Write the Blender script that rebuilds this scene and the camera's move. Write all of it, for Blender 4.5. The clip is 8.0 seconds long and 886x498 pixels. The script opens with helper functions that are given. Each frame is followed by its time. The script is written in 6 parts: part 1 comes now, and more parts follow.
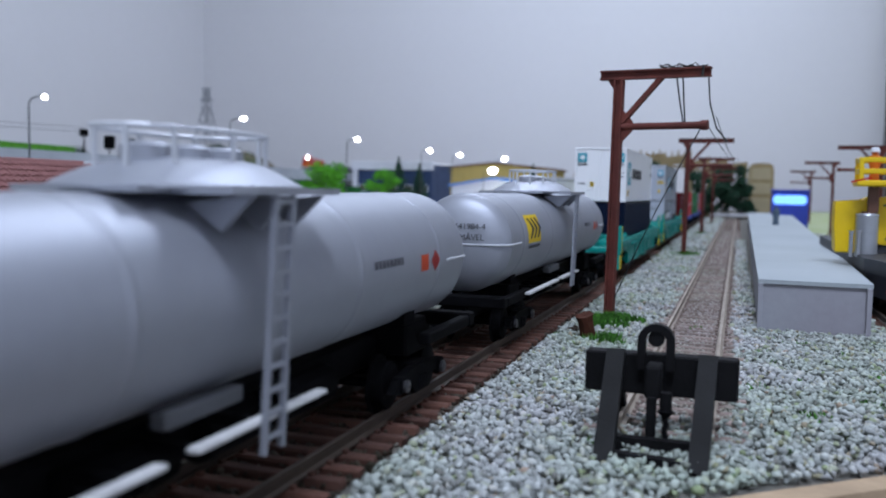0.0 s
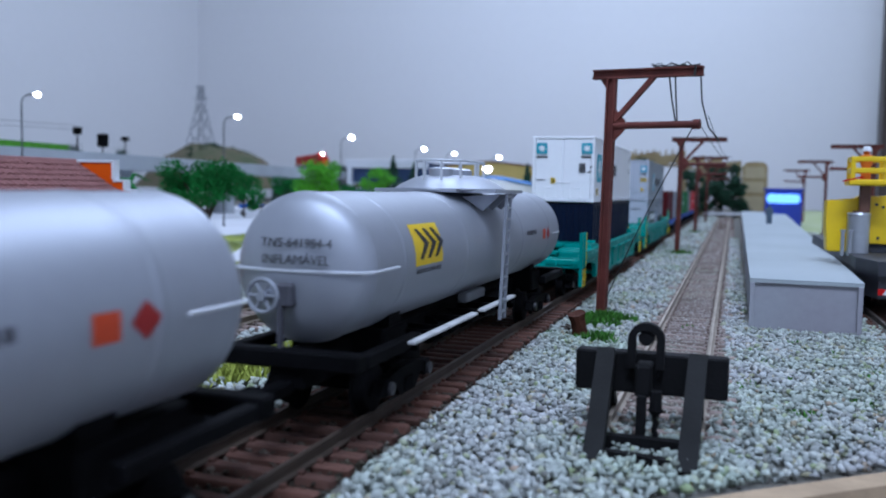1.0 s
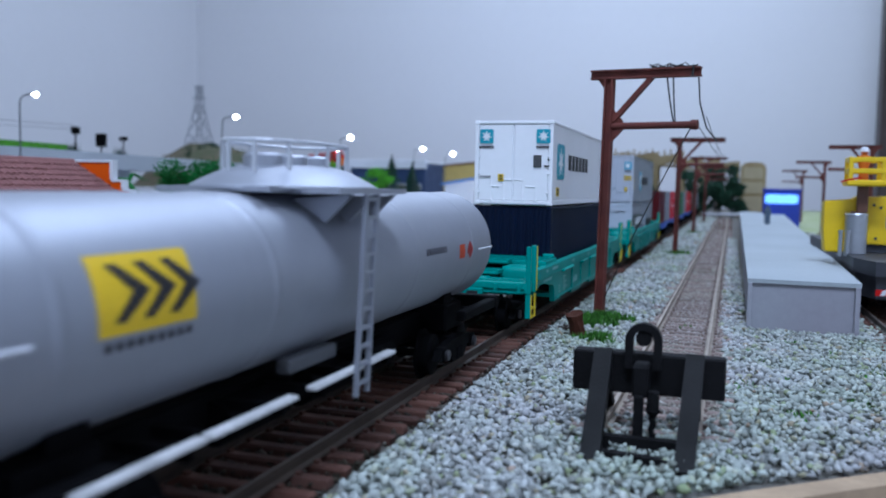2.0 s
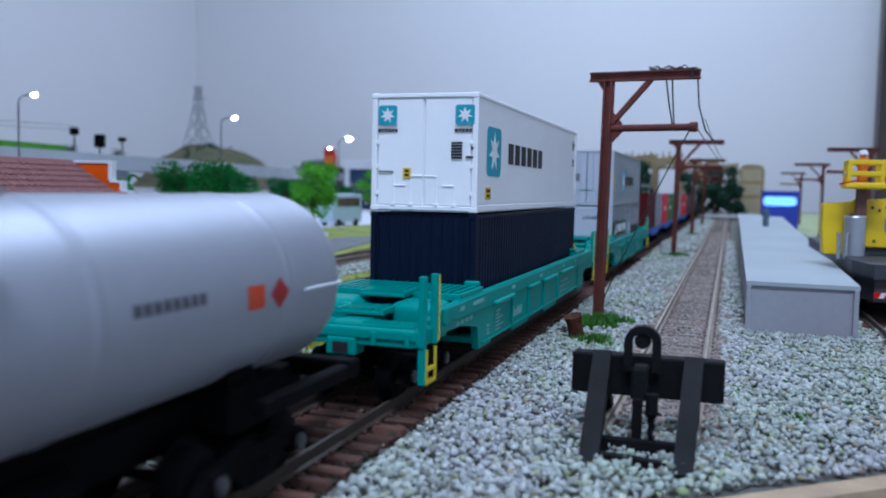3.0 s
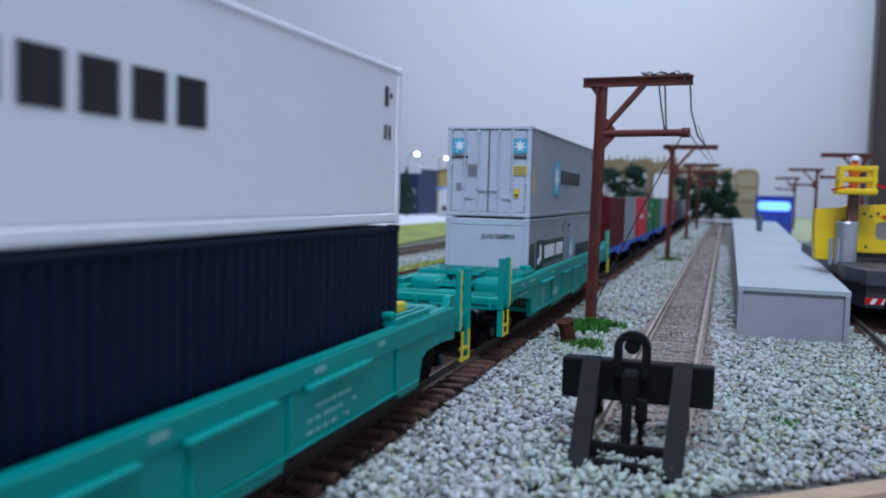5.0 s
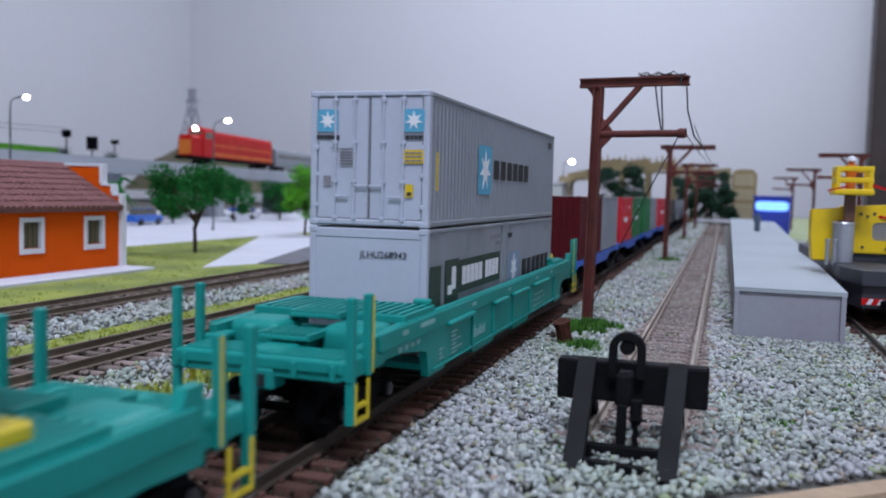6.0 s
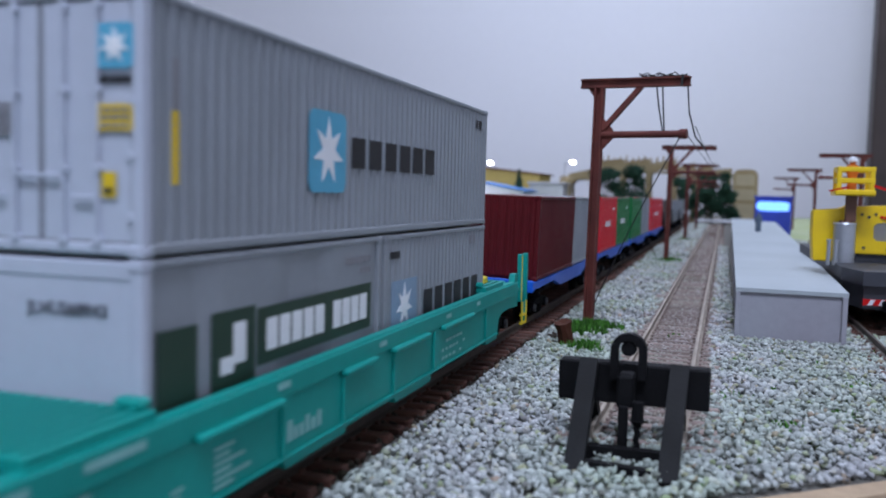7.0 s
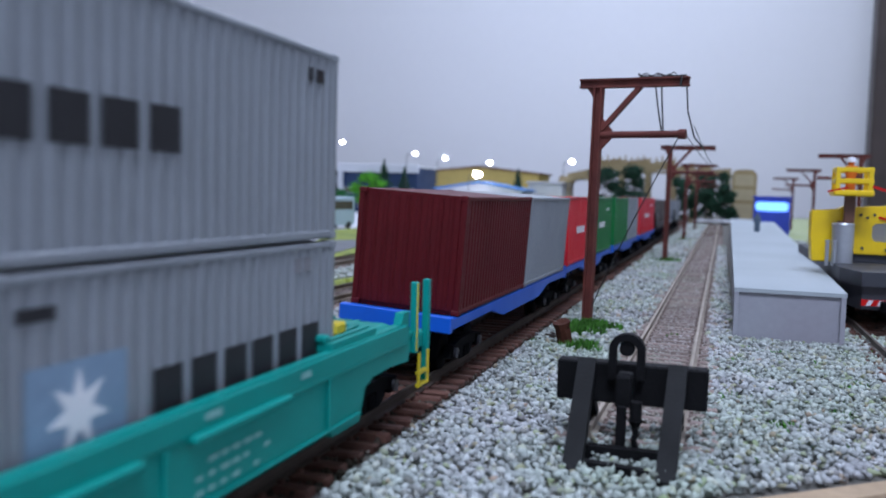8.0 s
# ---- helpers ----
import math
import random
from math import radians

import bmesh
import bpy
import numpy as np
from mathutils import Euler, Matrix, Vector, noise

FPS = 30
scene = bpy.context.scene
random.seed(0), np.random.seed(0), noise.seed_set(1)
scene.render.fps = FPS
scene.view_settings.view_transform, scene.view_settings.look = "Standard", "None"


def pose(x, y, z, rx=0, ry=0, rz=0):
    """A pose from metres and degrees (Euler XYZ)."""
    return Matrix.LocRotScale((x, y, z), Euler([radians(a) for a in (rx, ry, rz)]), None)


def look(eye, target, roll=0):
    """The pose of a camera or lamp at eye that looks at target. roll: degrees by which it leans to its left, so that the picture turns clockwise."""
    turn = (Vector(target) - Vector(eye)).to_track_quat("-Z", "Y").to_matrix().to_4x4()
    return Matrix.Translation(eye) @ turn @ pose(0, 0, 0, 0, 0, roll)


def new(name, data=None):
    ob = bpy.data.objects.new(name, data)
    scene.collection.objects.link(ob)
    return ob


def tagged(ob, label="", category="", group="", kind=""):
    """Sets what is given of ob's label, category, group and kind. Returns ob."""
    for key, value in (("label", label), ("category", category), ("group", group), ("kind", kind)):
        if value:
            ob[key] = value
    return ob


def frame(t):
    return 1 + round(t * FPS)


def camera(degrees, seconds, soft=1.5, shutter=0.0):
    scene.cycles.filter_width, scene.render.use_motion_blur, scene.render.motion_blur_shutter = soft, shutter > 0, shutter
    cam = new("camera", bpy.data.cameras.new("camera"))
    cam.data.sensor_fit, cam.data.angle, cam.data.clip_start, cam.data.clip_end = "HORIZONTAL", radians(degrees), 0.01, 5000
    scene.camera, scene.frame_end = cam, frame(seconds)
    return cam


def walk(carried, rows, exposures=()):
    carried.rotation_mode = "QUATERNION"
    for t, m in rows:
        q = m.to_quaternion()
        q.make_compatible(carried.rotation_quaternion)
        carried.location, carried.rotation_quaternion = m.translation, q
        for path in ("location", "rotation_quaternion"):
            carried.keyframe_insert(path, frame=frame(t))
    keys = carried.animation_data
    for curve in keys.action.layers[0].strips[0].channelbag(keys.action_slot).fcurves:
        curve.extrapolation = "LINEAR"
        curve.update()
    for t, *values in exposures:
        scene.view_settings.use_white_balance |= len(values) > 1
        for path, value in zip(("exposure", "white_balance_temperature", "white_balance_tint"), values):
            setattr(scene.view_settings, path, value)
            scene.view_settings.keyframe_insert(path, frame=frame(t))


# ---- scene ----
MM = 0.001

# ---------------------------------------------------------------- camera
# seconds, place in millimetres, yaw to the right, pitch, roll in degrees
CAMERA_ROWS = [
    (0, 71.58, -0.07, 42.89, -18.993, -4.009, 0.964),
    (0.5, 72.04, -0.05, 42.97, -18.834, -4.054, 0.979),
    (1, 72.35, -0.01, 43.03, -18.643, -4.111, 1.025),
    (1.5, 72.58, -0.03, 43.07, -18.572, -4.132, 1.042),
    (3, 72.45, 0.0, 43.22, -18.452, -4.008, 1.197),
    (3.5, 72.21, 0.0, 43.39, -18.394, -3.992, 1.267),
    (4, 72.9, 0.07, 43.48, -18.347, -3.86, 1.21),
    (4.5, 73.08, 0.0, 43.55, -18.233, -3.772, 1.361),
    (6, 74.03, 0.09, 43.84, -18.053, -3.781, 1.42),
    (6.5, 73.8, -0.03, 44.04, -18.063, -3.797, 1.516),
    (7, 73.92, 0.08, 44.04, -18.112, -3.778, 1.415),
    (7.5, 73.95, 0.04, 44.1, -18.068, -3.813, 1.494),
    (8, 74.0, -0.0, 44.11, -18.04, -3.812, 1.539)
]


def eye_pose(x, y, z, yaw, pitch, roll):
    a, b = radians(yaw), radians(pitch)
    eye = Vector((x, y, z)) * MM
    ahead = Vector((math.sin(a) * math.cos(b), math.cos(a) * math.cos(b), math.sin(b)))
    return look(eye, eye + ahead, roll)


cam = camera(54.83, 8.0, soft=1.8, shutter=0.3)
cam.data.dof.use_dof = True
cam.data.dof.focus_distance = 0.23
cam.data.dof.aperture_fstop = 27.0
walk(cam, [(r[0], eye_pose(*r[1:])) for r in CAMERA_ROWS], exposures=[(0.0, 0.0, 6750, 9), (0.8, 0.0, 6150, 8), (1.5, 0.0, 6000, 7), (4.5, 0.0, 6000, 7), (5.8, 0.0, 6850, 14), (6.6, 0.0, 6750, 13), (7.0, 0.03, 6600, 13), (7.5, 0.14, 6500, 12), (8.0, 0.12, 6450, 12)])

# ---------------------------------------------------------------- light
world = bpy.data.worlds.new("room_air")
world.use_nodes = True
scene.world = world
world.node_tree.nodes["Background"].inputs[0].default_value = (0.75, 0.85, 1.0, 1)
world.node_tree.nodes["Background"].inputs[1].default_value = 0.05


def area_lamp(name, x, y, z, w, h, watts, colour):
    data = bpy.data.lights.new(name, "AREA")
    data.shape, data.size, data.size_y, data.energy, data.color = "RECTANGLE", w, h, watts, colour
    ob = new(name, data)
    ob.matrix_world = pose(x, y, z)
    return ob


COOL = (0.67, 0.77, 1.0)
area_lamp("ceiling_lamp_light", 0.27, -0.7, 1.74, 1.0, 0.4, 45, COOL)
# added fill light, no real fitting: brightens the far walls
area_lamp("wall_fill_light_far", -0.15, 1.75, 1.74, 1.2, 0.5, 33, COOL)

# ---------------------------------------------------------------- materials
def mat(name, base, rough=0.6, metal=0.0, var=0.25, scale=60.0, fine=900.0, bump=0.0, second=None, spot=0.5,
        per_object=0.0, per_island=0.0, coat=0.0, emit=None, power=0.0, stretch=(1, 1, 1), spec=0.5):
    """Paint, plastic, stone or wood: two scales of colour noise, uneven gloss, fine relief. Scales are per metre."""
    m = bpy.data.materials.new(name)
    m.use_nodes = True
    nt = m.node_tree
    n, l = nt.nodes, nt.links
    b = n["Principled BSDF"]
    b.inputs["Metallic"].default_value = metal
    b.inputs["Coat Weight"].default_value = coat
    b.inputs["Specular IOR Level"].default_value = spec
    co = n.new("ShaderNodeTexCoord")
    mp = n.new("ShaderNodeMapping")
    mp.inputs["Scale"].default_value = stretch
    l.new(co.outputs["Object"], mp.inputs[0])
    n1, n2 = n.new("ShaderNodeTexNoise"), n.new("ShaderNodeTexNoise")
    n1.inputs["Scale"].default_value, n1.inputs["Detail"].default_value = scale, 5
    n2.inputs["Scale"].default_value, n2.inputs["Detail"].default_value = fine, 3
    l.new(mp.outputs[0], n1.inputs["Vector"])
    l.new(mp.outputs[0], n2.inputs["Vector"])
    r1 = n.new("ShaderNodeMapRange")
    r1.inputs[1].default_value, r1.inputs[2].default_value = spot - 0.18, spot + 0.18
    l.new(n1.outputs["Fac"], r1.inputs[0])
    mix = n.new("ShaderNodeMix")
    mix.data_type = "RGBA"
    sec = second or tuple(c * (1 - var) for c in base)
    mix.inputs["A"].default_value, mix.inputs["B"].default_value = (*base, 1), (*sec, 1)
    l.new(r1.outputs[0], mix.inputs["Factor"])
    hsv = n.new("ShaderNodeHueSaturation")
    l.new(mix.outputs["Result"], hsv.inputs["Color"])
    r2 = n.new("ShaderNodeMapRange")
    r2.inputs[3].default_value, r2.inputs[4].default_value = 1 - var * 0.6, 1 + var * 0.6
    l.new(n2.outputs["Fac"], r2.inputs[0])
    value = r2.outputs[0]
    for amount, node, out in ((per_object, "ShaderNodeObjectInfo", "Random"), (per_island, "ShaderNodeNewGeometry", "Random Per Island")):
        if amount:
            src, mr, mul = n.new(node), n.new("ShaderNodeMapRange"), n.new("ShaderNodeMath")
            mr.inputs[3].default_value, mr.inputs[4].default_value = 1 - amount, 1 + amount
            mul.operation = "MULTIPLY"
            l.new(src.outputs[out], mr.inputs[0])
            l.new(mr.outputs[0], mul.inputs[0])
            l.new(value, mul.inputs[1])
            value = mul.outputs[0]
    l.new(value, hsv.inputs["Value"])
    l.new(hsv.outputs[0], b.inputs["Base Color"])
    rr = n.new("ShaderNodeMapRange")
    rr.inputs[3].default_value, rr.inputs[4].default_value = max(0.03, rough - 0.1), min(1, rough + 0.1)
    l.new(n1.outputs["Fac"], rr.inputs[0])
    l.new(rr.outputs[0], b.inputs["Roughness"])
    if bump:
        bp = n.new("ShaderNodeBump")
        bp.inputs["Distance"].default_value, bp.inputs["Strength"].default_value = bump * MM, 0.7
        l.new(n2.outputs["Fac"], bp.inputs["Height"])
        l.new(bp.outputs[0], b.inputs["Normal"])
    if power:
        b.inputs["Emission Color"].default_value = (*(emit or base), 1)
        b.inputs["Emission Strength"].default_value = power
    return m


# ---------------------------------------------------------------- mesh helpers (millimetres)
def box(bm, x0, x1, y0, y1, z0, z1, bevel=0.0, m=None, seg=1):
    vs = bmesh.ops.create_cube(bm, size=1.0)["verts"]
    for v in vs:
        v.co = Vector(((x0 + x1) / 2 + v.co.x * (x1 - x0), (y0 + y1) / 2 + v.co.y * (y1 - y0), (z0 + z1) / 2 + v.co.z * (z1 - z0)))
    if bevel:
        es = list({e for v in vs for e in v.link_edges})
        out = bmesh.ops.bevel(bm, geom=es, offset=bevel, segments=seg, affect="EDGES", profile=0.5)
        vs = out["verts"]
    if m is not None:
        bmesh.ops.transform(bm, matrix=m, verts=vs)
    return vs


def rod(bm, p, q, r0, r1=None, seg=8, caps=True):
    p, q = Vector(p), Vector(q)
    d = q - p
    m = Matrix.Translation((p + q) / 2) @ d.to_track_quat("Z", "Y").to_matrix().to_4x4()
    return bmesh.ops.create_cone(bm, cap_ends=caps, segments=seg, radius1=r0, radius2=r0 if r1 is None else r1, depth=d.length, matrix=m)["verts"]


def beam(bm, p, q, w, h, up=(0, 0, 1)):
    """A square bar from p to q, w wide and h high."""
    p, q = Vector(p), Vector(q)
    d = (q - p).normalized()
    side = d.cross(Vector(up))
    side = side.normalized() if side.length > 1e-4 else Vector((1, 0, 0))
    top = side.cross(d)
    vs = [bm.verts.new(c + side * a * w / 2 + top * b * h / 2) for c in (p, q) for a, b in ((-1, -1), (1, -1), (1, 1), (-1, 1))]
    for f in ((3, 2, 1, 0), (4, 5, 6, 7), (0, 1, 5, 4), (1, 2, 6, 5), (2, 3, 7, 6), (3, 0, 4, 7)):
        bm.faces.new([vs[i] for i in f])
    return vs


def prism(bm, pts, a, b, axis="y"):
    """A flat outline pushed from a to b along an axis. Outline points are the other two axes in order."""
    def at(u, v, w):
        return {"x": (w, u, v), "y": (u, w, v), "z": (u, v, w)}[axis]
    lo = [bm.verts.new(at(u, v, a)) for u, v in pts]
    hi = [bm.verts.new(at(u, v, b)) for u, v in pts]
    k = len(pts)
    bm.faces.new(lo)
    bm.faces.new(hi[::-1])
    for i in range(k):
        bm.faces.new((lo[i], hi[i], hi[(i + 1) % k], lo[(i + 1) % k]))
    return lo + hi


def lathe(bm, profile, seg=32, m=None):
    """Turn (radius, height) points round z."""
    rings = []
    for r, h in profile:
        if r < 1e-5:
            rings.append([bm.verts.new((0, 0, h))])
        else:
            rings.append([bm.verts.new((r * math.cos(2 * math.pi * i / seg), r * math.sin(2 * math.pi * i / seg), h)) for i in range(seg)])
    for a, b in zip(rings, rings[1:]):
        for i in range(seg):
            j = (i + 1) % seg
            f = [a[i % len(a)], a[j % len(a)], b[j % len(b)], b[i % len(b)]]
            f = [v for k, v in enumerate(f) if v not in f[:k]]
            if len(f) > 2:
                bm.faces.new(f)
    vs = [v for r in rings for v in r]
    if m is not None:
        bmesh.ops.transform(bm, matrix=m, verts=vs)
    return vs


def wire(bm, pts, r, seg=5):
    """One swept tube along the points."""
    pts = [Vector(p) for p in pts]
    rings = []
    for i, p in enumerate(pts):
        d = (pts[min(i + 1, len(pts) - 1)] - pts[max(i - 1, 0)]).normalized()
        a = d.cross(Vector((0.31, 0.93, 0.2))).normalized()
        b = d.cross(a)
        rings.append([bm.verts.new(p + r * (math.cos(math.tau * k / seg) * a + math.sin(math.tau * k / seg) * b)) for k in range(seg)])
    for u, w in zip(rings, rings[1:]):
        for k in range(seg):
            bm.faces.new((u[k], u[(k + 1) % seg], w[(k + 1) % seg], w[k]))
    bm.faces.new(rings[0])
    bm.faces.new(rings[-1])


def mesh_of(name, bm, material, smooth=False):
    bmesh.ops.recalc_face_normals(bm, faces=bm.faces)
    me = bpy.data.meshes.new(name)
    bm.to_mesh(me)
    bm.free()
    me.transform(Matrix.Diagonal((MM, MM, MM, 1)))
    me.materials.append(material)
    if smooth:
        me.shade_smooth()
        me.set_sharp_from_angle(angle=radians(38))
    return me


def part(name, bm, material, parent, label="", smooth=False, at=None):
    """One mesh object under a thing or a part."""
    ob = new(name, mesh_of(name, bm, material, smooth))
    ob.parent = parent
    if at is not None:
        ob.matrix_basis = at
    return tagged(ob, label)


def solid(name, bm, material, label, category, kind="", smooth=False, at=None, group=""):
    """A top-level thing of one mesh."""
    ob = new(name, mesh_of(name, bm, material, smooth))
    if at is not None:
        ob.matrix_basis = at
    return tagged(ob, label, category, group, kind)


def thing(name, label, category, group="", at=None, kind=""):
    ob = new(name)
    ob.empty_display_size = 0.01
    if at is not None:
        ob.matrix_basis = at
    return tagged(ob, label, category, group, kind)


def P(x, y, z, rx=0, ry=0, rz=0):
    return pose(x * MM, y * MM, z * MM, rx, ry, rz)


def bmn():
    return bmesh.new()


def text_part(words, size, material, parent, at, label=""):
    """Lettering with a little thickness, size = height of a capital in millimetres."""
    cu = bpy.data.curves.new("lettering", "FONT")
    cu.body, cu.size, cu.extrude, cu.align_x, cu.align_y = words, size * MM / 0.7, 0.00004, "CENTER", "CENTER"
    tmp = new("lettering", cu)
    bpy.context.view_layer.update()
    me = bpy.data.meshes.new_from_object(tmp.evaluated_get(bpy.context.evaluated_depsgraph_get()))
    bpy.data.objects.remove(tmp)
    bpy.data.curves.remove(cu)
    me.materials.clear()
    me.materials.append(material)
    ob = new("lettering", me)
    ob.parent, ob.matrix_basis = parent, at
    return tagged(ob, label)


# ---------------------------------------------------------------- materials of the place
M_wall = mat("pale_grey_wall_paint", (0.76, 0.76, 0.78), rough=0.9, var=0.03, scale=1.2, fine=40)
M_ceiling = mat("white_ceiling_paint", (0.8, 0.8, 0.8), rough=0.9, var=0.04, scale=2, fine=60)
M_floor = mat("dark_floor_tile", (0.2, 0.19, 0.18), rough=0.5, var=0.2, scale=4, fine=120)
M_board_edge = mat("raw_plywood_edge", (0.45, 0.32, 0.2), rough=0.8, var=0.3, scale=60, fine=600, bump=0.2)
M_earth = mat("grey_scenic_earth", (0.1, 0.1, 0.09), rough=0.95, var=0.4, scale=60, fine=900, bump=0.5, second=(0.13, 0.12, 0.1))
M_turf = mat("olive_scenic_turf", (0.3, 0.34, 0.06), rough=0.95, var=0.3, scale=30, fine=1500, bump=0.6, second=(0.15, 0.19, 0.05))
M_turf_pale = mat("pale_dusty_turf", (0.4, 0.43, 0.28), rough=0.95, var=0.25, scale=20, fine=900, bump=0.5, second=(0.3, 0.36, 0.16))
M_grass = mat("olive_grass_fibre", (0.36, 0.41, 0.07), rough=0.9, var=0.2, per_island=0.2)
M_moss = mat("green_moss_fibre", (0.05, 0.19, 0.015), rough=0.9, var=0.4, per_island=0.6)
M_rail = mat("rusty_rail_side", (0.075, 0.055, 0.042), rough=0.55, metal=0.3, var=0.35, scale=80, fine=1500, bump=0.05)
M_sleeper_grey = mat("grey_brown_sleeper", (0.25, 0.19, 0.165), rough=0.9, var=0.35, scale=150, fine=1500, bump=0.15, per_object=0.3)
M_sleeper = mat("red_brown_sleeper", (0.12, 0.05, 0.034), rough=0.85, var=0.4, scale=150, fine=1500, bump=0.15, per_object=0.35)
M_paving = mat("pale_lilac_card_paving", (0.6, 0.61, 0.66), rough=0.85, var=0.08, scale=15, fine=400)
M_asphalt = mat("grey_asphalt_card", (0.16, 0.165, 0.18), rough=0.9, var=0.2, scale=30, fine=1200)
M_plat_top = mat("pale_grey_card_platform", (0.35, 0.39, 0.41), rough=0.75, var=0.1, scale=14, fine=500, bump=0.03)
M_plat_side = mat("lilac_grey_card_wall", (0.3, 0.31, 0.34), rough=0.8, var=0.14, scale=20, fine=500, bump=0.03, second=(0.27, 0.25, 0.285))
M_rust = mat("rust_red_mast_paint", (0.15, 0.038, 0.028), rough=0.65, var=0.4, scale=90, fine=1200, bump=0.08, second=(0.08, 0.022, 0.018), spec=0.3)
M_wire = mat("black_wire", (0.02, 0.02, 0.02), rough=0.5, var=0.2)
M_stop = mat("sooty_black_buffer_paint", (0.006, 0.006, 0.007), rough=0.75, var=0.5, scale=120, fine=1500, bump=0.1, spec=0.15)
M_stop_grey = mat("dark_grey_buffer_leg_paint", (0.005, 0.0055, 0.006), spec=0.2, rough=0.65, var=0.4, scale=120, fine=1500, bump=0.08)
M_jamb = mat("dark_brown_door_wood", (0.045, 0.03, 0.025), rough=0.5, var=0.3, scale=12, fine=200)
M_concrete = mat("grey_viaduct_concrete", (0.36, 0.39, 0.42), rough=0.85, var=0.15, scale=14, fine=500)
M_lamp_pole = mat("grey_lamp_post_metal", (0.1, 0.11, 0.12), rough=0.5, metal=0.6, var=0.2)
M_lamp_glow = mat("white_led", (1, 1, 1), emit=(0.88, 0.93, 1.0), power=60)
M_stump = mat("reddish_brown_stump_wood", (0.07, 0.022, 0.012), rough=0.85, var=0.5, scale=200, fine=1500, bump=0.2, spec=0.2)
M_bark = mat("dark_trunk_bark", (0.05, 0.035, 0.025), rough=0.9, var=0.4, fine=1500, bump=0.2)
M_leaf = mat("deep_green_foliage", (0.012, 0.16, 0.03), rough=0.85, var=0.4, scale=40, per_island=0.3, spec=0.2)
M_leaf_lime = mat("lime_green_foliage", (0.1, 0.42, 0.015), rough=0.85, var=0.4, scale=120, per_island=0.5)
M_leaf_dark = mat("dark_fir_foliage", (0.012, 0.06, 0.03), rough=0.9, var=0.4, scale=120, per_island=0.5)
M_house = mat("orange_house_plaster", (0.78, 0.1, 0.002), spec=0.15, rough=0.85, var=0.12, scale=40, fine=900, bump=0.05)
M_trim = mat("white_trim_paint", (0.72, 0.74, 0.78), rough=0.7, var=0.08)
M_tile = mat("dusty_red_roof_tile", (0.26, 0.115, 0.11), rough=0.85, var=0.2, scale=30, fine=800, bump=0.05, per_object=0.08, second=(0.19, 0.095, 0.09), spec=0.2)
M_glass = mat("dim_window_pane", (0.12, 0.11, 0.08), rough=0.15, var=0.3)
M_tan = mat("olive_brown_shutter", (0.13, 0.11, 0.06), rough=0.8, var=0.2)
M_beige = mat("beige_wooden_structure", (0.4, 0.32, 0.17), rough=0.85, var=0.25, scale=20, fine=300, second=(0.28, 0.2, 0.1))
M_beige_pale = mat("pale_beige_timber_panel", (0.5, 0.42, 0.27), rough=0.85, var=0.2, scale=20, fine=300)
M_yellow_body = mat("bright_yellow_machine_plastic", (0.82, 0.55, 0.002), rough=0.42, var=0.12, scale=60)
M_deck_grey = mat("dark_grey_wagon_deck", (0.035, 0.038, 0.048), rough=0.6, var=0.2)
M_metal_grey = mat("pale_grey_cylinder_metal", (0.4, 0.42, 0.45), rough=0.35, metal=0.5, var=0.15)
M_brown_arm = mat("brown_column_paint", (0.12, 0.05, 0.03), rough=0.5, var=0.2)
M_red_paint = mat("bright_red_paint", (0.55, 0.008, 0.008), spec=0.2, rough=0.5, var=0.15)
M_orange_paint = mat("orange_work_clothes_paint", (0.7, 0.16, 0.01), rough=0.6, var=0.15)
M_blue_wall = mat("deep_blue_kiosk_wall", (0.02, 0.05, 0.42), rough=0.5, var=0.15)
M_blue_glow = mat("lit_blue_sign", (0.1, 0.3, 1.0), emit=(0.16, 0.4, 1.0), power=1.9)
M_blue_car = mat("blue_car_paint", (0.01, 0.13, 0.55), rough=0.25, var=0.08, coat=0.5)
M_van = mat("pale_blue_van_paint", (0.45, 0.58, 0.68), rough=0.35, var=0.06)
M_tyre = mat("black_tyre", (0.015, 0.015, 0.015), rough=0.8, var=0.2)
M_hill = mat("brown_hill_scatter", (0.16, 0.12, 0.08), rough=0.95, var=0.4, scale=14, fine=200, bump=1.0, second=(0.08, 0.1, 0.05))
M_lattice = mat("grey_pylon_metal", (0.36, 0.38, 0.41), rough=0.5, metal=0.4, var=0.2)
M_station = mat("yellow_station_wall", (0.6, 0.45, 0.14), rough=0.8, var=0.1)
M_station_roof = mat("brown_station_roof", (0.2, 0.1, 0.07), rough=0.8, var=0.2)
M_blue_roof = mat("sky_blue_roof", (0.08, 0.25, 0.62), rough=0.5, var=0.15)
M_grey_wall = mat("dark_grey_shed_wall", (0.09, 0.1, 0.11), rough=0.8, var=0.2)
M_navy_wall = mat("dark_navy_shop_wall", (0.02, 0.05, 0.13), rough=0.6, var=0.2)
M_fig = mat("grey_blue_figurine_paint", (0.08, 0.12, 0.17), rough=0.7, var=0.3)


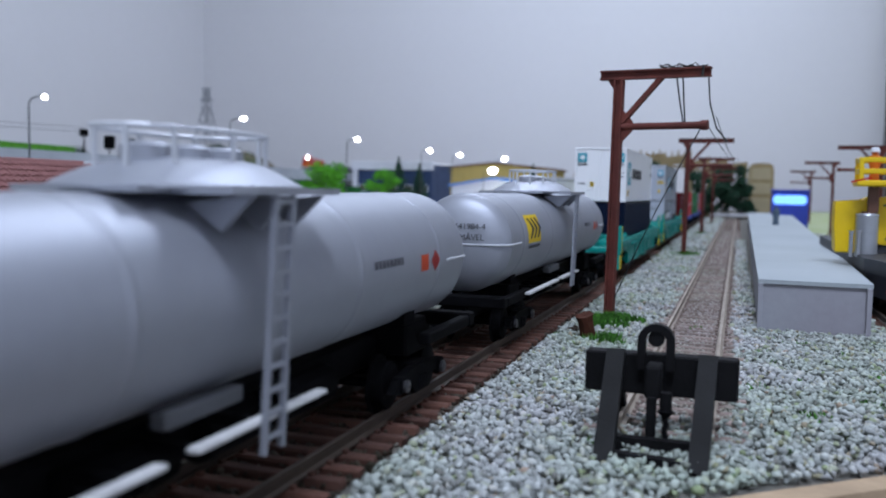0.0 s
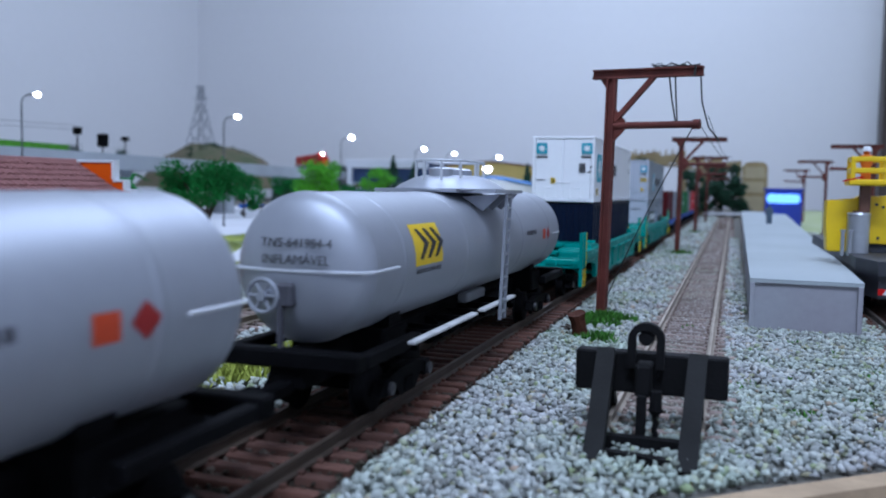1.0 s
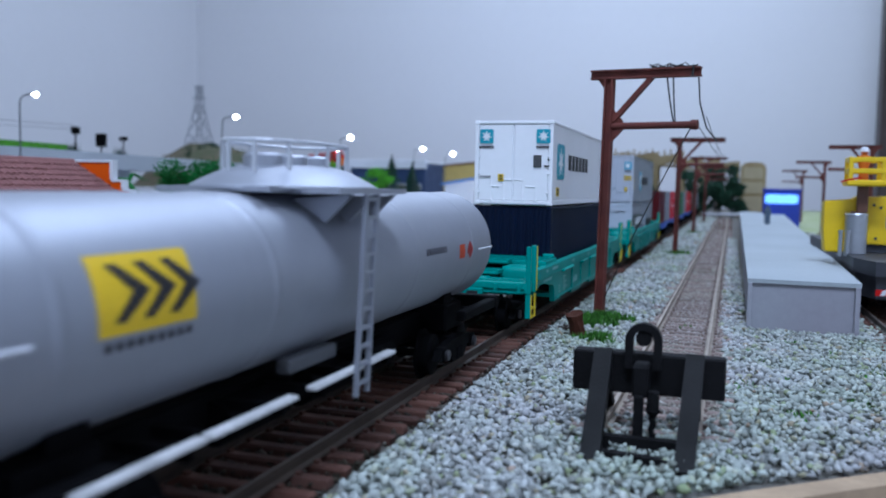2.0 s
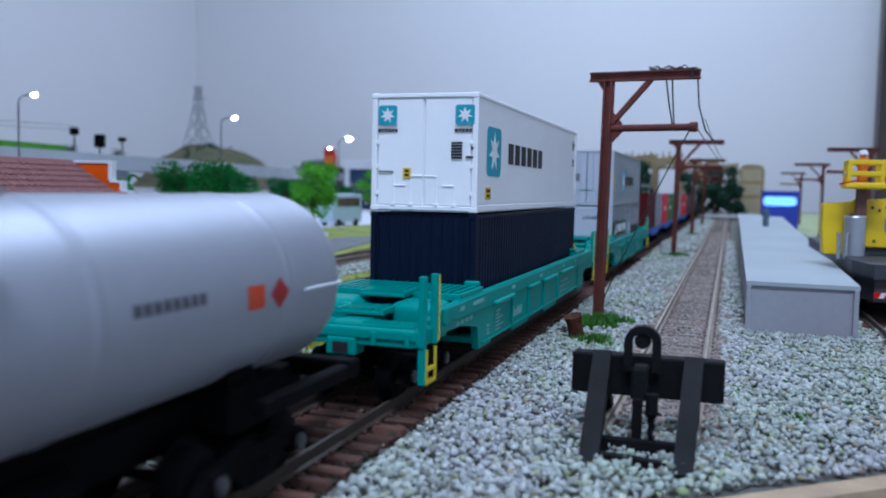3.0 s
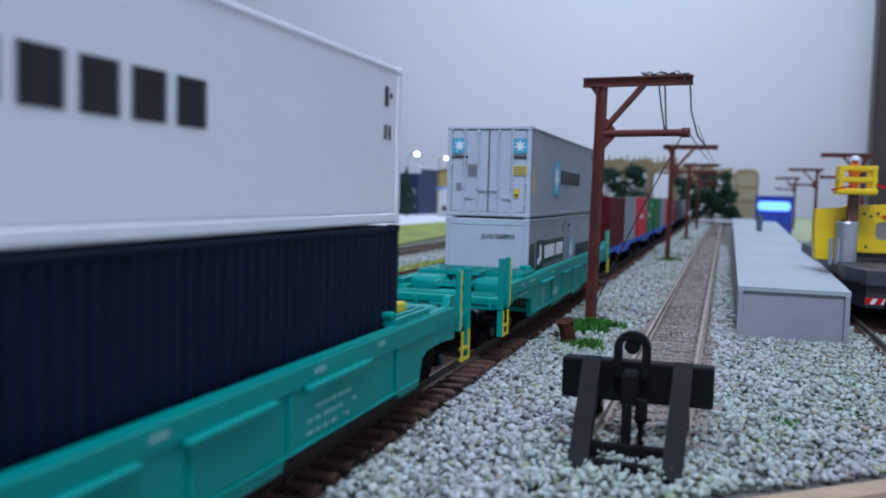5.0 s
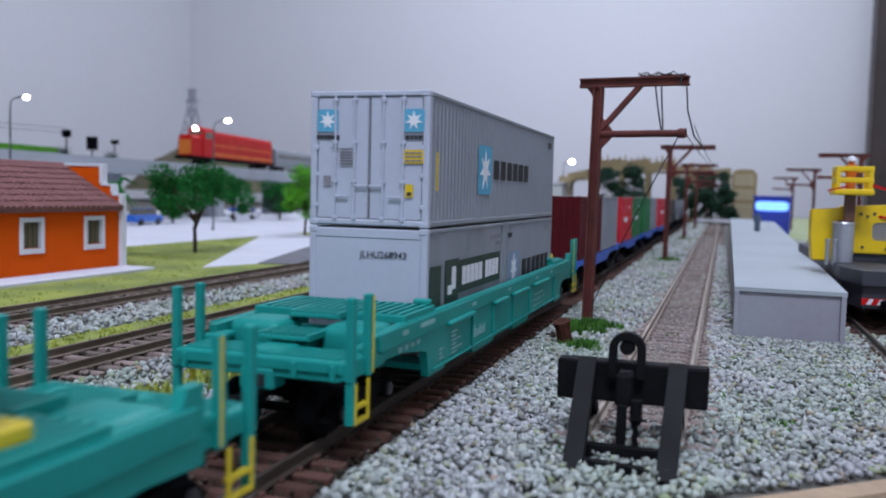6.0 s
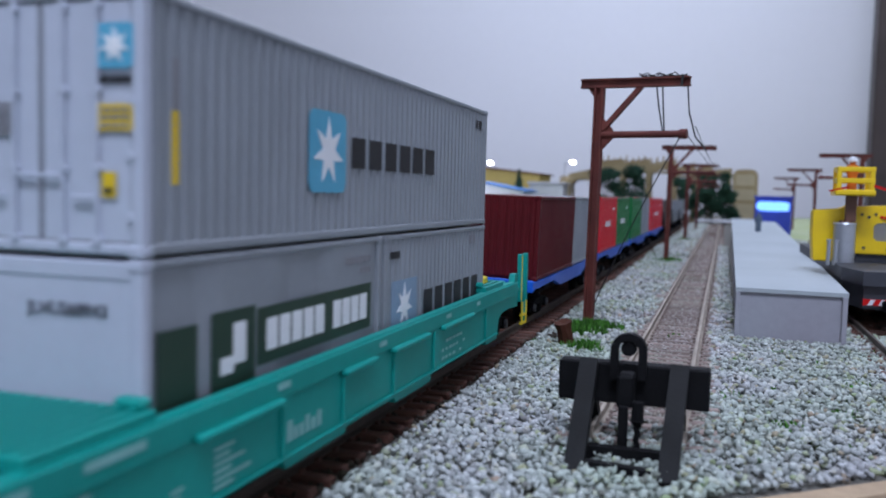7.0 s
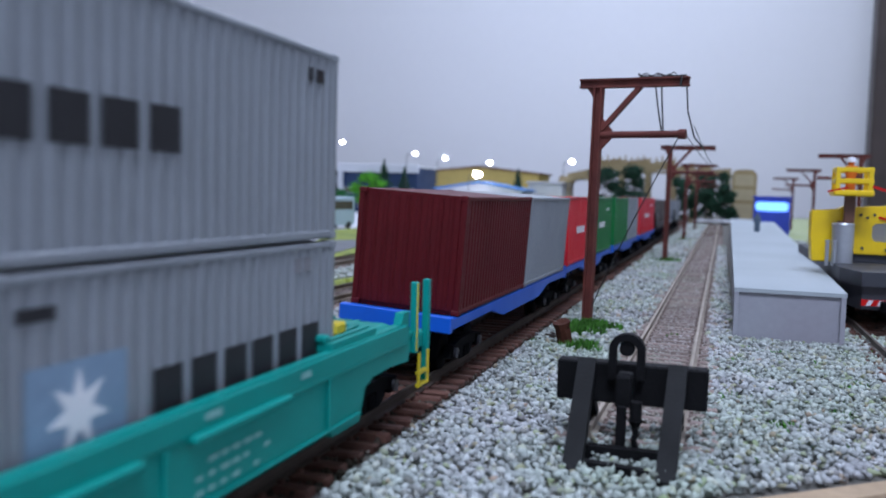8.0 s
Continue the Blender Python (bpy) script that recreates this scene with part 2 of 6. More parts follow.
def stone_material(name, stops):
    m = mat(name, (0.4, 0.4, 0.4), rough=0.8, spec=0.2, var=0.2, scale=22, fine=2600, bump=0.08, spot=0.54)
    n, l = m.node_tree.nodes, m.node_tree.links
    geo, ramp = n.new("ShaderNodeNewGeometry"), n.new("ShaderNodeValToRGB")
    while len(ramp.color_ramp.elements) < len(stops):
        ramp.color_ramp.elements.new(0.5)
    for e, (p, c) in zip(ramp.color_ramp.elements, stops):
        e.position, e.color = p, (*c, 1)
    l.new(geo.outputs["Random Per Island"], ramp.inputs[0])
    mix = next(x for x in n if x.type == "MIX")
    mul = n.new("ShaderNodeMix")
    mul.data_type, mul.blend_type = "RGBA", "MULTIPLY"
    mul.inputs["Factor"].default_value = 1.0
    mix.inputs["A"].default_value, mix.inputs["B"].default_value = (1, 1, 1, 1), (0.76, 0.9, 0.72, 1)
    l.new(mix.outputs["Result"], mul.inputs["A"])
    l.new(ramp.outputs[0], mul.inputs["B"])
    hsv = next(x for x in n if x.type == "HUE_SAT")
    l.new(mul.outputs["Result"], hsv.inputs["Color"])
    return m


M_stone = stone_material("pale_crushed_stone", [(0.0, (0.2, 0.192, 0.185)), (0.15, (0.31, 0.315, 0.32)), (0.5, (0.4, 0.41, 0.42)), (0.8, (0.52, 0.53, 0.54)),
                                               (0.88, (0.5, 0.475, 0.45)), (0.95, (0.27, 0.31, 0.19)), (1.0, (0.36, 0.26, 0.22))])
M_stone_brown = stone_material("brown_track_stone", [(0.0, (0.03, 0.022, 0.017)), (0.5, (0.055, 0.04, 0.032)), (0.88, (0.095, 0.07, 0.058)), (1.0, (0.24, 0.21, 0.19))])

# ---------------------------------------------------------------- room
bm = bmn()
box(bm, -2600, 1700, 2900, 2960, -900, 1800)
solid("wall_north", bm, M_wall, "plain pale grey painted wall", "wall", "structure")
bm = bmn()
box(bm, -1990, -1930, -1800, 2900, -900, 1800)
solid("wall_west", bm, M_wall, "plain pale grey painted wall", "wall", "structure")
bm = bmn()
box(bm, 1640, 1700, -1800, 2900, -900, 1800)
solid("wall_east", bm, M_wall, "plain pale grey painted wall", "wall", "structure")
bm = bmn()
box(bm, -2600, 1700, -1860, -1800, -900, 1800)
solid("wall_south", bm, M_wall, "plain pale grey painted wall", "wall", "structure")
bm = bmn()
box(bm, -2600, 1700, -1860, 2960, 1800, 1860)
solid("ceiling", bm, M_ceiling, "plain white ceiling", "ceiling", "structure")
bm = bmn()
box(bm, -2600, 1700, -1860, 2960, -960, -900)
solid("floor", bm, M_floor, "dark tiled room floor", "floor", "structure")
d = thing("door_frame", "dark brown wooden door frame against the wall", "door frame", at=P(478, 2560, -900))
bm = bmn()
box(bm, -40, 40, -45, 45, 0, 2080, 6)
part("jamb", bm, M_jamb, d)
bm = bmn()
box(bm, 40, 70, -20, 20, 0, 2080, 3)
part("door_stop", bm, M_jamb, d)
bm = bmn()
box(bm, 70, 760, -18, 18, 5, 2070, 3)
part("door_leaf", bm, M_jamb, d)

# ---------------------------------------------------------------- layout board
EDGE = [(420, 430), (160, 210), (102.6, 161.5), (76.8, 140), (52, 118), (32, 85), (24, 40), (22, -460), (-1900, -460), (-1900, 2700), (420, 2700)]
bm = bmn()
prism(bm, EDGE, -24, -4.2, "z")
solid("ground", bm, M_earth, "grey scenic ground of the model layout", "ground", "structure")
bm = bmn()
for a, b in zip(EDGE[:7], EDGE[1:8]):
    pa, pb = Vector((*a, 0)), Vector((*b, 0))
    nrm = Vector(((pb - pa).y, -(pb - pa).x, 0)).normalized()
    if nrm.y > 0 or nrm.x < 0 and a[1] < 60:
        nrm = -nrm
    nrm = Vector((0.64, -0.77, 0)) if a[1] > 80 else Vector((1, 0, 0))
    pts = [pa, pb, pb + nrm * 5, pa + nrm * 5]
    prism(bm, [(p.x, p.y) for p in pts], -30, -3.6, "z")
solid("trim", bm, M_board_edge, "raw plywood edge strip of the layout board", "board edge", "structure")
bm = bmn()
box(bm, -1880, 400, 600, 2680, -890, -24)
solid("layout_support", bm, M_jamb, "dark boxed base under the layout board", "table base", "structure")

def sheet(name, pts, z0, z1, material, label, category):
    bm = bmn()
    prism(bm, pts, z0, z1, "z")
    return solid(name, bm, material, label, category, "structure")


sheet("grass_verge", [(-172, -300), (-172, 470), (-190, 620), (-215, 900), (-230, 2600), (-352, 2600), (-352, 500), (-352, -300)], -4.3, -2.7, M_turf, "olive green scenic turf verge", "grass")
sheet("road", [(-352, -300), (-352, 2600), (-560, 2600), (-560, -300)], -4.3, -2.5, M_paving, "pale lilac-grey paved road", "road")
sheet("pavement", [(-560, -300), (-560, 2600), (-900, 2600), (-900, -300)], -4.3, -2.2, M_paving, "pale paved yard behind the road", "pavement")
sheet("crossing_road", [(-208, 421), (-193, 470), (-236, 610), (-300, 760), (-352, 800), (-352, 735), (-305, 633)], -4.3, -2.3, M_paving, "pale paved path crossing the verge", "path")
sheet("side_road", [(-174, 470), (-196, 462), (-236, 600), (-262, 700), (-232, 760), (-205, 620)], -4.3, -2.0, M_asphalt, "dark grey asphalt side road", "road")
sheet("moss_strip", [(-101, -200), (-101, 900), (-113, 900), (-113, -200)], -4.3, -2.5, M_turf, "olive mossy strip between tracks", "moss")
sheet("field", [(145, 300), (145, 2600), (400, 2600), (400, 430)], -4.3, -3.2, M_turf_pale, "pale dusty turf beside the tracks", "grass")


# ---------------------------------------------------------------- gravel
def stones(name, areas, material, label, seed):
    """Irregular stones joined in one mesh: (x0, x1, y0, y1, z, size, count) areas, with an optional test for the place."""
    rng = np.random.default_rng(seed)
    g = (1 + 5 ** 0.5) / 2
    ico = np.array([(-1, g, 0), (1, g, 0), (-1, -g, 0), (1, -g, 0), (0, -1, g), (0, 1, g), (0, -1, -g), (0, 1, -g), (g, 0, -1), (g, 0, 1), (-g, 0, -1), (-g, 0, 1)]) / 1.9
    tri = np.array([(0, 11, 5), (0, 5, 1), (0, 1, 7), (0, 7, 10), (0, 10, 11), (1, 5, 9), (5, 11, 4), (11, 10, 2), (10, 7, 6), (7, 1, 8),
                    (3, 9, 4), (3, 4, 2), (3, 2, 6), (3, 6, 8), (3, 8, 9), (4, 9, 5), (2, 4, 11), (6, 2, 10), (8, 6, 7), (9, 8, 1)])
    allv = []
    for x0, x1, y0, y1, z, size, count, keep in areas:
        c = np.stack([rng.uniform(x0, x1, count), rng.uniform(y0, y1, count), z + rng.uniform(-0.3, 0.45, count) * size], 1)
        if keep is not None:
            c = c[np.array([keep(px, py) for px, py in c[:, :2]])]
        k = len(c)
        r = size / 2 * rng.uniform(0.6, 1.35, (k, 1, 1)) * rng.uniform(0.55, 1.35, (k, 1, 3))
        v = ico[None] * (1 + rng.uniform(-0.2, 0.3, (k, 12, 1))) * r * np.array([1.12, 1.12, 0.86])
        reach = np.linalg.norm(v, axis=2).mean(1)[:, None]
        for _cut in range(6):
            nrm = rng.normal(size=(k, 1, 3))
            nrm /= np.linalg.norm(nrm, axis=2, keepdims=True)
            over = np.maximum(0, (v * nrm).sum(2) - reach * rng.uniform(0.3, 0.62, (k, 1)))
            v = v - over[..., None] * nrm
        a, b = rng.uniform(0, 6.28, k), rng.uniform(-0.9, 0.9, k)
        ca, sa, cb, sb = np.cos(a)[:, None], np.sin(a)[:, None], np.cos(b)[:, None], np.sin(b)[:, None]
        x, y, zz = v[..., 0].copy(), v[..., 1].copy(), v[..., 2].copy()
        y, zz = y * cb - zz * sb, y * sb + zz * cb
        x, y = x * ca - y * sa, x * sa + y * ca
        allv.append((np.stack([x, y, zz], 2) + c[:, None, :]).reshape(-1, 3))
    v = np.concatenate(allv) * MM
    k = len(v) // 12
    f = (tri[None] + (np.arange(k) * 12)[:, None, None]).reshape(-1)
    me = bpy.data.meshes.new(name)
    me.vertices.add(len(v))
    me.vertices.foreach_set("co", v.ravel())
    me.loops.add(len(f))
    me.loops.foreach_set("vertex_index", f)
    me.polygons.add(len(f) // 3)
    me.polygons.foreach_set("loop_start", np.arange(0, len(f), 3))
    me.update(calc_edges=True)
    me.validate()
    me.materials.append(material)
    return tagged(new(name, me), label, "gravel", "", "stuff")


def on_board(x, y):
    """Inside the slanting front edge."""
    return y > 140 + (x - 76.8) * 0.835 + 2 if x > 40 else (y > 118 + (x - 52) * 1.65 if x > 24 else True)


def clear_of_siding(x, y):
    return on_board(x, y) and not (48 < x < 72 and y > 176) and not (78.5 < x < 114.5 and y > 306)


stones("ballast", [
    (17.0, 130, 95, 330, -3.4, 1.8, 17000, clear_of_siding),
    (17.5, 60, 95, 330, -2.8, 1.55, 4200, clear_of_siding),
    (62, 130, 130, 330, -2.8, 1.6, 5400, clear_of_siding),
    (16.5, 49, 330, 700, -3.3, 2.0, 6500, None),
    (71, 79, 300, 900, -3.2, 2.0, 2600, None),
    (15.5, 48, 700, 1700, -3.3, 3.2, 4500, None),
    (114.5, 120, 300, 900, -3.2, 2.0, 1600, None),
    (142, 165, 300, 1100, -3.2, 2.4, 3600, None),
    (-70, -16, -20, 420, -3.5, 2.0, 8500, None),
    (-70, -16, 420, 1300, -3.5, 3.2, 5500, None),
    (-141, -114, 40, 620, -3.2, 2.2, 5600, None),
    (-141, -114, 620, 1500, -3.3, 3.4, 2600, None),
], M_stone, "pale grey crushed-stone ballast beside the tracks", 3)
stones("track_bed", [
    (-15.5, 15.5, -40, 420, -3.9, 1.5, 6500, None),
    (-15.5, 15.5, 420, 1500, -3.9, 2.4, 5500, None),
    (118, 144, 240, 900, -3.6, 2.0, 3800, None),
    (-100, -70, -20, 700, -3.7, 2.0, 5200, None),
    (-171, -141, 60, 700, -3.7, 2.0, 4600, None),
], M_stone_brown, "brown weathered stone between the sleepers", 4)


M_stone_pale = stone_material("pale_brown_siding_stone", [(0.0, (0.25, 0.2, 0.18)), (0.4, (0.31, 0.265, 0.25)), (0.75, (0.37, 0.33, 0.315)), (1.0, (0.46, 0.43, 0.42))])
stones("siding_bed", [
    (47, 73, 172, 520, -3.05, 0.85, 14000, None),
    (47, 73, 520, 1600, -3.4, 1.7, 8000, None),
], M_stone_pale, "pale brown stone filling the siding track", 6)


# ---------------------------------------------------------------- greenery
def blades(bm, cx, cy, rx, ry, z, h, n, rng, wide=0.5):
    for _ in range(n):
        a = rng.uniform(0, 6.283)
        k = rng.uniform(0, 1) ** 0.6 * (0.8 + 0.28 * math.sin(a * 3 + cx) + 0.22 * math.sin(a * 5 + cy))
        x, y = cx + rx * k * math.cos(a), cy + ry * k * math.sin(a)
        b, hh = rng.uniform(0, 6.283), h * rng.uniform(0.3, 1.35) * (1.15 - 0.4 * k)
        dx, dy = math.cos(b) * wide, math.sin(b) * wide
        lx, ly = rng.uniform(-0.6, 0.6) * hh, rng.uniform(-0.6, 0.6) * hh
        vs = [bm.verts.new(p) for p in ((x - dx, y - dy, z), (x + dx, y + dy, z), (x + lx, y + ly, z + hh))]
        bm.faces.new(vs)


def tuft(name, cx, cy, rx, ry, h, n, material, label, seed, z=-3.2):
    bm = bmn()
    blades(bm, cx, cy, rx, ry, z, h, n, random.Random(seed))
    ob = new(name, mesh_of(name, bm, material))
    return tagged(ob, label, "moss", "", "stuff")


for i, (x, y, rx, ry, n) in enumerate([(31, 302, 11, 13, 1100), (37, 654, 11, 9, 260), (33, 1000, 10, 8, 200), (35, 262, 6, 6, 160), (27, 288, 4, 5, 200), (80, 262, 4, 3, 60),
                                      (92, 280, 4, 3, 50), (100, 205, 5, 5, 50), (88, 190, 5, 4, 40), (60, 300, 4, 4, 30), (78, 215, 6, 6, 30), (110, 240, 7, 6, 60)]):
    tuft("moss_tuft", x, y, rx, ry, 3.0 if i < 5 else 1.2, n * (2 if i < 5 else 1), M_moss, "fresh green moss tuft in the ballast", 20 + i)
bm = bmn()
rm = random.Random(77)
for cx, cy in ((-40, 118), (-42, 150), (-40, 185), (-43, 225)):
    blades(bm, cx, cy, 10, 20, -3.2, 3.0, 1100, rm, 0.7)
tagged(new("moss_bank", mesh_of("moss_bank", bm, M_grass)), "olive moss bank between the tracks", "moss", "", "stuff")
rng = random.Random(9)
bm = bmn()
for _ in range(60):
    x, y = rng.uniform(16, 120), rng.uniform(135, 420)
    if clear_of_siding(x, y):
        blades(bm, x, y, 2.2, 2.2, -3.0, 0.9, 9, rng, 0.35)
tagged(new("weeds", mesh_of("weeds", bm, M_moss)), "sparse green weeds among the ballast", "weeds", "", "stuff")
bm = bmn()
for _ in range(2600):
    x, y = rng.uniform(-350, -174), rng.uniform(150, 900)
    if not (x < -215 and y < 402) and not (y > 418 and x > -210 - (y - 421) * 0.452 - 3):
        blades(bm, x, y, 2.5, 2.5, -2.75, 0.8, 4, rng, 0.5)
for _ in range(900):
    blades(bm, rng.uniform(-113, -101), rng.uniform(40, 700), 1.5, 2.5, -2.6, 1.2, 4, rng, 0.45)
tagged(new("grass", mesh_of("grass", bm, M_grass)), "short olive static grass on the verge", "grass", "", "stuff")


# ---------------------------------------------------------------- tracks
M_rail_tan = mat("tan_rusty_rail", (0.2, 0.155, 0.11), rough=0.65, metal=0.2, var=0.35, scale=80, fine=1500, bump=0.05)
M_rail_pale = mat("pale_worn_rail", (0.36, 0.3, 0.24), rough=0.6, metal=0.2, var=0.3, scale=80, fine=1500, bump=0.05)


def rail_bar(x, y0, y1):
    bm = bmn()
    prism(bm, [(x - 1.0, -2.5), (x + 1.0, -2.5), (x + 1.0, -2.2), (x + 0.25, -1.9), (x + 0.25, -0.8), (x + 0.45, -0.6), (x + 0.45, -0.05), (x + 0.38, 0), (x - 0.38, 0), (x - 0.45, -0.05),
               (x - 0.45, -0.6), (x - 0.25, -0.8), (x - 0.25, -1.9), (x - 1.0, -2.2)], y0, y1, "y")
    return bm


def sleeper_mesh(seed, material):
    r = random.Random(seed)
    bm = bmn()
    vs = box(bm, -15.2, 15.2, -1.45, 1.45, -4.2, -2.5, 0.35)
    for v in vs:
        v.co += Vector((r.uniform(-0.25, 0.25), r.uniform(-0.15, 0.15), r.uniform(-0.12, 0.08)))
    for x in (-8.25, 8.25):
        for s in (-1, 1):
            box(bm, x + s * 1.5 - 0.4, x + s * 1.5 + 0.4, -0.6, 0.6, -2.6, -1.9)
    return mesh_of("sleeper", bm, material)


SLEEPERS = [sleeper_mesh(i, M_sleeper) for i in range(5)]
SLEEPERS_GREY = [sleeper_mesh(i, M_sleeper_grey) for i in range(5)]


def track(x, y0, y1, singles, pitch, label, rail=None):
    t = thing("railway_track", label, "track", at=P(x, 0, 0), kind="structure")
    for s in (-1, 1):
        part("rail", rail_bar(s * 8.25, y0, y1), rail or M_rail, t)
    y, i = y0 + 2, 0
    joined = bmn()
    while y < y1 - 2:
        if i < singles:
            ob = new("sleeper", (SLEEPERS_GREY if rail else SLEEPERS)[(i * 7) % 5])
            ob.parent = t
            ob.matrix_basis = P(random.uniform(-0.3, 0.3), y + random.uniform(-0.25, 0.25), 0, 0, 0, random.uniform(-0.8, 0.8))
        else:
            box(joined, -15.2, 15.2, y - 1.4, y + 1.4, -4.2, -2.5)
        y, i = y + pitch, i + 1
    if joined.verts:
        tagged(part("far_sleepers", joined, M_sleeper, t), kind="stuff")
    else:
        joined.free()


track(0.0, -300, 2600, 230, 6.4, "running line with red-brown sleepers and rusty rails")
track(59.8, 163, 1640, 150, 6.4, "weathered siding track sunk in brown ballast", M_rail_pale)
track(131.0, 240, 2000, 90, 6.4, "outer track with rusty rails beside the platform")
track(-85.0, -100, 2400, 120, 6.6, "rusty inner track set in pale ballast", M_rail_tan)
track(-156.0, -100, 2400, 120, 6.6, "rusty track beside the mossy verge", M_rail_tan)

# ---------------------------------------------------------------- platform
p = thing("platform", "grey card loading platform with a pale flat top", "platform", kind="structure")
bm = bmn()
prism(bm, [(79.6, 307.8), (113.4, 307.0), (147, 1425), (87, 1425)], -4.3, 12.9, "z")
part("platform_wall", bm, M_plat_side, p)
bm = bmn()
prism(bm, [(79.0, 307.0), (114.2, 306.2), (148, 1426), (86.2, 1426)], 12.9, 14.3, "z")
part("platform_top", bm, M_plat_top, p)
bm = bmn()
for x, y in ((79.9, 307.4), (113.2, 306.6)):
    box(bm, x - 0.8, x + 0.8, y - 0.7, y + 0.6, -4.3, 12.9, 0.15)
part("corner_strip", bm, M_plat_side, p)


def figurine(x, y, z, h, material, label):
    bm = bmn()
    lathe(bm, [(0.01, 0), (h * 0.13, 0), (h * 0.12, h * 0.45), (h * 0.17, h * 0.6), (h * 0.16, h * 0.8), (h * 0.06, h * 0.85), (h * 0.09, h * 0.9), (h * 0.09, h * 0.97), (0.01, h)], 12, Matrix.Diagonal((1.2, 0.8, 1, 1)))
    return solid("figurine", bm, material, label, "figurine", smooth=True, at=P(x, y, z))


figurine(106, 872, 14.3, 17.5, M_fig, "small grey-blue painted toy figurine on the platform")


# ---------------------------------------------------------------- masts over the tracks
def mast(x, y, flip, extras, label, z=-3.2, lean=0.0, swing=0.0):
    """A rust-red portal arm on one post; origin at the foot. flip = -1 points the arms the other way."""
    t = thing("catenary_mast", label, "catenary mast", "masts along the track", at=P(x, y, z, 0, lean, swing))
    f = flip
    bm = bmn()
    for dx in (-1.25, 1.25):
        prism(bm, [(dx - 0.35, -1.5), (dx + 0.35, -1.5), (dx + 0.35, 1.5), (dx - 0.35, 1.5)], -1.0, 86.0, "z")
    box(bm, -1.25, 1.25, -0.35, 0.35, -1.0, 86.0)
    part("post", bm, M_rust, t)
    bm = bmn()
    xs = sorted((-7.0 * f, 32.0 * f))
    for z in (86.0, 88.6):
        box(bm, xs[0], xs[1], -1.4, 1.4, z - 0.35, z + 0.35, 0.1)
    box(bm, xs[0], xs[1], -0.4, 0.4, 86, 88.6)
    part("top_beam", bm, M_rust, t)
    bm = bmn()
    rod(bm, (1.6 * f, 0, 69.2), (31.5 * f, 0, 69.6), 1.25, seg=10)
    rod(bm, (29.5 * f, 0, 69.6), (31.8 * f, 0, 69.6), 1.7, seg=10)
    part("lower_arm", bm, M_rust, t)
    bm = bmn()
    beam(bm, (1.8 * f, 0, 71.0), (15.2 * f, 0, 86), 1.6, 2.3, (0, 1, 0))
    part("brace", bm, M_rust, t)
    bm = bmn()
    prism(bm, [(1.0 * f, 63.0), (5.5 * f, 67.8), (5.5 * f, 71.0), (1.0 * f, 76.0)], -0.5, 0.5, "y")
    prism(bm, [(-1.2 * f, 86.0), (-4.5 * f, 86.0), (-1.2 * f, 81.5)], -0.5, 0.5, "y")
    part("gusset", bm, M_rust, t)
    bm = bmn()
    for z in (66, 69.5, 73):
        rod(bm, (3.0 * f, -0.9, z), (3.0 * f, -0.45, z), 0.4, seg=6)
    part("bolt", bm, M_rust, t)
    if extras:
        bm = bmn()
        r = random.Random(5)
        for k in range(4):
            pts = [((14.5 + q * 1.35) * f, r.uniform(-1.3, 1.3), 89.1 + r.uniform(0, 1.5) * (0.4 + 0.6 * math.sin(q * 0.9 + k))) for q in range(13)]
            wire(bm, pts, 0.2)
        wire(bm, [(29.5 * f, -1.6, 85.6), (29.7 * f, -1.7, 89.2), (29.6 * f, 1.6, 89.3), (29.4 * f, 1.7, 85.6)], 0.45)
        part("wire_coil", bm, M_wire, t, "tangled black wire lying along the beam")
        bm = bmn()
        wire(bm, [(20.5 * f, 0, 86), (22.0 * f, -0.6, 78), (23.4 * f, 0, 70.5)], 0.3)
        wire(bm, [(22.6 * f, 0, 86), (23.0 * f, 0.8, 78), (24.0 * f, 0, 70.5)], 0.3)
        wire(bm, [(31.2 * f, 0, 86), (31.6 * f, 2, 77), (32.6 * f, 8, 69), (34.0 * f, 18, 65)], 0.28)
        part("hanger_wire", bm, M_wire, t, "loose black hanger wires")
        bm = bmn()
        pts = []
        for k in range(11):
            u = k / 10
            pts.append(((29.5 * (1 - u) + 1.6 * u) * f - 1.6 * math.sin(math.pi * u), 0.5, 69 * (1 - u) + 8 * u - 1.5 * math.sin(math.pi * u)))
        wire(bm, pts, 0.22)
        part("guy_wire", bm, M_wire, t, "thin slack guy wire")
    return t


mast(28.9, 309.3, 1, True, "rust-red steel mast with a cross beam and tangled wires", lean=0.9, swing=-13)
for x, y in ((34.6, 654), (33.5, 1000), (34.5, 1350)):
    mast(x, y, 1, False, "rust-red steel mast with a cross beam", -6.0, 0.5, -8)
for x, y in ((178, 760), (177, 1115), (184, 1540)):
    mast(x, y, -1, False, "dark rust steel mast with a cross beam", -5.6)
bm = bmn()
for x0, z0 in ((61.0, 64.5), (63.4, 67.8)):
    pts = []
    for (ya, yb) in ((309, 654), (654, 1000), (1000, 1350)):
        for k in range(9):
            u = k / 8
            pts.append((x0 + (6.5 if ya > 400 else 6.5 * u), ya + (yb - ya) * u, z0 + 1.2 - 5 * math.sin(math.pi * u) * (1 if z0 > 66 else 0.3)))
    wire(bm, pts, 0.16, 4)
solid("overhead_wire", bm, M_wire, "thin black overhead wires strung between the masts", "overhead wire")

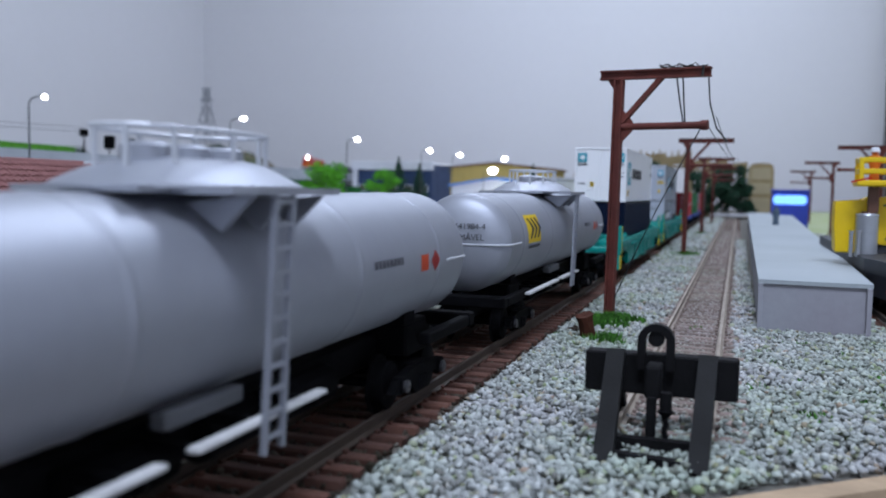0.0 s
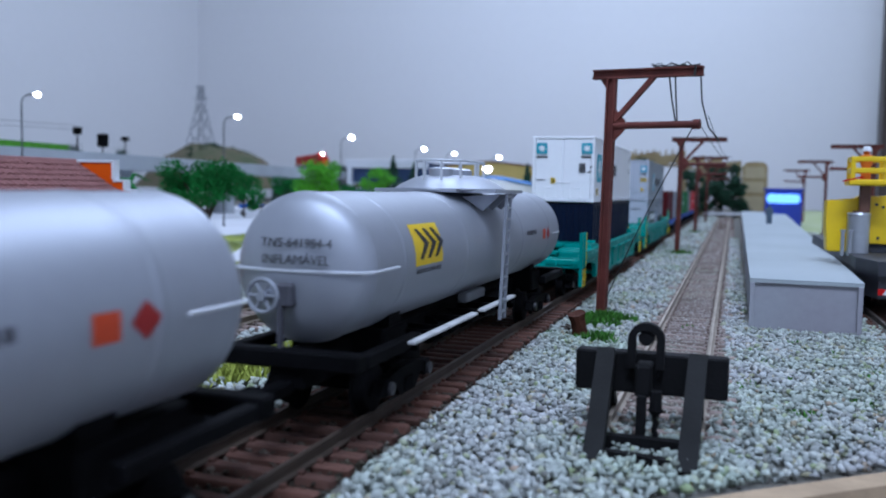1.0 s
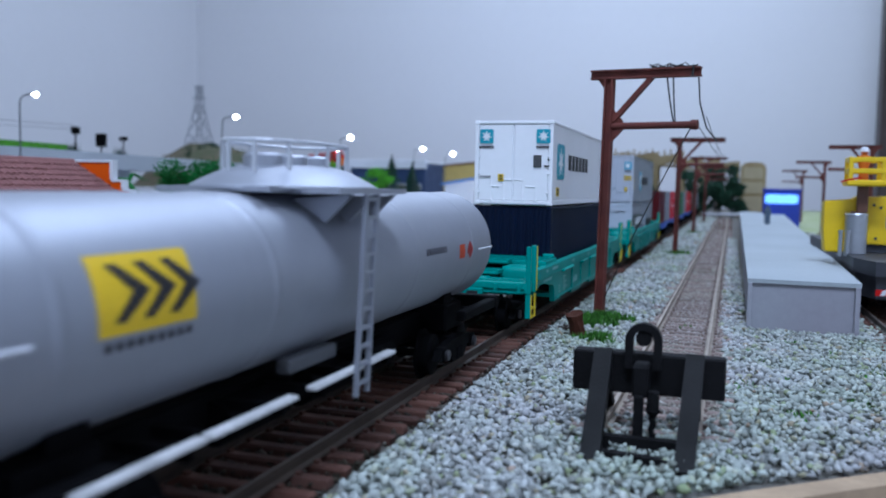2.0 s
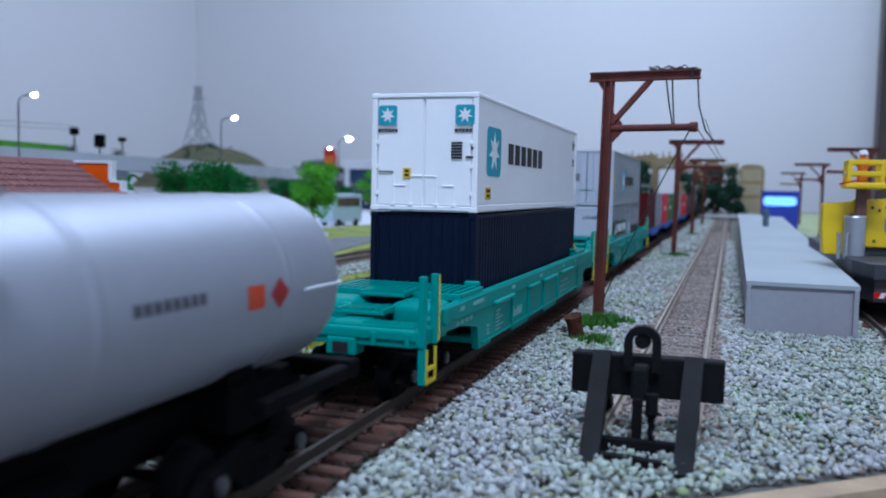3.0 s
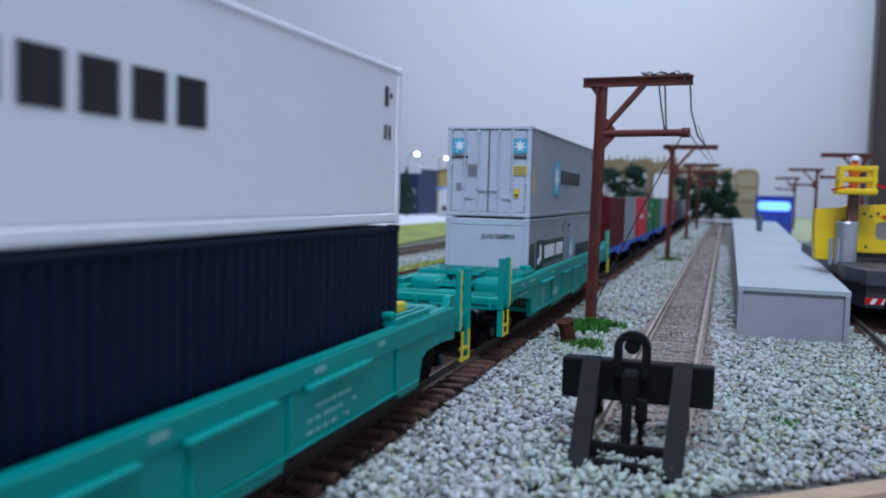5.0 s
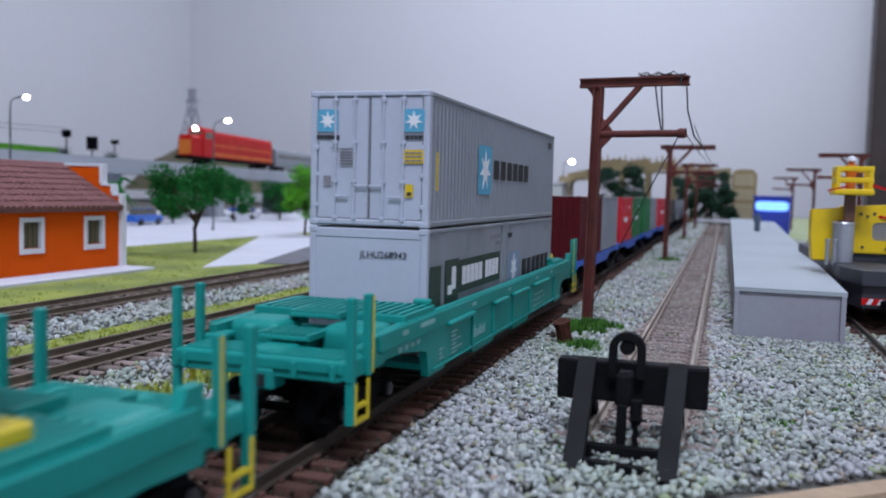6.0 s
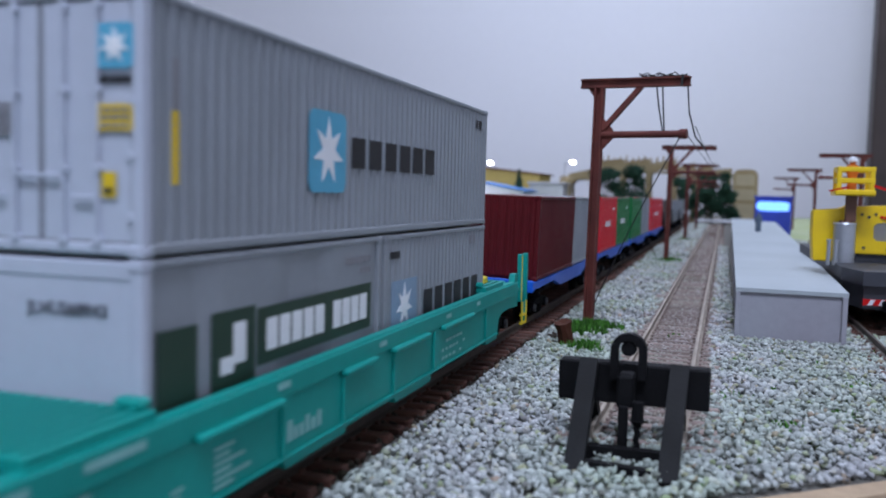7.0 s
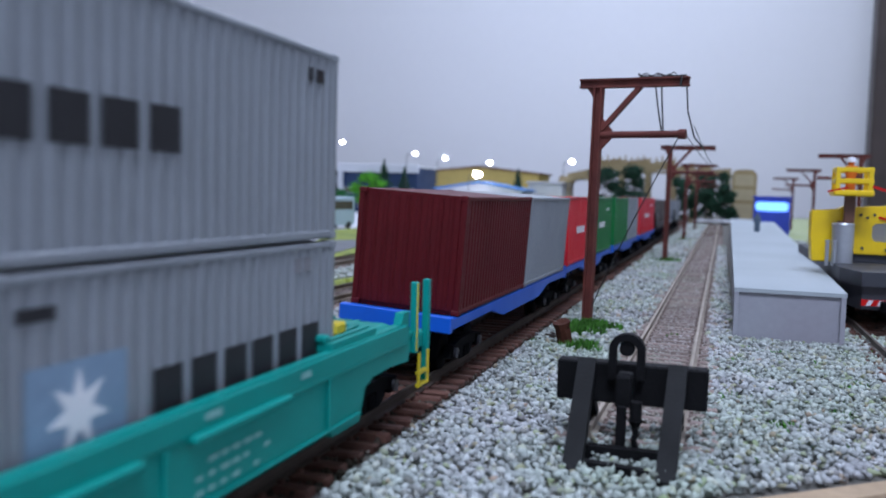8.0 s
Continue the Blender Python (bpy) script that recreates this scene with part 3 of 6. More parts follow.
# ---------------------------------------------------------------- buffer stop
b = thing("buffer_stop", "sooty black buffer stop with slanted legs and lantern ring", "buffer stop", at=P(58.9, 160, -3.0))
bm = bmn()
box(bm, -14.3, 14.1, 4.6, 8.6, 7.4, 15.2, 0.35)
part("beam", bm, M_stop, b)
for x in (-8.3, 8.6):
    bm = bmn()
    beam(bm, (x * 0.93, -15, -1.2), (x, 4.2, 15.2), 3.4, 2.6, (0, -1, 0.5))
    part("leg", bm, M_stop_grey, b, "dark grey slanted leg")
    bm = bmn()
    beam(bm, (x, 5.5, 10), (x, 17, -0.5), 2.2, 2.2, (0, 1, 0.5))
    part("back_strut", bm, M_stop, b)
bm = bmn()
arch = [(-3.4, 12.5), (-3.4, 18.0)] + [(3.4 * math.cos(a) - 0.0, 18.0 + 3.3 * math.sin(a)) for a in [math.pi * (1 - k / 12) for k in range(1, 12)]] + [(3.4, 18.0), (3.4, 12.5), (1.9, 12.5), (1.9, 18.0)]
arch += [(1.9 * math.cos(a), 18.0 + 1.9 * math.sin(a)) for a in [math.pi * k / 12 for k in range(1, 12)]] + [(-1.9, 18.0), (-1.9, 12.5)]
prism(bm, [(x - 0.9, z) for x, z in arch], 3.0, 5.2, "y")
part("lantern_ring", bm, M_stop, b)
bm = bmn()
rod(bm, (-0.9, 3.4, 18.4), (-0.9, 4.6, 18.4), 1.5, seg=14)
part("lantern_lens", bm, M_stop, b)
bm = bmn()
box(bm, -1.9, -0.1, -2.0, -0.6, -1, 8.5, 0.15)
box(bm, -2.4, 0.6, -1.2, 4.6, 8.0, 14.0, 0.4)
part("centre_strut", bm, M_stop, b)
bm = bmn()
rod(bm, (1.6, -1.6, 9.6), (1.6, -1.6, 6.0), 1.15, seg=10)
rod(bm, (1.6, -1.6, 6.2), (1.6, -1.6, 5.0), 1.5, 0.7, seg=10)
for k in range(5):
    rod(bm, (1.6 + (k % 2) * 0.4 - 0.2, -1.8, 5.0 - k * 1.2), (1.6 - (k % 2) * 0.4 + 0.2, -1.8, 3.7 - k * 1.2), 0.55, seg=6)
part("coupling_chain", bm, M_stop, b)
bm = bmn()
beam(bm, (-9.5, -12, 0.2), (9.5, -13.5, -0.2), 2.0, 1.8)
beam(bm, (-9, -6.5, 0.9), (9, -6.5, 0.9), 2.2, 2.6)
part("foot_timber", bm, M_stop, b)
bm = bmn()
lathe(bm, [(0.01, -1), (3.2, -1), (2.5, 2), (2.4, 5.5), (2.8, 7.6), (0.01, 7.0)], 9)
for v in bm.verts:
    v.co += Vector((noise.noise(v.co), noise.noise(v.co + Vector((5, 0, 0))), noise.noise(v.co + Vector((0, 5, 0))))) * 0.7
solid("tree_stump", bm, M_stump, "short dark brown stump in the ballast", "stump", at=P(28.5, 268, -3.0, 8, -14, 20))
bm = bmn()
for k in range(6):
    beam(bm, (math.cos(k) * 3, math.sin(k * 1.7) * 2, 0.4), (math.cos(k + 2.4) * 4, math.sin(k * 1.7 + 2) * 3, 1.4), 0.7, 0.6)
solid("twig_scrap", bm, M_bark, "dark twig scraps lying in moss", "twigs", at=P(24.5, 277, -3.0))




# ---------------------------------------------------------------- train materials
M_silver = mat("silver_tank_paint", (0.36, 0.38, 0.43), rough=0.5, metal=0.6, var=0.06, scale=30, fine=500)
M_silver_rib = mat("pale_weld_paint", (0.6, 0.62, 0.66), rough=0.45, metal=0.3, var=0.06)
M_black = mat("black_running_gear", (0.004, 0.004, 0.005), rough=0.7, var=0.5, scale=120, bump=0.05, spec=0.05)
M_valve = mat("dull_grey_valve_paint", (0.09, 0.095, 0.105), rough=0.6, var=0.2)
M_steel = mat("dull_axle_steel", (0.1, 0.1, 0.11), rough=0.4, metal=0.8, var=0.2)
M_decal = mat("near_black_print", (0.014, 0.014, 0.018), rough=0.6, var=0.3, fine=2500)
M_decal_mid = mat("dark_blue_grey_print", (0.06, 0.06, 0.075), rough=0.6, var=0.3, fine=2500)
M_decal_soft = mat("faded_grey_print", (0.25, 0.25, 0.27), rough=0.6, var=0.3, fine=2500)
M_yellow_sign = mat("yellow_sign_print", (0.75, 0.5, 0.01), rough=0.5, var=0.12)
M_orange_sign = mat("orange_sign_print", (0.55, 0.05, 0.006), rough=0.5, var=0.12)
M_red_sign = mat("red_sign_print", (0.3, 0.008, 0.008), rough=0.5, var=0.12)
M_board = mat("pale_wooden_board", (0.62, 0.62, 0.62), rough=0.7, var=0.35, scale=150, fine=1500, bump=0.1)
M_teal = mat("teal_wagon_plastic", (0.0005, 0.275, 0.235), spec=0.2, rough=0.45, var=0.12, scale=40, fine=700)
M_pale_teal = mat("worn_pale_stencil_print", (0.22, 0.5, 0.47), rough=0.5, var=0.3, fine=2500)
M_grab = mat("yellow_handrail_paint", (0.72, 0.55, 0.02), rough=0.5, var=0.15)
M_white_box = mat("white_container_paint", (0.86, 0.87, 0.9), rough=0.38, var=0.05, scale=40, fine=500)
M_white_mark = mat("white_print", (0.8, 0.82, 0.84), rough=0.5, var=0.12, fine=2500)
M_logo_teal = mat("teal_logo_print", (0.01, 0.32, 0.42), rough=0.5, var=0.08)
M_logo_blue = mat("sky_blue_logo_print", (0.08, 0.38, 0.55), rough=0.5, var=0.12)
M_logo_pale = mat("faded_blue_logo_print", (0.22, 0.33, 0.45), rough=0.5, var=0.2)
M_navy = mat("navy_container_paint", (0.0015, 0.0065, 0.024), rough=0.5, var=0.2, scale=60, spec=0.14)
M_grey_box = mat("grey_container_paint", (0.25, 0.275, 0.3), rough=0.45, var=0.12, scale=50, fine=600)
# lighter copy of the grey container paint: brighter light on near ends put into colour
M_grey_box_lit = mat("grey_container_lit_end_paint", (0.46, 0.495, 0.575), rough=0.42, var=0.08, scale=50, fine=600)
M_green_mark = mat("dark_green_print", (0.01, 0.04, 0.022), rough=0.5, var=0.15)
M_maroon = mat("maroon_container_paint", (0.095, 0.006, 0.009), rough=0.5, var=0.2, scale=60, spec=0.2)
M_red_box = mat("red_container_paint", (0.6, 0.008, 0.02), rough=0.45, var=0.1)
M_green_box = mat("green_container_paint", (0.002, 0.15, 0.035), rough=0.45, var=0.12)
M_blue_frame = mat("bright_blue_wagon_plastic", (0.004, 0.11, 0.6), rough=0.4, var=0.1)
M_brown_box = mat("weathered_brown_wagon_paint", (0.1, 0.085, 0.08), rough=0.6, var=0.3)
M_gasket = mat("grey_door_gasket_rubber", (0.2, 0.21, 0.235), rough=0.8, var=0.2)
M_gap = mat("black_gap_shadow_paint", (0.01, 0.01, 0.012), rough=0.8, var=0.2)

train = []


def star(bm, cx, cz, r, plane, at, depth=0.12, points=7):
    pts = []
    for i in range(points * 2):
        a = math.pi * i / points + math.pi / 2
        k = r if i % 2 == 0 else r * 0.42
        pts.append((cx + k * math.cos(a), cz + k * math.sin(a)))
    prism(bm, pts, at, at + depth, plane)


def round_square(cx, cz, w, h, r=0.6):
    pts = []
    for sx, sz, a0 in ((1, 1, 0), (-1, 1, 90), (-1, -1, 180), (1, -1, 270)):
        for k in range(4):
            a = radians(a0 + 30 * k)
            pts.append((cx + sx * (w / 2 - r) + r * math.cos(a), cz + sz * (h / 2 - r) + r * math.sin(a)))
    return pts


def bogie(parent, y, wheelbase=21.0, half=11.2):
    """Two side frames with boxes and springs, two wheel sets."""
    for side in (-1, 1):
        bm = bmn()
        prism(bm, [(y - 15, 4.2), (y - 12, 6.5), (y - 5, 7.6), (y + 5, 7.6), (y + 12, 6.5), (y + 15, 4.2), (y + 12, 3.4), (y + 7, 5), (y + 4, 2.2), (y - 4, 2.2), (y - 7, 5), (y - 12, 3.4)],
              side * half - 0.9, side * half + 0.9, "x")
        for k in (-1, 1):
            box(bm, side * half - 1.3, side * half + 1.3, y + k * wheelbase / 2 - 1.8, y + k * wheelbase / 2 + 1.8, 3.6, 6.8, 0.3)
        for k in (-1.5, 0, 1.5):
            rod(bm, (side * (half + 0.9), y + k, 2.6), (side * (half + 0.9), y + k, 5.4), 0.6, seg=6)
        part("bogie_side_frame", bm, M_black, parent)
    bm = bmn()
    box(bm, -half, half, y - 3, y + 3, 4.5, 8.0, 0.4)
    part("bogie_bolster", bm, M_black, parent)
    for k in (-1, 1):
        bm = bmn()
        for side in (-1, 1):
            lathe(bm, [(0.01, -1.4), (4.2, -1.4), (4.6, -1.2), (4.9, 1.1), (5.8, 1.2), (5.8, 1.5), (0.01, 1.5)], 24,
                  Matrix.Translation((side * 8.0, y + k * wheelbase / 2, 4.95)) @ Matrix.Rotation(radians(-90 * side), 4, "Y"))
        rod(bm, (-10.5, y + k * wheelbase / 2, 4.95), (10.5, y + k * wheelbase / 2, 4.95), 0.9)
        part("wheel_set", bm, M_black, parent, smooth=True)
        for side in (-1, 1):
            bm = bmn()
            lathe(bm, [(0.01, 0), (1.3, 0), (1.3, 0.6), (0.01, 0.9)], 12,
                  Matrix.Translation((side * (half + 1.3), y + k * wheelbase / 2, 4.95)) @ Matrix.Rotation(radians(90 * side), 4, "Y"))
            part("axle_cap", bm, M_steel, parent, "steel axle cap", smooth=True)


def coupler(parent, y, sign, z=8.0):
    bm = bmn()
    box(bm, -1.6, 1.6, min(y, y + sign * 9), max(y, y + sign * 9), z - 1.1, z + 1.1, 0.3)
    box(bm, -2.6, 2.2, min(y + sign * 8, y + sign * 12), max(y + sign * 8, y + sign * 12), z - 2.2, z + 1.8, 0.6)
    part("coupler", bm, M_black, parent)


# ---------------------------------------------------------------- tank wagons
def tank_patch(bm, y0, y1, z_mid, height, r, zc, r_off=0.08):
    """A printed sheet bent round the tank's flank."""
    a0 = math.asin((z_mid - zc) / r)
    n, grid = 6, []
    for i in range(n + 1):
        a = a0 + (i / n - 0.5) * height / r
        row = [bm.verts.new(((r + r_off) * math.cos(a), y, zc + (r + r_off) * math.sin(a))) for y in (y0, y1)]
        grid.append(row)
    for a, b in zip(grid, grid[1:]):
        bm.faces.new((a[0], a[1], b[1], b[0]))


def tank_wagon(y0):
    t = thing("tank_wagon", "silver-white tank wagon with black underframe and hazard signs", "tank wagon", "tank wagons of the train")
    r, zc, h = 13.7, 28.2, 83.0
    turn = Matrix.Translation((0, 0, zc)) @ Matrix.Rotation(radians(-90), 4, "X")
    bm = bmn()
    dome = [(0.01, -h - 5.0), (5, -h - 4.7), (9, -h - 3.8), (11.6, -h - 2.6), (12.7, -h - 1.6), (13.3, -h - 0.5), (13.75, -h + 0.3), (13.85, -h + 1.2), (r, -h + 2.0)]
    prof = dome + [(r, -h + 2.6)]
    for yy in (-h + 14.5, -28, 28, 66.5):
        prof += [(r, yy - 0.9), (r, yy - 0.1), (r + 0.13, yy + 0.2), (r + 0.13, yy + 1.0), (r, yy + 1.3), (r, yy + 2.1)]
    prof += [(r, h - 2.6)] + [(a, -b) for a, b in reversed(dome)]
    lathe(bm, prof, 72, turn)
    part("tank_barrel", bm, M_silver, t, smooth=True)
    for e in (-1, 1):
        bm = bmn()
        for k in range(24):
            a0, a1 = math.pi * k / 24, math.pi * (k + 1) / 24
            p = [(13.65 * math.cos(a), e * (h - 0.2 + 5.1 * math.sin(a) ** 0.7 if math.sin(a) > 0 else h), zc - 0.2) for a in (a0, a1)]
            rod(bm, p[0], p[1], 0.3, seg=6)
        for sx in (-1, 1):
            rod(bm, (sx * 13.75, e * h, zc - 0.2), (sx * 13.7, e * 71.6, zc - 0.2), 0.28, seg=6)
        part("weld_rib", bm, M_silver_rib, t, "raised pale weld rib")
    # loading platform, manhole hump and its railing
    plate = bmn()
    prism(plate, [(-17.5, -10), (-16.5, -14), (16.5, -14), (17.5, -10), (17.5, 10), (16.5, 14), (-16.5, 14), (-17.5, 10)], 41.8, 42.7, "z")
    for k in (-1, 1):
        box(plate, -8, 8, k * 15.5 - 4.5 if k < 0 else 11, k * 15.5 + 4.5 if k > 0 else -11, 42.0, 42.8)
    part("platform_plate", plate, M_silver, t)
    bm = bmn()
    lathe(bm, [(0.01, 46.4), (8, 46.3), (11, 45.6), (14.5, 44.0), (16.5, 42.9), (16.6, 42.5), (0.01, 42.4)], 40, Matrix.Diagonal((0.85, 1.25, 1, 1)))
    part("manhole_hump", bm, M_silver, t, smooth=True)
    for k in range(-1, 2, 1):
        bm = bmn()
        lathe(bm, [(0.01, 48.4), (2.4, 48.3), (3.2, 47.8), (3.2, 46.0)], 16, Matrix.Translation((0, k * 8.5, 0)))
        part("manhole_cover", bm, M_silver, t, smooth=True)
    bm = bmn()
    ring = [(7.5 * math.cos(a) * 1.0, 15.5 * math.copysign(abs(math.sin(a)) ** 0.7, math.sin(a)), 0) for a in [2 * math.pi * i / 20 for i in range(20)]]
    wire(bm, [(p[0], p[1], 50.0) for p in ring + ring[:1]], 0.34, 6)
    railing = part("railing", bm, M_silver_rib, t)
    for p in ring[::2]:
        bm = bmn()
        beam(bm, (p[0], p[1], 44.5), (p[0], p[1], 50.0), 0.55, 0.55, (0, 1, 0))
        part("railing_post", bm, M_silver_rib, railing)
    for side in (-1, 1):
        for yy in (-9, 0, 9):
            bm = bmn()
            prism(bm, [(side * 6, 40.8), (side * 16.4, 41.7), (side * 11.8, 37.2), (side * 9, 39.0)], yy - 0.4, yy + 0.4, "y")
            part("platform_bracket", bm, M_silver, t)
        part("ladder", ladder_mesh(side), M_silver, t, "pale steel ladder")
    # end walkway frame and underframe
    for e in (-1, 1):
        bm = bmn()
        box(bm, -14.2, 14.2, e * 89 - 2, e * 89 + 2, 11.3, 14.5, 0.4)
        part("end_beam", bm, M_black, t)
        for sx in (-1, 1):
            bm = bmn()
            box(bm, sx * 13.0 - 1.2, sx * 13.0 + 1.2, min(e * 60, e * 86.8), max(e * 60, e * 86.8), 11.6, 14.0, 0.3)
            part("side_sill", bm, M_black, t)
        bm = bmn()
        box(bm, -10, 10, e * 64 - 6, e * 64 + 6, 9, 15.5, 0.5)
        part("bolster", bm, M_black, t)
        bm = bmn()
        prism(bm, [(-9, 14), (-9, 18), (-5, 16), (0, 14.8), (5, 16), (9, 18), (9, 14)], e * 62 - 3, e * 62 + 3, "y")
        part("saddle", bm, M_black, t)
    bm = bmn()
    box(bm, -3.5, 3.5, -90, 90, 7.5, 13.5, 0.4)
    part("centre_sill", bm, M_black, t)
    for yy, w in ((-20, 9), (8, 12), (26, 7)):
        bm = bmn()
        rod(bm, (4, yy - w, 9), (4, yy + w, 9), 3.4, seg=14)
        part("brake_cylinder", bm, M_black, t)
    for side in (-1, 1):
        for ya, yb in ((-68, -47), (-46, -25), (-19.5, 12)):
            bm = bmn()
            box(bm, side * 14.8 - 0.9, side * 14.8 + 0.9, ya, yb, 12.7, 13.4, 0.15)
            part("side_board", bm, M_board, t, "pale weathered side walkway board")
        for yy in (-65, -50, -43, -28, -16, -3, 10):
            bm = bmn()
            box(bm, side * 10 - 5.2, side * 10 + 5.2, yy - 0.5, yy + 0.5, 11.2, 12.7)
            part("board_bracket", bm, M_black, t)
        bm = bmn()
        box(bm, min(side * 8.5, side * 11.2), max(side * 8.5, side * 11.2), -19.2, -3.2, 14.6, 17.0, 0.5, None, 2)
        part("valve_box", bm, M_valve, t, "dull grey valve box under the tank")
        bm = bmn()
        tank_patch(bm, -63, -46.5, 31.6, 8.6, r, zc)
        if side < 0:
            bmesh.ops.rotate(bm, verts=bm.verts, cent=(0, 0, 0), matrix=Matrix.Rotation(math.pi, 3, "Z"))
        sign = part("yellow_sign", bm, M_yellow_sign, t, "yellow sign with three dark arrows")
        bm = bmn()
        for k in range(3):
            for q in range(13):
                dz = (q - 6) * 0.46
                yc = -60.6 + k * 4.5 + (2.8 - abs(dz)) * 1.15
                tank_patch(bm, yc, yc + 2.9 - abs(dz) * 0.35, 31.6 + dz, 0.48, r, zc, 0.14)
        for k in range(9):
            tank_patch(bm, -62 + k * 1.7, -61 + k * 1.7, 26.2, 0.9, r, zc, 0.1)
        if side < 0:
            bmesh.ops.rotate(bm, verts=bm.verts, cent=(0, 0, 0), matrix=Matrix.Rotation(math.pi, 3, "Z"))
        part("arrow_mark", bm, M_decal, sign)
        bm = bmn()
        tank_patch(bm, 56.0, 60.2, 28.4, 3.2, r, zc)
        plate = part("orange_sign", bm, M_orange_sign, t, "small orange hazard plate", at=P(0, 0, 0, 0, 0, 0 if side > 0 else 180))
        bm = bmn()
        for q in range(8):
            w = 2.5 * (1 - abs(q - 3.5) / 4) + 0.2
            tank_patch(bm, 64.3 - w, 64.3 + w, 28.4 + (q - 3.5) * 0.5, 0.53, r, zc)
        part("red_sign", bm, M_red_sign, t, "red hazard diamond", at=P(0, 0, 0, 0, 0, 0 if side > 0 else 180))
        bm = bmn()
        for q in range(8):
            tank_patch(bm, 33.5 + q * 1.7, 34.7 + q * 1.7, 29.6, 1.4, r, zc)
        part("faded_lettering", bm, M_decal_mid, t, at=P(0, 0, 0, 0, 0, 0 if side > 0 else 180))
    # hand wheel and end lettering
    bm = bmn()
    c = Vector((-4.9, -h - 6.6, 23.6))
    loop = [(2.9 + 0.4 * math.cos(a), 0.4 * math.sin(a)) for a in [2 * math.pi * k / 8 for k in range(9)]]
    lathe(bm, loop, 26, Matrix.Translation(c) @ Matrix.Rotation(radians(90), 4, "X"))
    wheel = part("hand_wheel", bm, M_silver, t, "pale brake hand wheel", smooth=True)
    for k in range(6):
        bm = bmn()
        a0 = 2 * math.pi * k / 6
        rod(bm, c, c + Vector((2.8 * math.cos(a0), 0, 2.8 * math.sin(a0))), 0.34, seg=6)
        part("spoke", bm, M_silver, wheel)
    bm = bmn()
    rod(bm, c - Vector((0, 0.8, 0)), c + Vector((0, 3, 0)), 0.9, seg=10)
    part("hub", bm, M_silver, wheel)
    bm = bmn()
    box(bm, -2.6, 0.6, -h - 6.4, -h - 3.0, 21.6, 26, 0.5)
    box(bm, -2.2, -1.4, -h - 6.4, -h - 5.0, 13, 22.2, 0.1)
    part("brake_gearbox", bm, M_decal_mid, t)
    for words, z, size in (("TNS-641984-4", 32.9, 1.62), ("INFLAM\u00c1VEL", 30.0, 1.62)):
        dy = 0.25 + 5.5 - 5.6 * (1 - ((z - zc) / 13.5) ** 2 * 0.55)
        text_part(words, size, M_decal, t, P(0.8, -h - 5.55 + dy * 0.9, z, 90 - (z - zc) * 2.6, 0, 0), "dark printed lettering")
    for e in (-1, 1):
        bogie(t, e * 62)
        coupler(t, e * 90, e)
    train.append((t, y0, 0.0))
    return t


def ladder_mesh(side):
    bm = bmn()
    for yy in (-5.2, -0.8):
        beam(bm, (side * 17.0, yy, 42.0), (side * 16.2, yy - 1.5, 9.0), 0.75, 0.75, (0, 1, 0))
    for k in range(11):
        z = 11 + k * 3.0
        x = 16.2 + 0.8 * (z - 9) / 33
        dy = -1.5 * (1 - (z - 9) / 33)
        beam(bm, (side * x, -5.2 + dy, z), (side * x, -0.8 + dy, z), 0.6, 0.6)
    return bm


for y0 in (-4, -213):
    tank_wagon(y0)


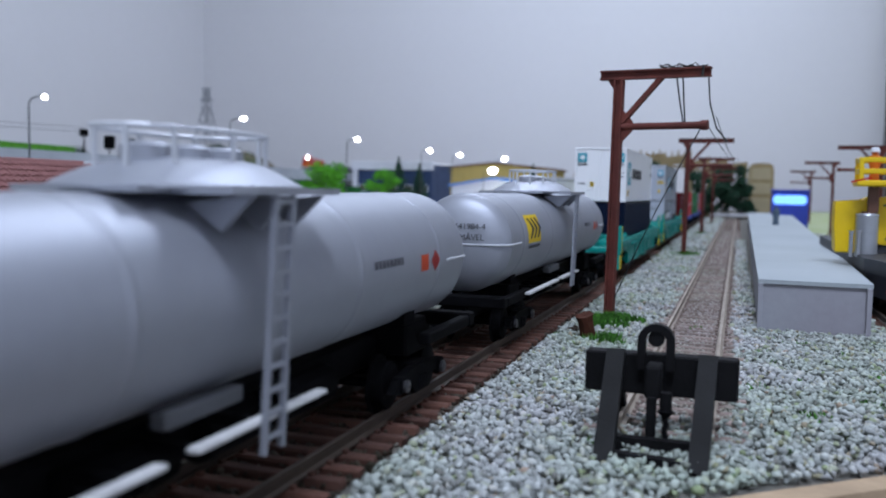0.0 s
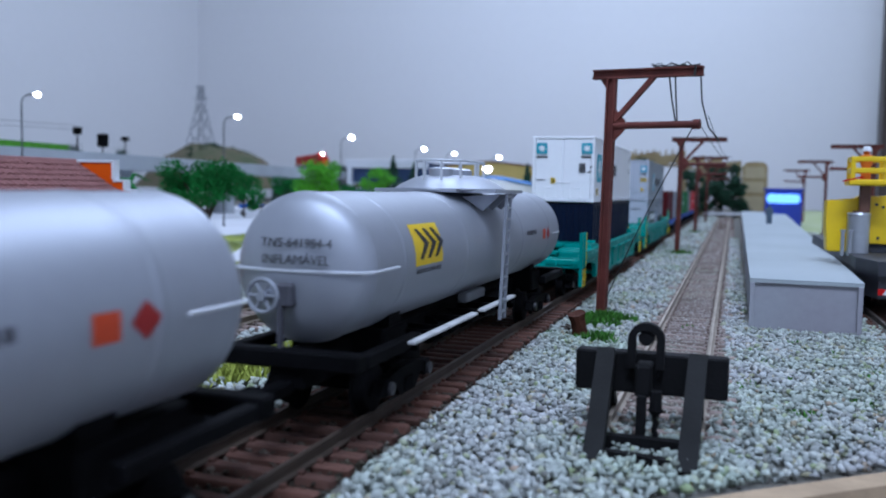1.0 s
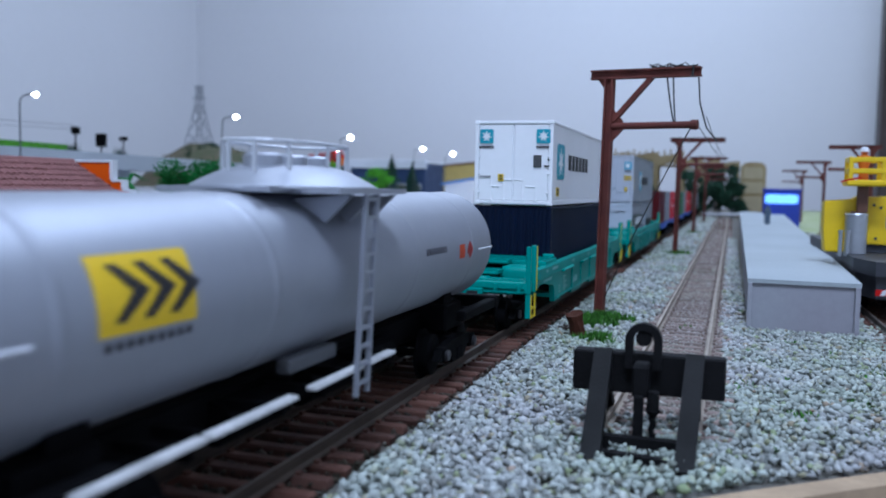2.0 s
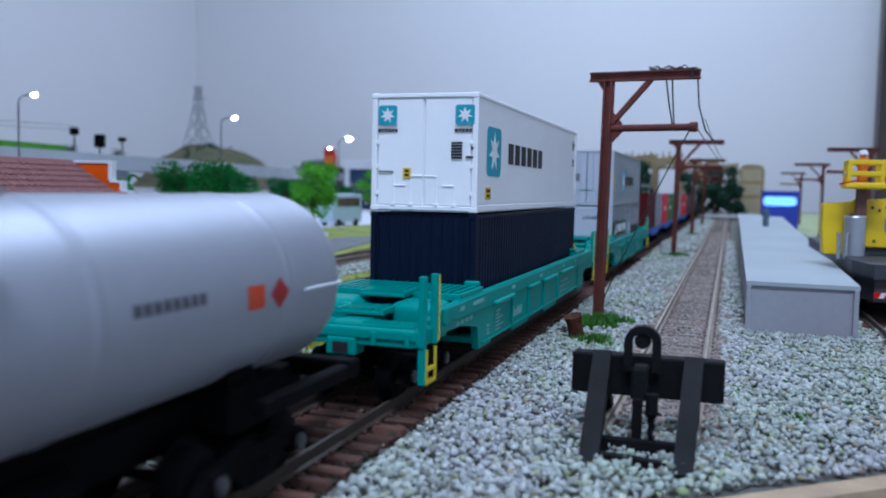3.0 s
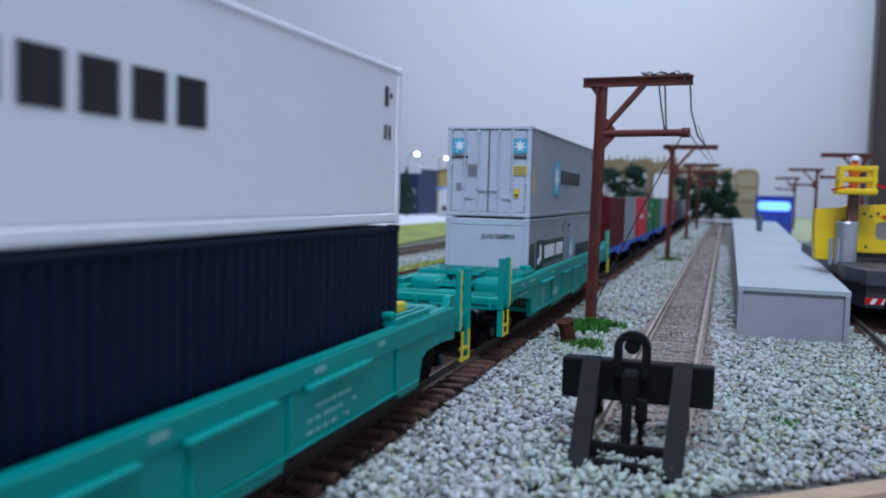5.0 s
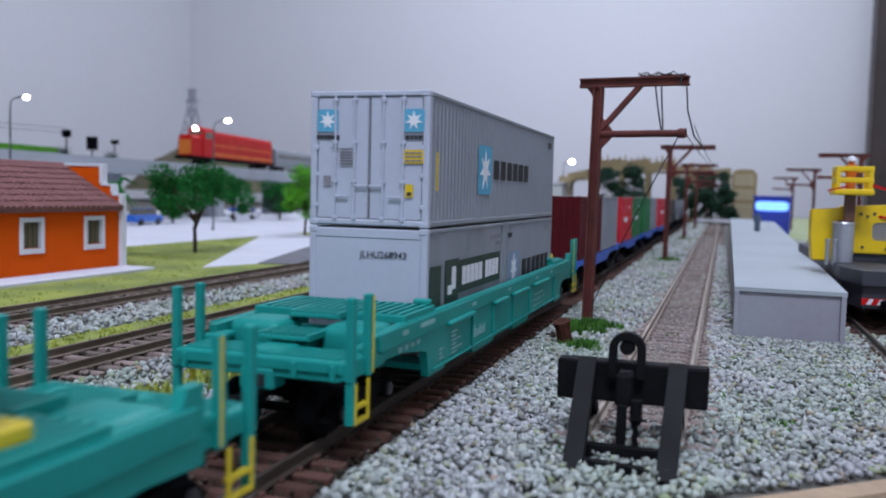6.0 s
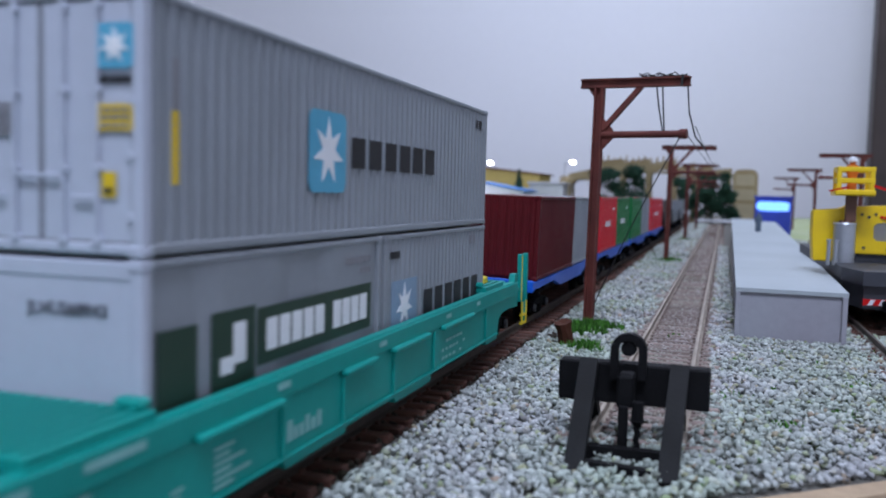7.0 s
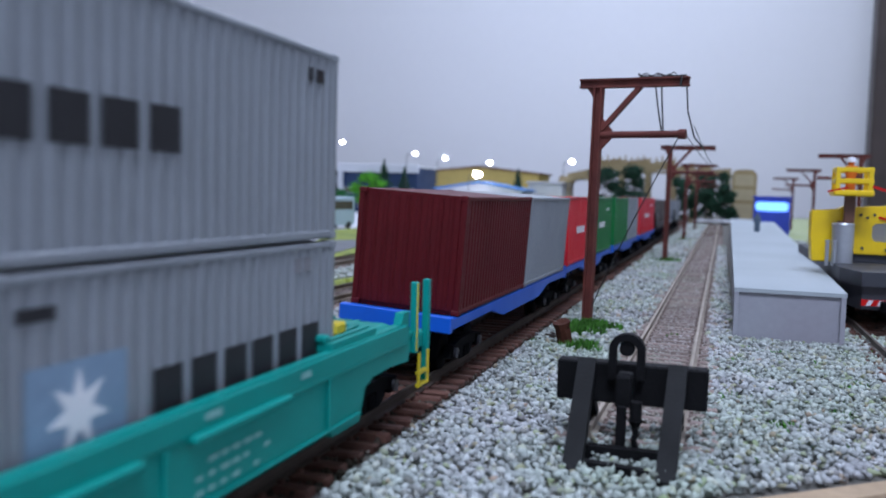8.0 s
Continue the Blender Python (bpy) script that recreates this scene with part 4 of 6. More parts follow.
# ---------------------------------------------------------------- double-stack well wagons
def well_wagon(y0):
    """Origin at the near end of the load."""
    t = thing("well_wagon", "teal plastic double-stack well wagon with yellow handrails", "well wagon", "well wagons of the train")
    for side in (-1, 1):
        bm = bmn()
        x0, x1 = side * 15.3, side * 17.0
        # the lower edge steps up and down along the well
        lower = [(-5.6, 5.2), (4.8, 5.2), (5.4, 5.9), (26.8, 5.9), (27.4, 4.7), (47.0, 4.7), (47.6, 5.6), (69, 5.6), (69.6, 4.5), (89.5, 4.5), (90.2, 5.9), (133, 5.9), (134, 4.9), (144.4, 4.9)]
        prism(bm, [(-35, 18.0), (-35, 13.4), (-21, 13.0), (-11, 11.6), (-7.2, 10.8)] + lower +
              [(146.6, 10.2), (150, 11.4), (158, 11.6), (168, 11.0), (168, 20.8), (164.6, 20.8), (163.6, 18.6), (-20, 18.6)], min(x0, x1), max(x0, x1), "x")
        side_part = part("side_wall", bm, M_teal, t)
        x2, x3 = side * 17.55, side * 18.5
        bm = bmn()
        box(bm, min(x1, x2), max(x1, x2), -34, 166, 15.3, 18.45, 0.18)
        part("top_rail", bm, M_teal, side_part)
        for a, b in ((5, 25), (45, 58), (66, 86), (95, 118)):
            bm = bmn()
            box(bm, min(x1, x3), max(x1, x3), a, b, 14.5, 15.5, 0.25)
            part("side_ledge", bm, M_teal, side_part)
        bm = bmn()
        for a, b, z0, z1 in ((-33, 4, 14.9, 15.5), (118, 166, 14.7, 15.5), (-4, 144, 6.2, 6.8)):
            box(bm, min(x1, x2), max(x1, x2), a, b, z0, z1, 0.15)
        for yy in (26, 46, 68, 91, 132):
            box(bm, min(x1, x2), max(x1, x2), yy - 0.5, yy + 0.5, 6.4, 14.8, 0.15)
        part("side_rib", bm, M_teal, side_part)
        bm = bmn()
        x3, x4 = side * 17.02, side * 17.12
        rr = random.Random(8)
        for q in range(6):
            w = rr.uniform(3.0, 8.5)
            box(bm, min(x3, x4), max(x3, x4), 9.5, 9.5 + w, 7.4 + q * 0.95, 7.85 + q * 0.95)
        for q in range(3):
            box(bm, min(x3, x4), max(x3, x4), 1.0, 1.0 + rr.uniform(1.4, 2.8), 7.6 + q * 1.0, 8.1 + q * 1.0)
        for k, (w, up) in enumerate(((1.5, 3.0), (1.3, 1.8), (1.3, 1.8), (1.2, 2.6), (1.3, 1.8), (1.4, 2.4))):
            box(bm, min(x3, x4), max(x3, x4), 27.6 + k * 1.85, 27.6 + k * 1.85 + w, 8.4, 8.4 + up)
        for k in range(7):
            for z in (7.6, 9.4, 11.2):
                if rr.random() < 0.8:
                    box(bm, min(x3, x4), max(x3, x4), 97 + k * 2.6, 97 + k * 2.6 + rr.uniform(1.0, 2.0), z, z + 0.6)
        for k in range(4):
            box(bm, min(x3, x4), max(x3, x4), -24 + k * 3.4, -22 + k * 3.4, 13.4, 14.3)
        x5, x6 = side * 17.57, side * 17.66
        for yy, w in ((-23, 3), (-13, 9), (24, 3.4), (60, 3.2), (98, 3.4), (122, 3)):
            box(bm, min(x5, x6), max(x5, x6), yy, yy + w, 16.6, 17.5)
        tagged(part("white_marking", bm, M_pale_teal, side_part, "pale stencilled marking bars"), kind="stuff")
    for e, base in ((-1, 0.0), (1, 134.0)):
        # e = -1: end towards the front of the train; mirrored at the other end
        def Y(d):
            return -d if e < 0 else base + d
        def bx(bm, x0, x1, d0, d1, z0, z1, bev=0.3, seg=1):
            box(bm, x0, x1, min(Y(d0), Y(d1)), max(Y(d0), Y(d1)), z0, z1, bev, None, seg)
        k0 = 0.0 if e < 0 else -0.6
        # grating walkway over the end of the load, open below
        bm = bmn()
        bx(bm, -16.4, 16.4, k0 + 0.6, k0 + 1.6, 18.2, 19.8, 0.15)
        bx(bm, -16.4, 16.4, k0 + 18.4, k0 + 19.4, 18.2, 19.8, 0.15)
        for x in (-16.0, 16.0):
            bx(bm, x - 0.5, x + 0.5, k0 + 1, k0 + 19, 18.2, 19.8, 0.1)
        grate = part("walkway_grating", bm, M_teal, t)
        for q in range(16):
            bm = bmn()
            x = -14.6 + q * 1.95
            bx(bm, x - 0.5, x + 0.5, k0 + 1.4, k0 + 18.6, 18.6, 20.0, 0)
            part("grating_bar", bm, M_teal, grate)
        bm = bmn()
        for q in range(5):
            d = k0 + 3.6 + q * 3.2
            bx(bm, -15.6, 15.6, d - 0.25, d + 0.25, 18.3, 19.0, 0)
        part("grating_tie", bm, M_teal, grate)
        bm = bmn()
        bx(bm, -15.2, 15.2, k0 + 1, k0 + 19, 13.0, 13.8, 0.1)
        part("under_deck", bm, M_teal, t)
        bm = bmn()
        bx(bm, 11.8, 15.6, k0 + 0.2, k0 + 2.2, 19.7, 21.0, 0.35)
        part("load_guide", bm, M_teal, t)
        for sx in (-1, 1):
            bm = bmn()
            bx(bm, min(sx * 4.2, sx * 15.2), max(sx * 4.2, sx * 15.2), k0 + 20.6, k0 + 31.5, 11.5, 18.9, 1.8, 3)
            part("end_box", bm, M_teal, t, smooth=True)
        bm = bmn()
        bx(bm, -3.2, 3.2, k0 + 15, k0 + 44, 11.2, 16.2, 0.4)
        sill = part("centre_sill", bm, M_teal, t)
        for d0, d1, zt in ((17.5, 25.5, 20.2), (28.0, 37.5, 17.8)):
            bm = bmn()
            bx(bm, -5.4, 5.4, k0 + d0, k0 + d1, zt - 1.1, zt - 0.3, 0.15)
            plate = part("step_plate", bm, M_teal, sill)
            bm = bmn()
            for x in (-5.1, 5.1):
                bx(bm, x - 0.3, x + 0.3, k0 + d0, k0 + d1, zt - 0.4, zt + 0.1, 0)
            for q in range(9):
                x = -4.6 + q * 1.15
                bx(bm, x - 0.2, x + 0.2, k0 + d0 + 0.2, k0 + d1 - 0.2, zt - 0.35, zt + 0.1, 0)
            for q in range(int((d1 - d0) / 1.6)):
                bx(bm, -5, 5, k0 + d0 + 0.6 + q * 1.6, k0 + d0 + 0.95 + q * 1.6, zt - 0.35, zt + 0.05, 0)
            tagged(part("plate_grating", bm, M_teal, plate), kind="stuff")
        bm = bmn()
        bx(bm, -15.9, 15.9, k0 + 37.2, k0 + 46.5, 13.2, 15.6, 0.5, 2)
        bx(bm, -15.4, 15.4, k0 + 44.6, k0 + 46.1, 12.0, 13.4, 0.25)
        bx(bm, -3.2, 3.2, k0 + 42, k0 + 46.7, 9.8, 13.4, 0.3)
        plat = part("end_platform", bm, M_teal, t)
        # no real hole: a black plate paints the pocket's shade on the block
        bm = bmn()
        bx(bm, -1.7, 1.7, k0 + 46.6, k0 + 46.9, 10.3, 12.5, 0)
        part("coupler_pocket_shade", bm, M_gap, plat, "black plate painted as the shaded coupler pocket")
        for x in (-14.2, -7.0, 7.0, 14.2):
            bm = bmn()
            bx(bm, x - 0.5, x + 0.5, k0 + 46.0, k0 + 46.9, 12.2, 15.0, 0.15)
            part("platform_lug", bm, M_teal, plat)
        for q in range(7):
            bm = bmn()
            bx(bm, -15, 15, k0 + 37.9 + q * 1.15, k0 + 38.35 + q * 1.15, 15.5, 15.95, 0)
            part("platform_rib", bm, M_teal, plat)
        for sx in (-1, 1):
            bm = bmn()
            bx(bm, min(sx * 14.8, sx * 16.6), max(sx * 14.8, sx * 16.6), k0 + 29, k0 + 46, 12.2, 15.4, 0.3)
            part("end_sill", bm, M_teal, t)
            bm = bmn()
            bx(bm, min(sx * 13.4, sx * 16.9), max(sx * 13.4, sx * 16.9), k0 + 31.0, k0 + 37.4, 15.2, 16.6, 0.3)
            part("foot_plate", bm, M_teal, t)
            for d in (38.0, 45.0):
                bm = bmn()
                bx(bm, min(sx * 16.1, sx * 17.5), max(sx * 16.1, sx * 17.5), k0 + d - 0.8, k0 + d + 0.8, 12.0, 26.2, 0.2)
                post = part("end_post", bm, M_teal, t)
                bm = bmn()
                bx(bm, min(sx * 17.5, sx * 17.72), max(sx * 17.5, sx * 17.72), k0 + d - 0.75, k0 + d - 0.5, 12.5, 26.0, 0)
                if d < 40:
                    part("yellow_edge", bm, M_grab, post, "yellow handrail edge")
                else:
                    bm.free()
            bm = bmn()
            bx(bm, min(sx * 16.0, sx * 17.5), max(sx * 16.0, sx * 17.5), k0 + 44.2, k0 + 45.6, 4.8, 12.2, 0.2)
            step = part("step_bracket", bm, M_teal, t)
            bm = bmn()
            for z in (5.1, 7.6):
                bx(bm, min(sx * 16.7, sx * 17.6), max(sx * 16.7, sx * 17.6), k0 + 39.4, k0 + 44.4, z - 0.3, z + 0.3, 0)
            for d in (39.2, 44.5):
                bx(bm, min(sx * 17.3, sx * 17.75), max(sx * 17.3, sx * 17.75), k0 + d - 0.25, k0 + d + 0.25, 4.8, 11.8, 0)
            part("yellow_step", bm, M_grab, step, "yellow step irons")
        bogie(t, Y(k0 + 28))
        coupler(t, Y(k0 + 45.5), e, 8.6)
    bm = bmn()
    box(bm, -15.3, 15.3, -6, 144, 6.6, 7.9)
    part("well_floor", bm, M_teal, t)
    for sx in (-1, 1):
        bm = bmn()
        box(bm, sx * 12 - 2, sx * 12 + 2, 140.7, 145.2, 19.7, 21.8, 0.4)
        part("yellow_lock", bm, M_grab, t, "yellow container lock")
    train.append((t, y0, 0.0))


# ---------------------------------------------------------------- containers
def corrugated(bm, x_out, y0, y1, z0, z1, pitch=2.7, depth=0.45):
    """A folded sheet along y, its outer ridges on x_out."""
    s = 1 if x_out > 0 else -1
    n = max(2, round((y1 - y0) / pitch))
    p = (y1 - y0) / n
    pts = []
    for i in range(n):
        y = y0 + i * p
        pts += [(x_out - s * depth, y), (x_out - s * depth, y + p * 0.28), (x_out, y + p * 0.42), (x_out, y + p * 0.86)]
    pts.append((x_out - s * depth, y1))
    lo = [bm.verts.new((x, y, z0)) for x, y in pts]
    hi = [bm.verts.new((x, y, z1)) for x, y in pts]
    for i in range(len(pts) - 1):
        bm.faces.new((lo[i], lo[i + 1], hi[i + 1], hi[i]))


def corrugated_end(bm, y_out, x0, x1, z0, z1, pitch=2.9, depth=0.38):
    n = max(2, round((x1 - x0) / pitch))
    p = (x1 - x0) / n
    s = 1 if y_out > 5 else -1
    pts = []
    for i in range(n):
        x = x0 + i * p
        pts += [(x, y_out - s * depth), (x + p * 0.28, y_out - s * depth), (x + p * 0.42, y_out), (x + p * 0.86, y_out)]
    pts.append((x1, y_out - s * depth))
    lo = [bm.verts.new((x, y, z0)) for x, y in pts]
    hi = [bm.verts.new((x, y, z1)) for x, y in pts]
    for i in range(len(pts) - 1):
        bm.faces.new((lo[i], lo[i + 1], hi[i + 1], hi[i]))


def container(length, height, material, label, end_material=None, flat_side=False, doors=True, group="containers on the train", ribs=2.7, flat_end=False):
    """Origin under the middle of the near end."""
    t = thing("shipping_container", label, "container", group)
    em = end_material or material
    w = 14.0
    bm = bmn()
    box(bm, -w + 1.0, w - 1.0, 0.9, length - 0.9, 0.05, height - 0.3)
    part("body", bm, material, t)
    for side in (-1, 1):
        bm = bmn()
        if flat_side:
            box(bm, min(side * (w - 1.2), side * (w - 0.25)), max(side * (w - 1.2), side * (w - 0.25)), 1.2, length - 1.2, 2.2, height - 1.0)
        else:
            corrugated(bm, side * (w - 0.2), 1.6, length - 1.6, 1.4, height - 1.0, ribs)
        part("side_panel", bm, material, t)
        bm = bmn()
        box(bm, min(side * (w - 1.3), side * w), max(side * (w - 1.3), side * w), 0.8, length - 0.8, 0.3, 2.0 if flat_side else 1.5, 0.2)
        part("bottom_rail", bm, material, t)
        bm = bmn()
        box(bm, min(side * (w - 1.1), side * w), max(side * (w - 1.1), side * w), 0.8, length - 0.8, height - 1.1, height - 0.15, 0.2)
        part("top_rail", bm, material, t)
        for y in (0.9, length - 0.9):
            bm = bmn()
            box(bm, min(side * (w - 1.5), side * w), max(side * (w - 1.5), side * w), y - 0.9, y + 0.9, 1.2, height - 1.2, 0.2)
            part("corner_post", bm, em if y < 5 else material, t)
            for z in (0.0, height - 1.4):
                bm = bmn()
                box(bm, min(side * (w - 2.0), side * (w + 0.12)), max(side * (w - 2.0), side * (w + 0.12)), y - 1.05, y + 1.05, z, z + 1.4, 0.25)
                part("corner_casting", bm, em if y < 5 else material, t)
    bm = bmn()
    box(bm, -w + 0.9, w - 0.9, 1, length - 1, height - 1.0, height - 0.2)
    part("roof_panel", bm, material, t)
    if doors:
        for side in (-1, 1):
            bm = bmn()
            box(bm, min(side * 0.25, side * 12.4), max(side * 0.25, side * 12.4), 0.35, 1.2, 1.6, height - 1.3, 0.2)
            door = part("door", bm, em, t)
            for x in (3.4, 8.0):
                bm = bmn()
                if flat_side:
                    rod(bm, (side * x, 0.4, 1.2), (side * x, 0.4, height * 0.3), 0.2, seg=8)
                else:
                    rod(bm, (side * x, 0.0, 1.2), (side * x, 0.0, height - 1.0), 0.28, seg=8)
                for z in (1.8,) if flat_side else (1.8, height * 0.33, height * 0.62, height - 2.0):
                    box(bm, side * x - 0.6, side * x + 0.6, -0.25, 0.4, z - 0.4, z + 0.4, 0.12)
                part("locking_bar", bm, em, door)
                bm = bmn()
                box(bm, min(side * x, side * (x - 3.2)), max(side * x, side * (x - 3.2)), 0.1 if flat_side else -0.35, 0.4 if flat_side else 0.0, height * (0.30 if x < 5 else 0.22) - 0.2, height * (0.30 if x < 5 else 0.22) + 0.25, 0.1)
                part("door_handle", bm, em, door)
            bm = bmn()
            for z in (0.15, 0.38, 0.58):
                box(bm, min(side * 12.0, side * 13.0), max(side * 12.0, side * 13.0), -0.1, 0.6, height * z - 0.5, height * z + 0.5, 0.15)
            part("hinge", bm, em, door)
        if not flat_side:
            for x in (-12.5, 0.0, 12.5):
                bm = bmn()
                box(bm, x - 0.18, x + 0.18, 0.3, 1.1, 1.5, height - 1.2)
                part("door_gasket", bm, M_gasket, t, "grey rubber door gasket")
            for z in (1.62, height - 1.36):
                bm = bmn()
                box(bm, -12.3, 12.3, 0.28, 1.0, z - 0.16, z + 0.16)
                part("door_gasket", bm, M_gasket, t, "grey rubber door gasket")
        bm = bmn()
        box(bm, -12.6, 12.6, 0.0, 1.0, 0.3, 1.5, 0.2)
        part("door_sill", bm, em, t)
        bm = bmn()
        box(bm, -12.6, 12.6, 0.0, 1.0, height - 1.2, height - 0.1, 0.2)
        part("door_header", bm, em, t)
    else:
        bm = bmn()
        if flat_end:
            box(bm, -12.6, 12.6, 0.15, 1.2, 1.2, height - 2.2, 0.2)
            box(bm, -12.6, 12.6, 0.0, 1.2, height - 2.4, height - 0.3, 0.2)
        else:
            corrugated_end(bm, 0.15, -12.6, 12.6, 1.2, height - 1.0)
        part("end_panel", bm, em, t)
    return t


def logo(parent, x, z, size, face, at, square, star_mat, height=None):
    """A rounded square with a pale seven-pointed star, on the end (face y) or on the flank (face x)."""
    bm = bmn()
    prism(bm, round_square(x, z, size, height or size, size * 0.12), at, at + (0.12 if face == "x" else -0.12), face)
    sq = part("logo_square", bm, square, parent)
    bm = bmn()
    star(bm, x, z, min(size, height or size) * 0.42, face, at + (0.13 if face == "x" else -0.13), 0.08 if face == "x" else -0.08)
    part("logo_star", bm, star_mat, sq)


def bars(parent, name, spans, z0, z1, face, at, material, label=""):
    """Lettering as plain bars: (start, end) spans along the face."""
    out = 0.1 if face == "x" else -0.1
    for a, b in spans:
        bm = bmn()
        if face == "x":
            box(bm, min(at, at + out), max(at, at + out), a, b, z0, z1)
        else:
            box(bm, a, b, min(at, at + out), max(at, at + out), z0, z1)
        part(name, bm, material, parent, label)


def word(start, end, n, gap=0.22):
    w = (end - start) / (n + (n - 1) * gap)
    return [(start + i * w * (1 + gap), start + i * w * (1 + gap) + w) for i in range(n)]


def place(ob, y0, z):
    train.append((ob, y0, z))


W0, G0 = 155.7, 411.0
for y0 in (W0, G0):
    well_wagon(y0)

# the white pair
c = container(140.0, 29.4, M_white_box, "white refrigerated container with teal star squares and dark lettering bars", flat_side=True)
for x in (-9.7, 10.6):
    logo(c, x, 23.9, 4.9, "y", 0.05, M_logo_teal, M_white_mark)
    bars(c, "name_bar", word(x - 2.6, x + 2.6, 6), 19.7, 20.6, "y", 0.2, M_decal)
for q in range(6):
    bars(c, "data_bar", word(7.2, 10.0, 4, 0.12), 13.2 + q * 0.72, 13.75 + q * 0.72, "y", 0.1, M_decal)
bars(c, "data_bar", [(11.0, 13.0)], 13.4, 13.9, "y", 0.1, M_decal)
bars(c, "data_bar", [(12.2, 13.0)], 15.4, 16.2, "y", 0.1, M_decal)
bars(c, "data_bar", word(-12, -8, 7, 0.1), 9.6, 10.1, "y", 0.1, M_decal_soft)
bars(c, "warning_label", [(-5.4, -3.3)], 8.3, 10.8, "y", 0.1, M_yellow_sign)
bars(c, "warning_print", [(-4.9, -3.8)], 8.8, 9.4, "y", -0.02, M_decal)
bars(c, "warning_print", [(-4.9, -3.8)], 9.8, 10.4, "y", -0.02, M_decal)
logo(c, 15.8, 15.6, 13.8, "x", 13.78, M_logo_teal, M_white_mark, 12.6)
bars(c, "name_bar", word(31.0, 75.5, 6, 0.34), 13.0, 18.7, "x", 13.8, M_decal, "dark lettering drawn as plain bars")
bars(c, "warning_label", [(8.2, 13.2)], 3.3, 6.4, "x", 13.8, M_yellow_sign)
bars(c, "warning_print", [(9.2, 12.2)], 3.9, 4.6, "x", 13.9, M_decal)
bars(c, "warning_print", [(9.2, 12.2)], 5.1, 5.9, "x", 13.9, M_decal)
bars(c, "data_bar", [(132, 133.6)], 21.6, 25.2, "x", 13.8, M_decal)
bars(c, "data_bar", [(134.4, 135.6)], 23.2, 24.2, "x", 13.8, M_decal)
bars(c, "data_bar", [(132, 133), (134, 135)], 15.6, 18.2, "x", 13.8, M_decal)
place(c, W0, 37.5)
c = container(140.0, 29.2, M_navy, "plain dark navy corrugated container", doors=False)
place(c, W0, 8.0)

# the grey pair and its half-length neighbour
# near end takes the lit copy of the grey, flanks the darker one
c = container(140.0, 29.6, M_grey_box, "grey corrugated container with sky-blue star squares", M_grey_box_lit)
for x in (-9.9, 10.4):
    logo(c, x, 23.1, 4.9, "y", 0.05, M_logo_blue, M_white_mark)
    bars(c, "name_bar", word(x - 2.8, x + 2.8, 6), 19.0, 19.9, "y", 0.2, M_decal)
bars(c, "warning_label", [(8.1, 12.8)], 13.9, 16.8, "y", 0.1, M_yellow_sign)
for z in (14.3, 15.2, 16.0):
    bars(c, "warning_print", word(8.6, 12.3, 3), z, z + 0.4, "y", -0.02, M_decal_soft)
bars(c, "warning_label", [(8.7, 10.5)], 6.6, 9.4, "y", 0.1, M_yellow_sign)
bars(c, "warning_print", [(9.1, 10.1)], 7.0, 7.7, "y", -0.02, M_decal)
for q in range(6):
    bars(c, "data_bar", word(-6.9, -3.2, 5, 0.1), 13.4 + q * 0.64, 13.9 + q * 0.64, "y", 0.1, M_decal_soft)
bars(c, "data_bar", [(-9.0, -7.2)], 16.9, 17.2, "y", 0.1, M_decal_soft)
bars(c, "data_bar", [(-10.8, -9.0)], 8.8, 11.0, "y", 0.1, M_decal_soft)
logo(c, 45.8, 14.0, 13.2, "x", 13.85, M_logo_blue, M_white_mark, 12.8)
bars(c, "name_bar", word(55.0, 98.0, 6, 0.34), 11.8, 17.0, "x", 13.85, M_decal, "dark lettering drawn as plain bars")
bars(c, "warning_label", [(5.4, 6.6)], 8.2, 16.6, "x", 13.85, M_yellow_sign)
bars(c, "warning_print", [(5.4, 6.6)], 16.7, 22.6, "x", 13.85, M_decal_soft)
bars(c, "data_bar", [(130, 131.4), (132.5, 135)], 24.4, 26.4, "x", 13.85, M_decal)
place(c, G0, 36.0)
# same grey box, its near end painted brighter as if lit
c = container(69.0, 27.8, M_grey_box, "grey half-length container with dark green lettering panels", M_grey_box_lit, doors=False, ribs=40, flat_end=True)
text_part("JLHU268943", 1.5, M_decal, c, P(3.9, -0.02, 21.8, 90, 0, 0), "dark printed number")
bars(c, "green_panel", [(2.7, 10.5)], 10.2, 19.4, "x", 13.85, M_green_mark)
bars(c, "green_panel", [(13.6, 24.0)], 8.8, 20.2, "x", 13.85, M_green_mark, "dark green square with a pale hook")
bars(c, "pale_mark", [(18.5, 21.5)], 13, 18.4, "x", 13.96, M_white_mark)
bars(c, "pale_mark", [(15.5, 18.5)], 12, 14.2, "x", 13.96, M_white_mark)
bars(c, "green_panel", [(24.6, 64.0)], 11.6, 19.6, "x", 13.85, M_green_mark, "dark green name panel")
bars(c, "pale_mark", word(27.0, 45.0, 5, 0.25) + word(48.5, 62.0, 4, 0.25), 13.4, 17.9, "x", 13.96, M_white_mark, "pale lettering drawn as plain bars")
bars(c, "data_bar", word(53, 63.6, 6), 23.4, 24.6, "x", 13.85, M_decal_soft)
bars(c, "data_bar", word(59, 63.6, 3), 21.6, 22.6, "x", 13.85, M_decal_soft)
place(c, G0, 8.0)
c = container(69.6, 27.8, M_grey_box, "grey half-length container with a sky-blue star panel", doors=False)
bars(c, "blue_panel", [(4.0, 18.2)], 6.0, 18.6, "x", 13.85, M_logo_pale)
bm = bmn()
star(bm, 11.0, 13.4, 4.4, "x", 13.96, 0.08)
part("pale_star", bm, M_white_mark, c)
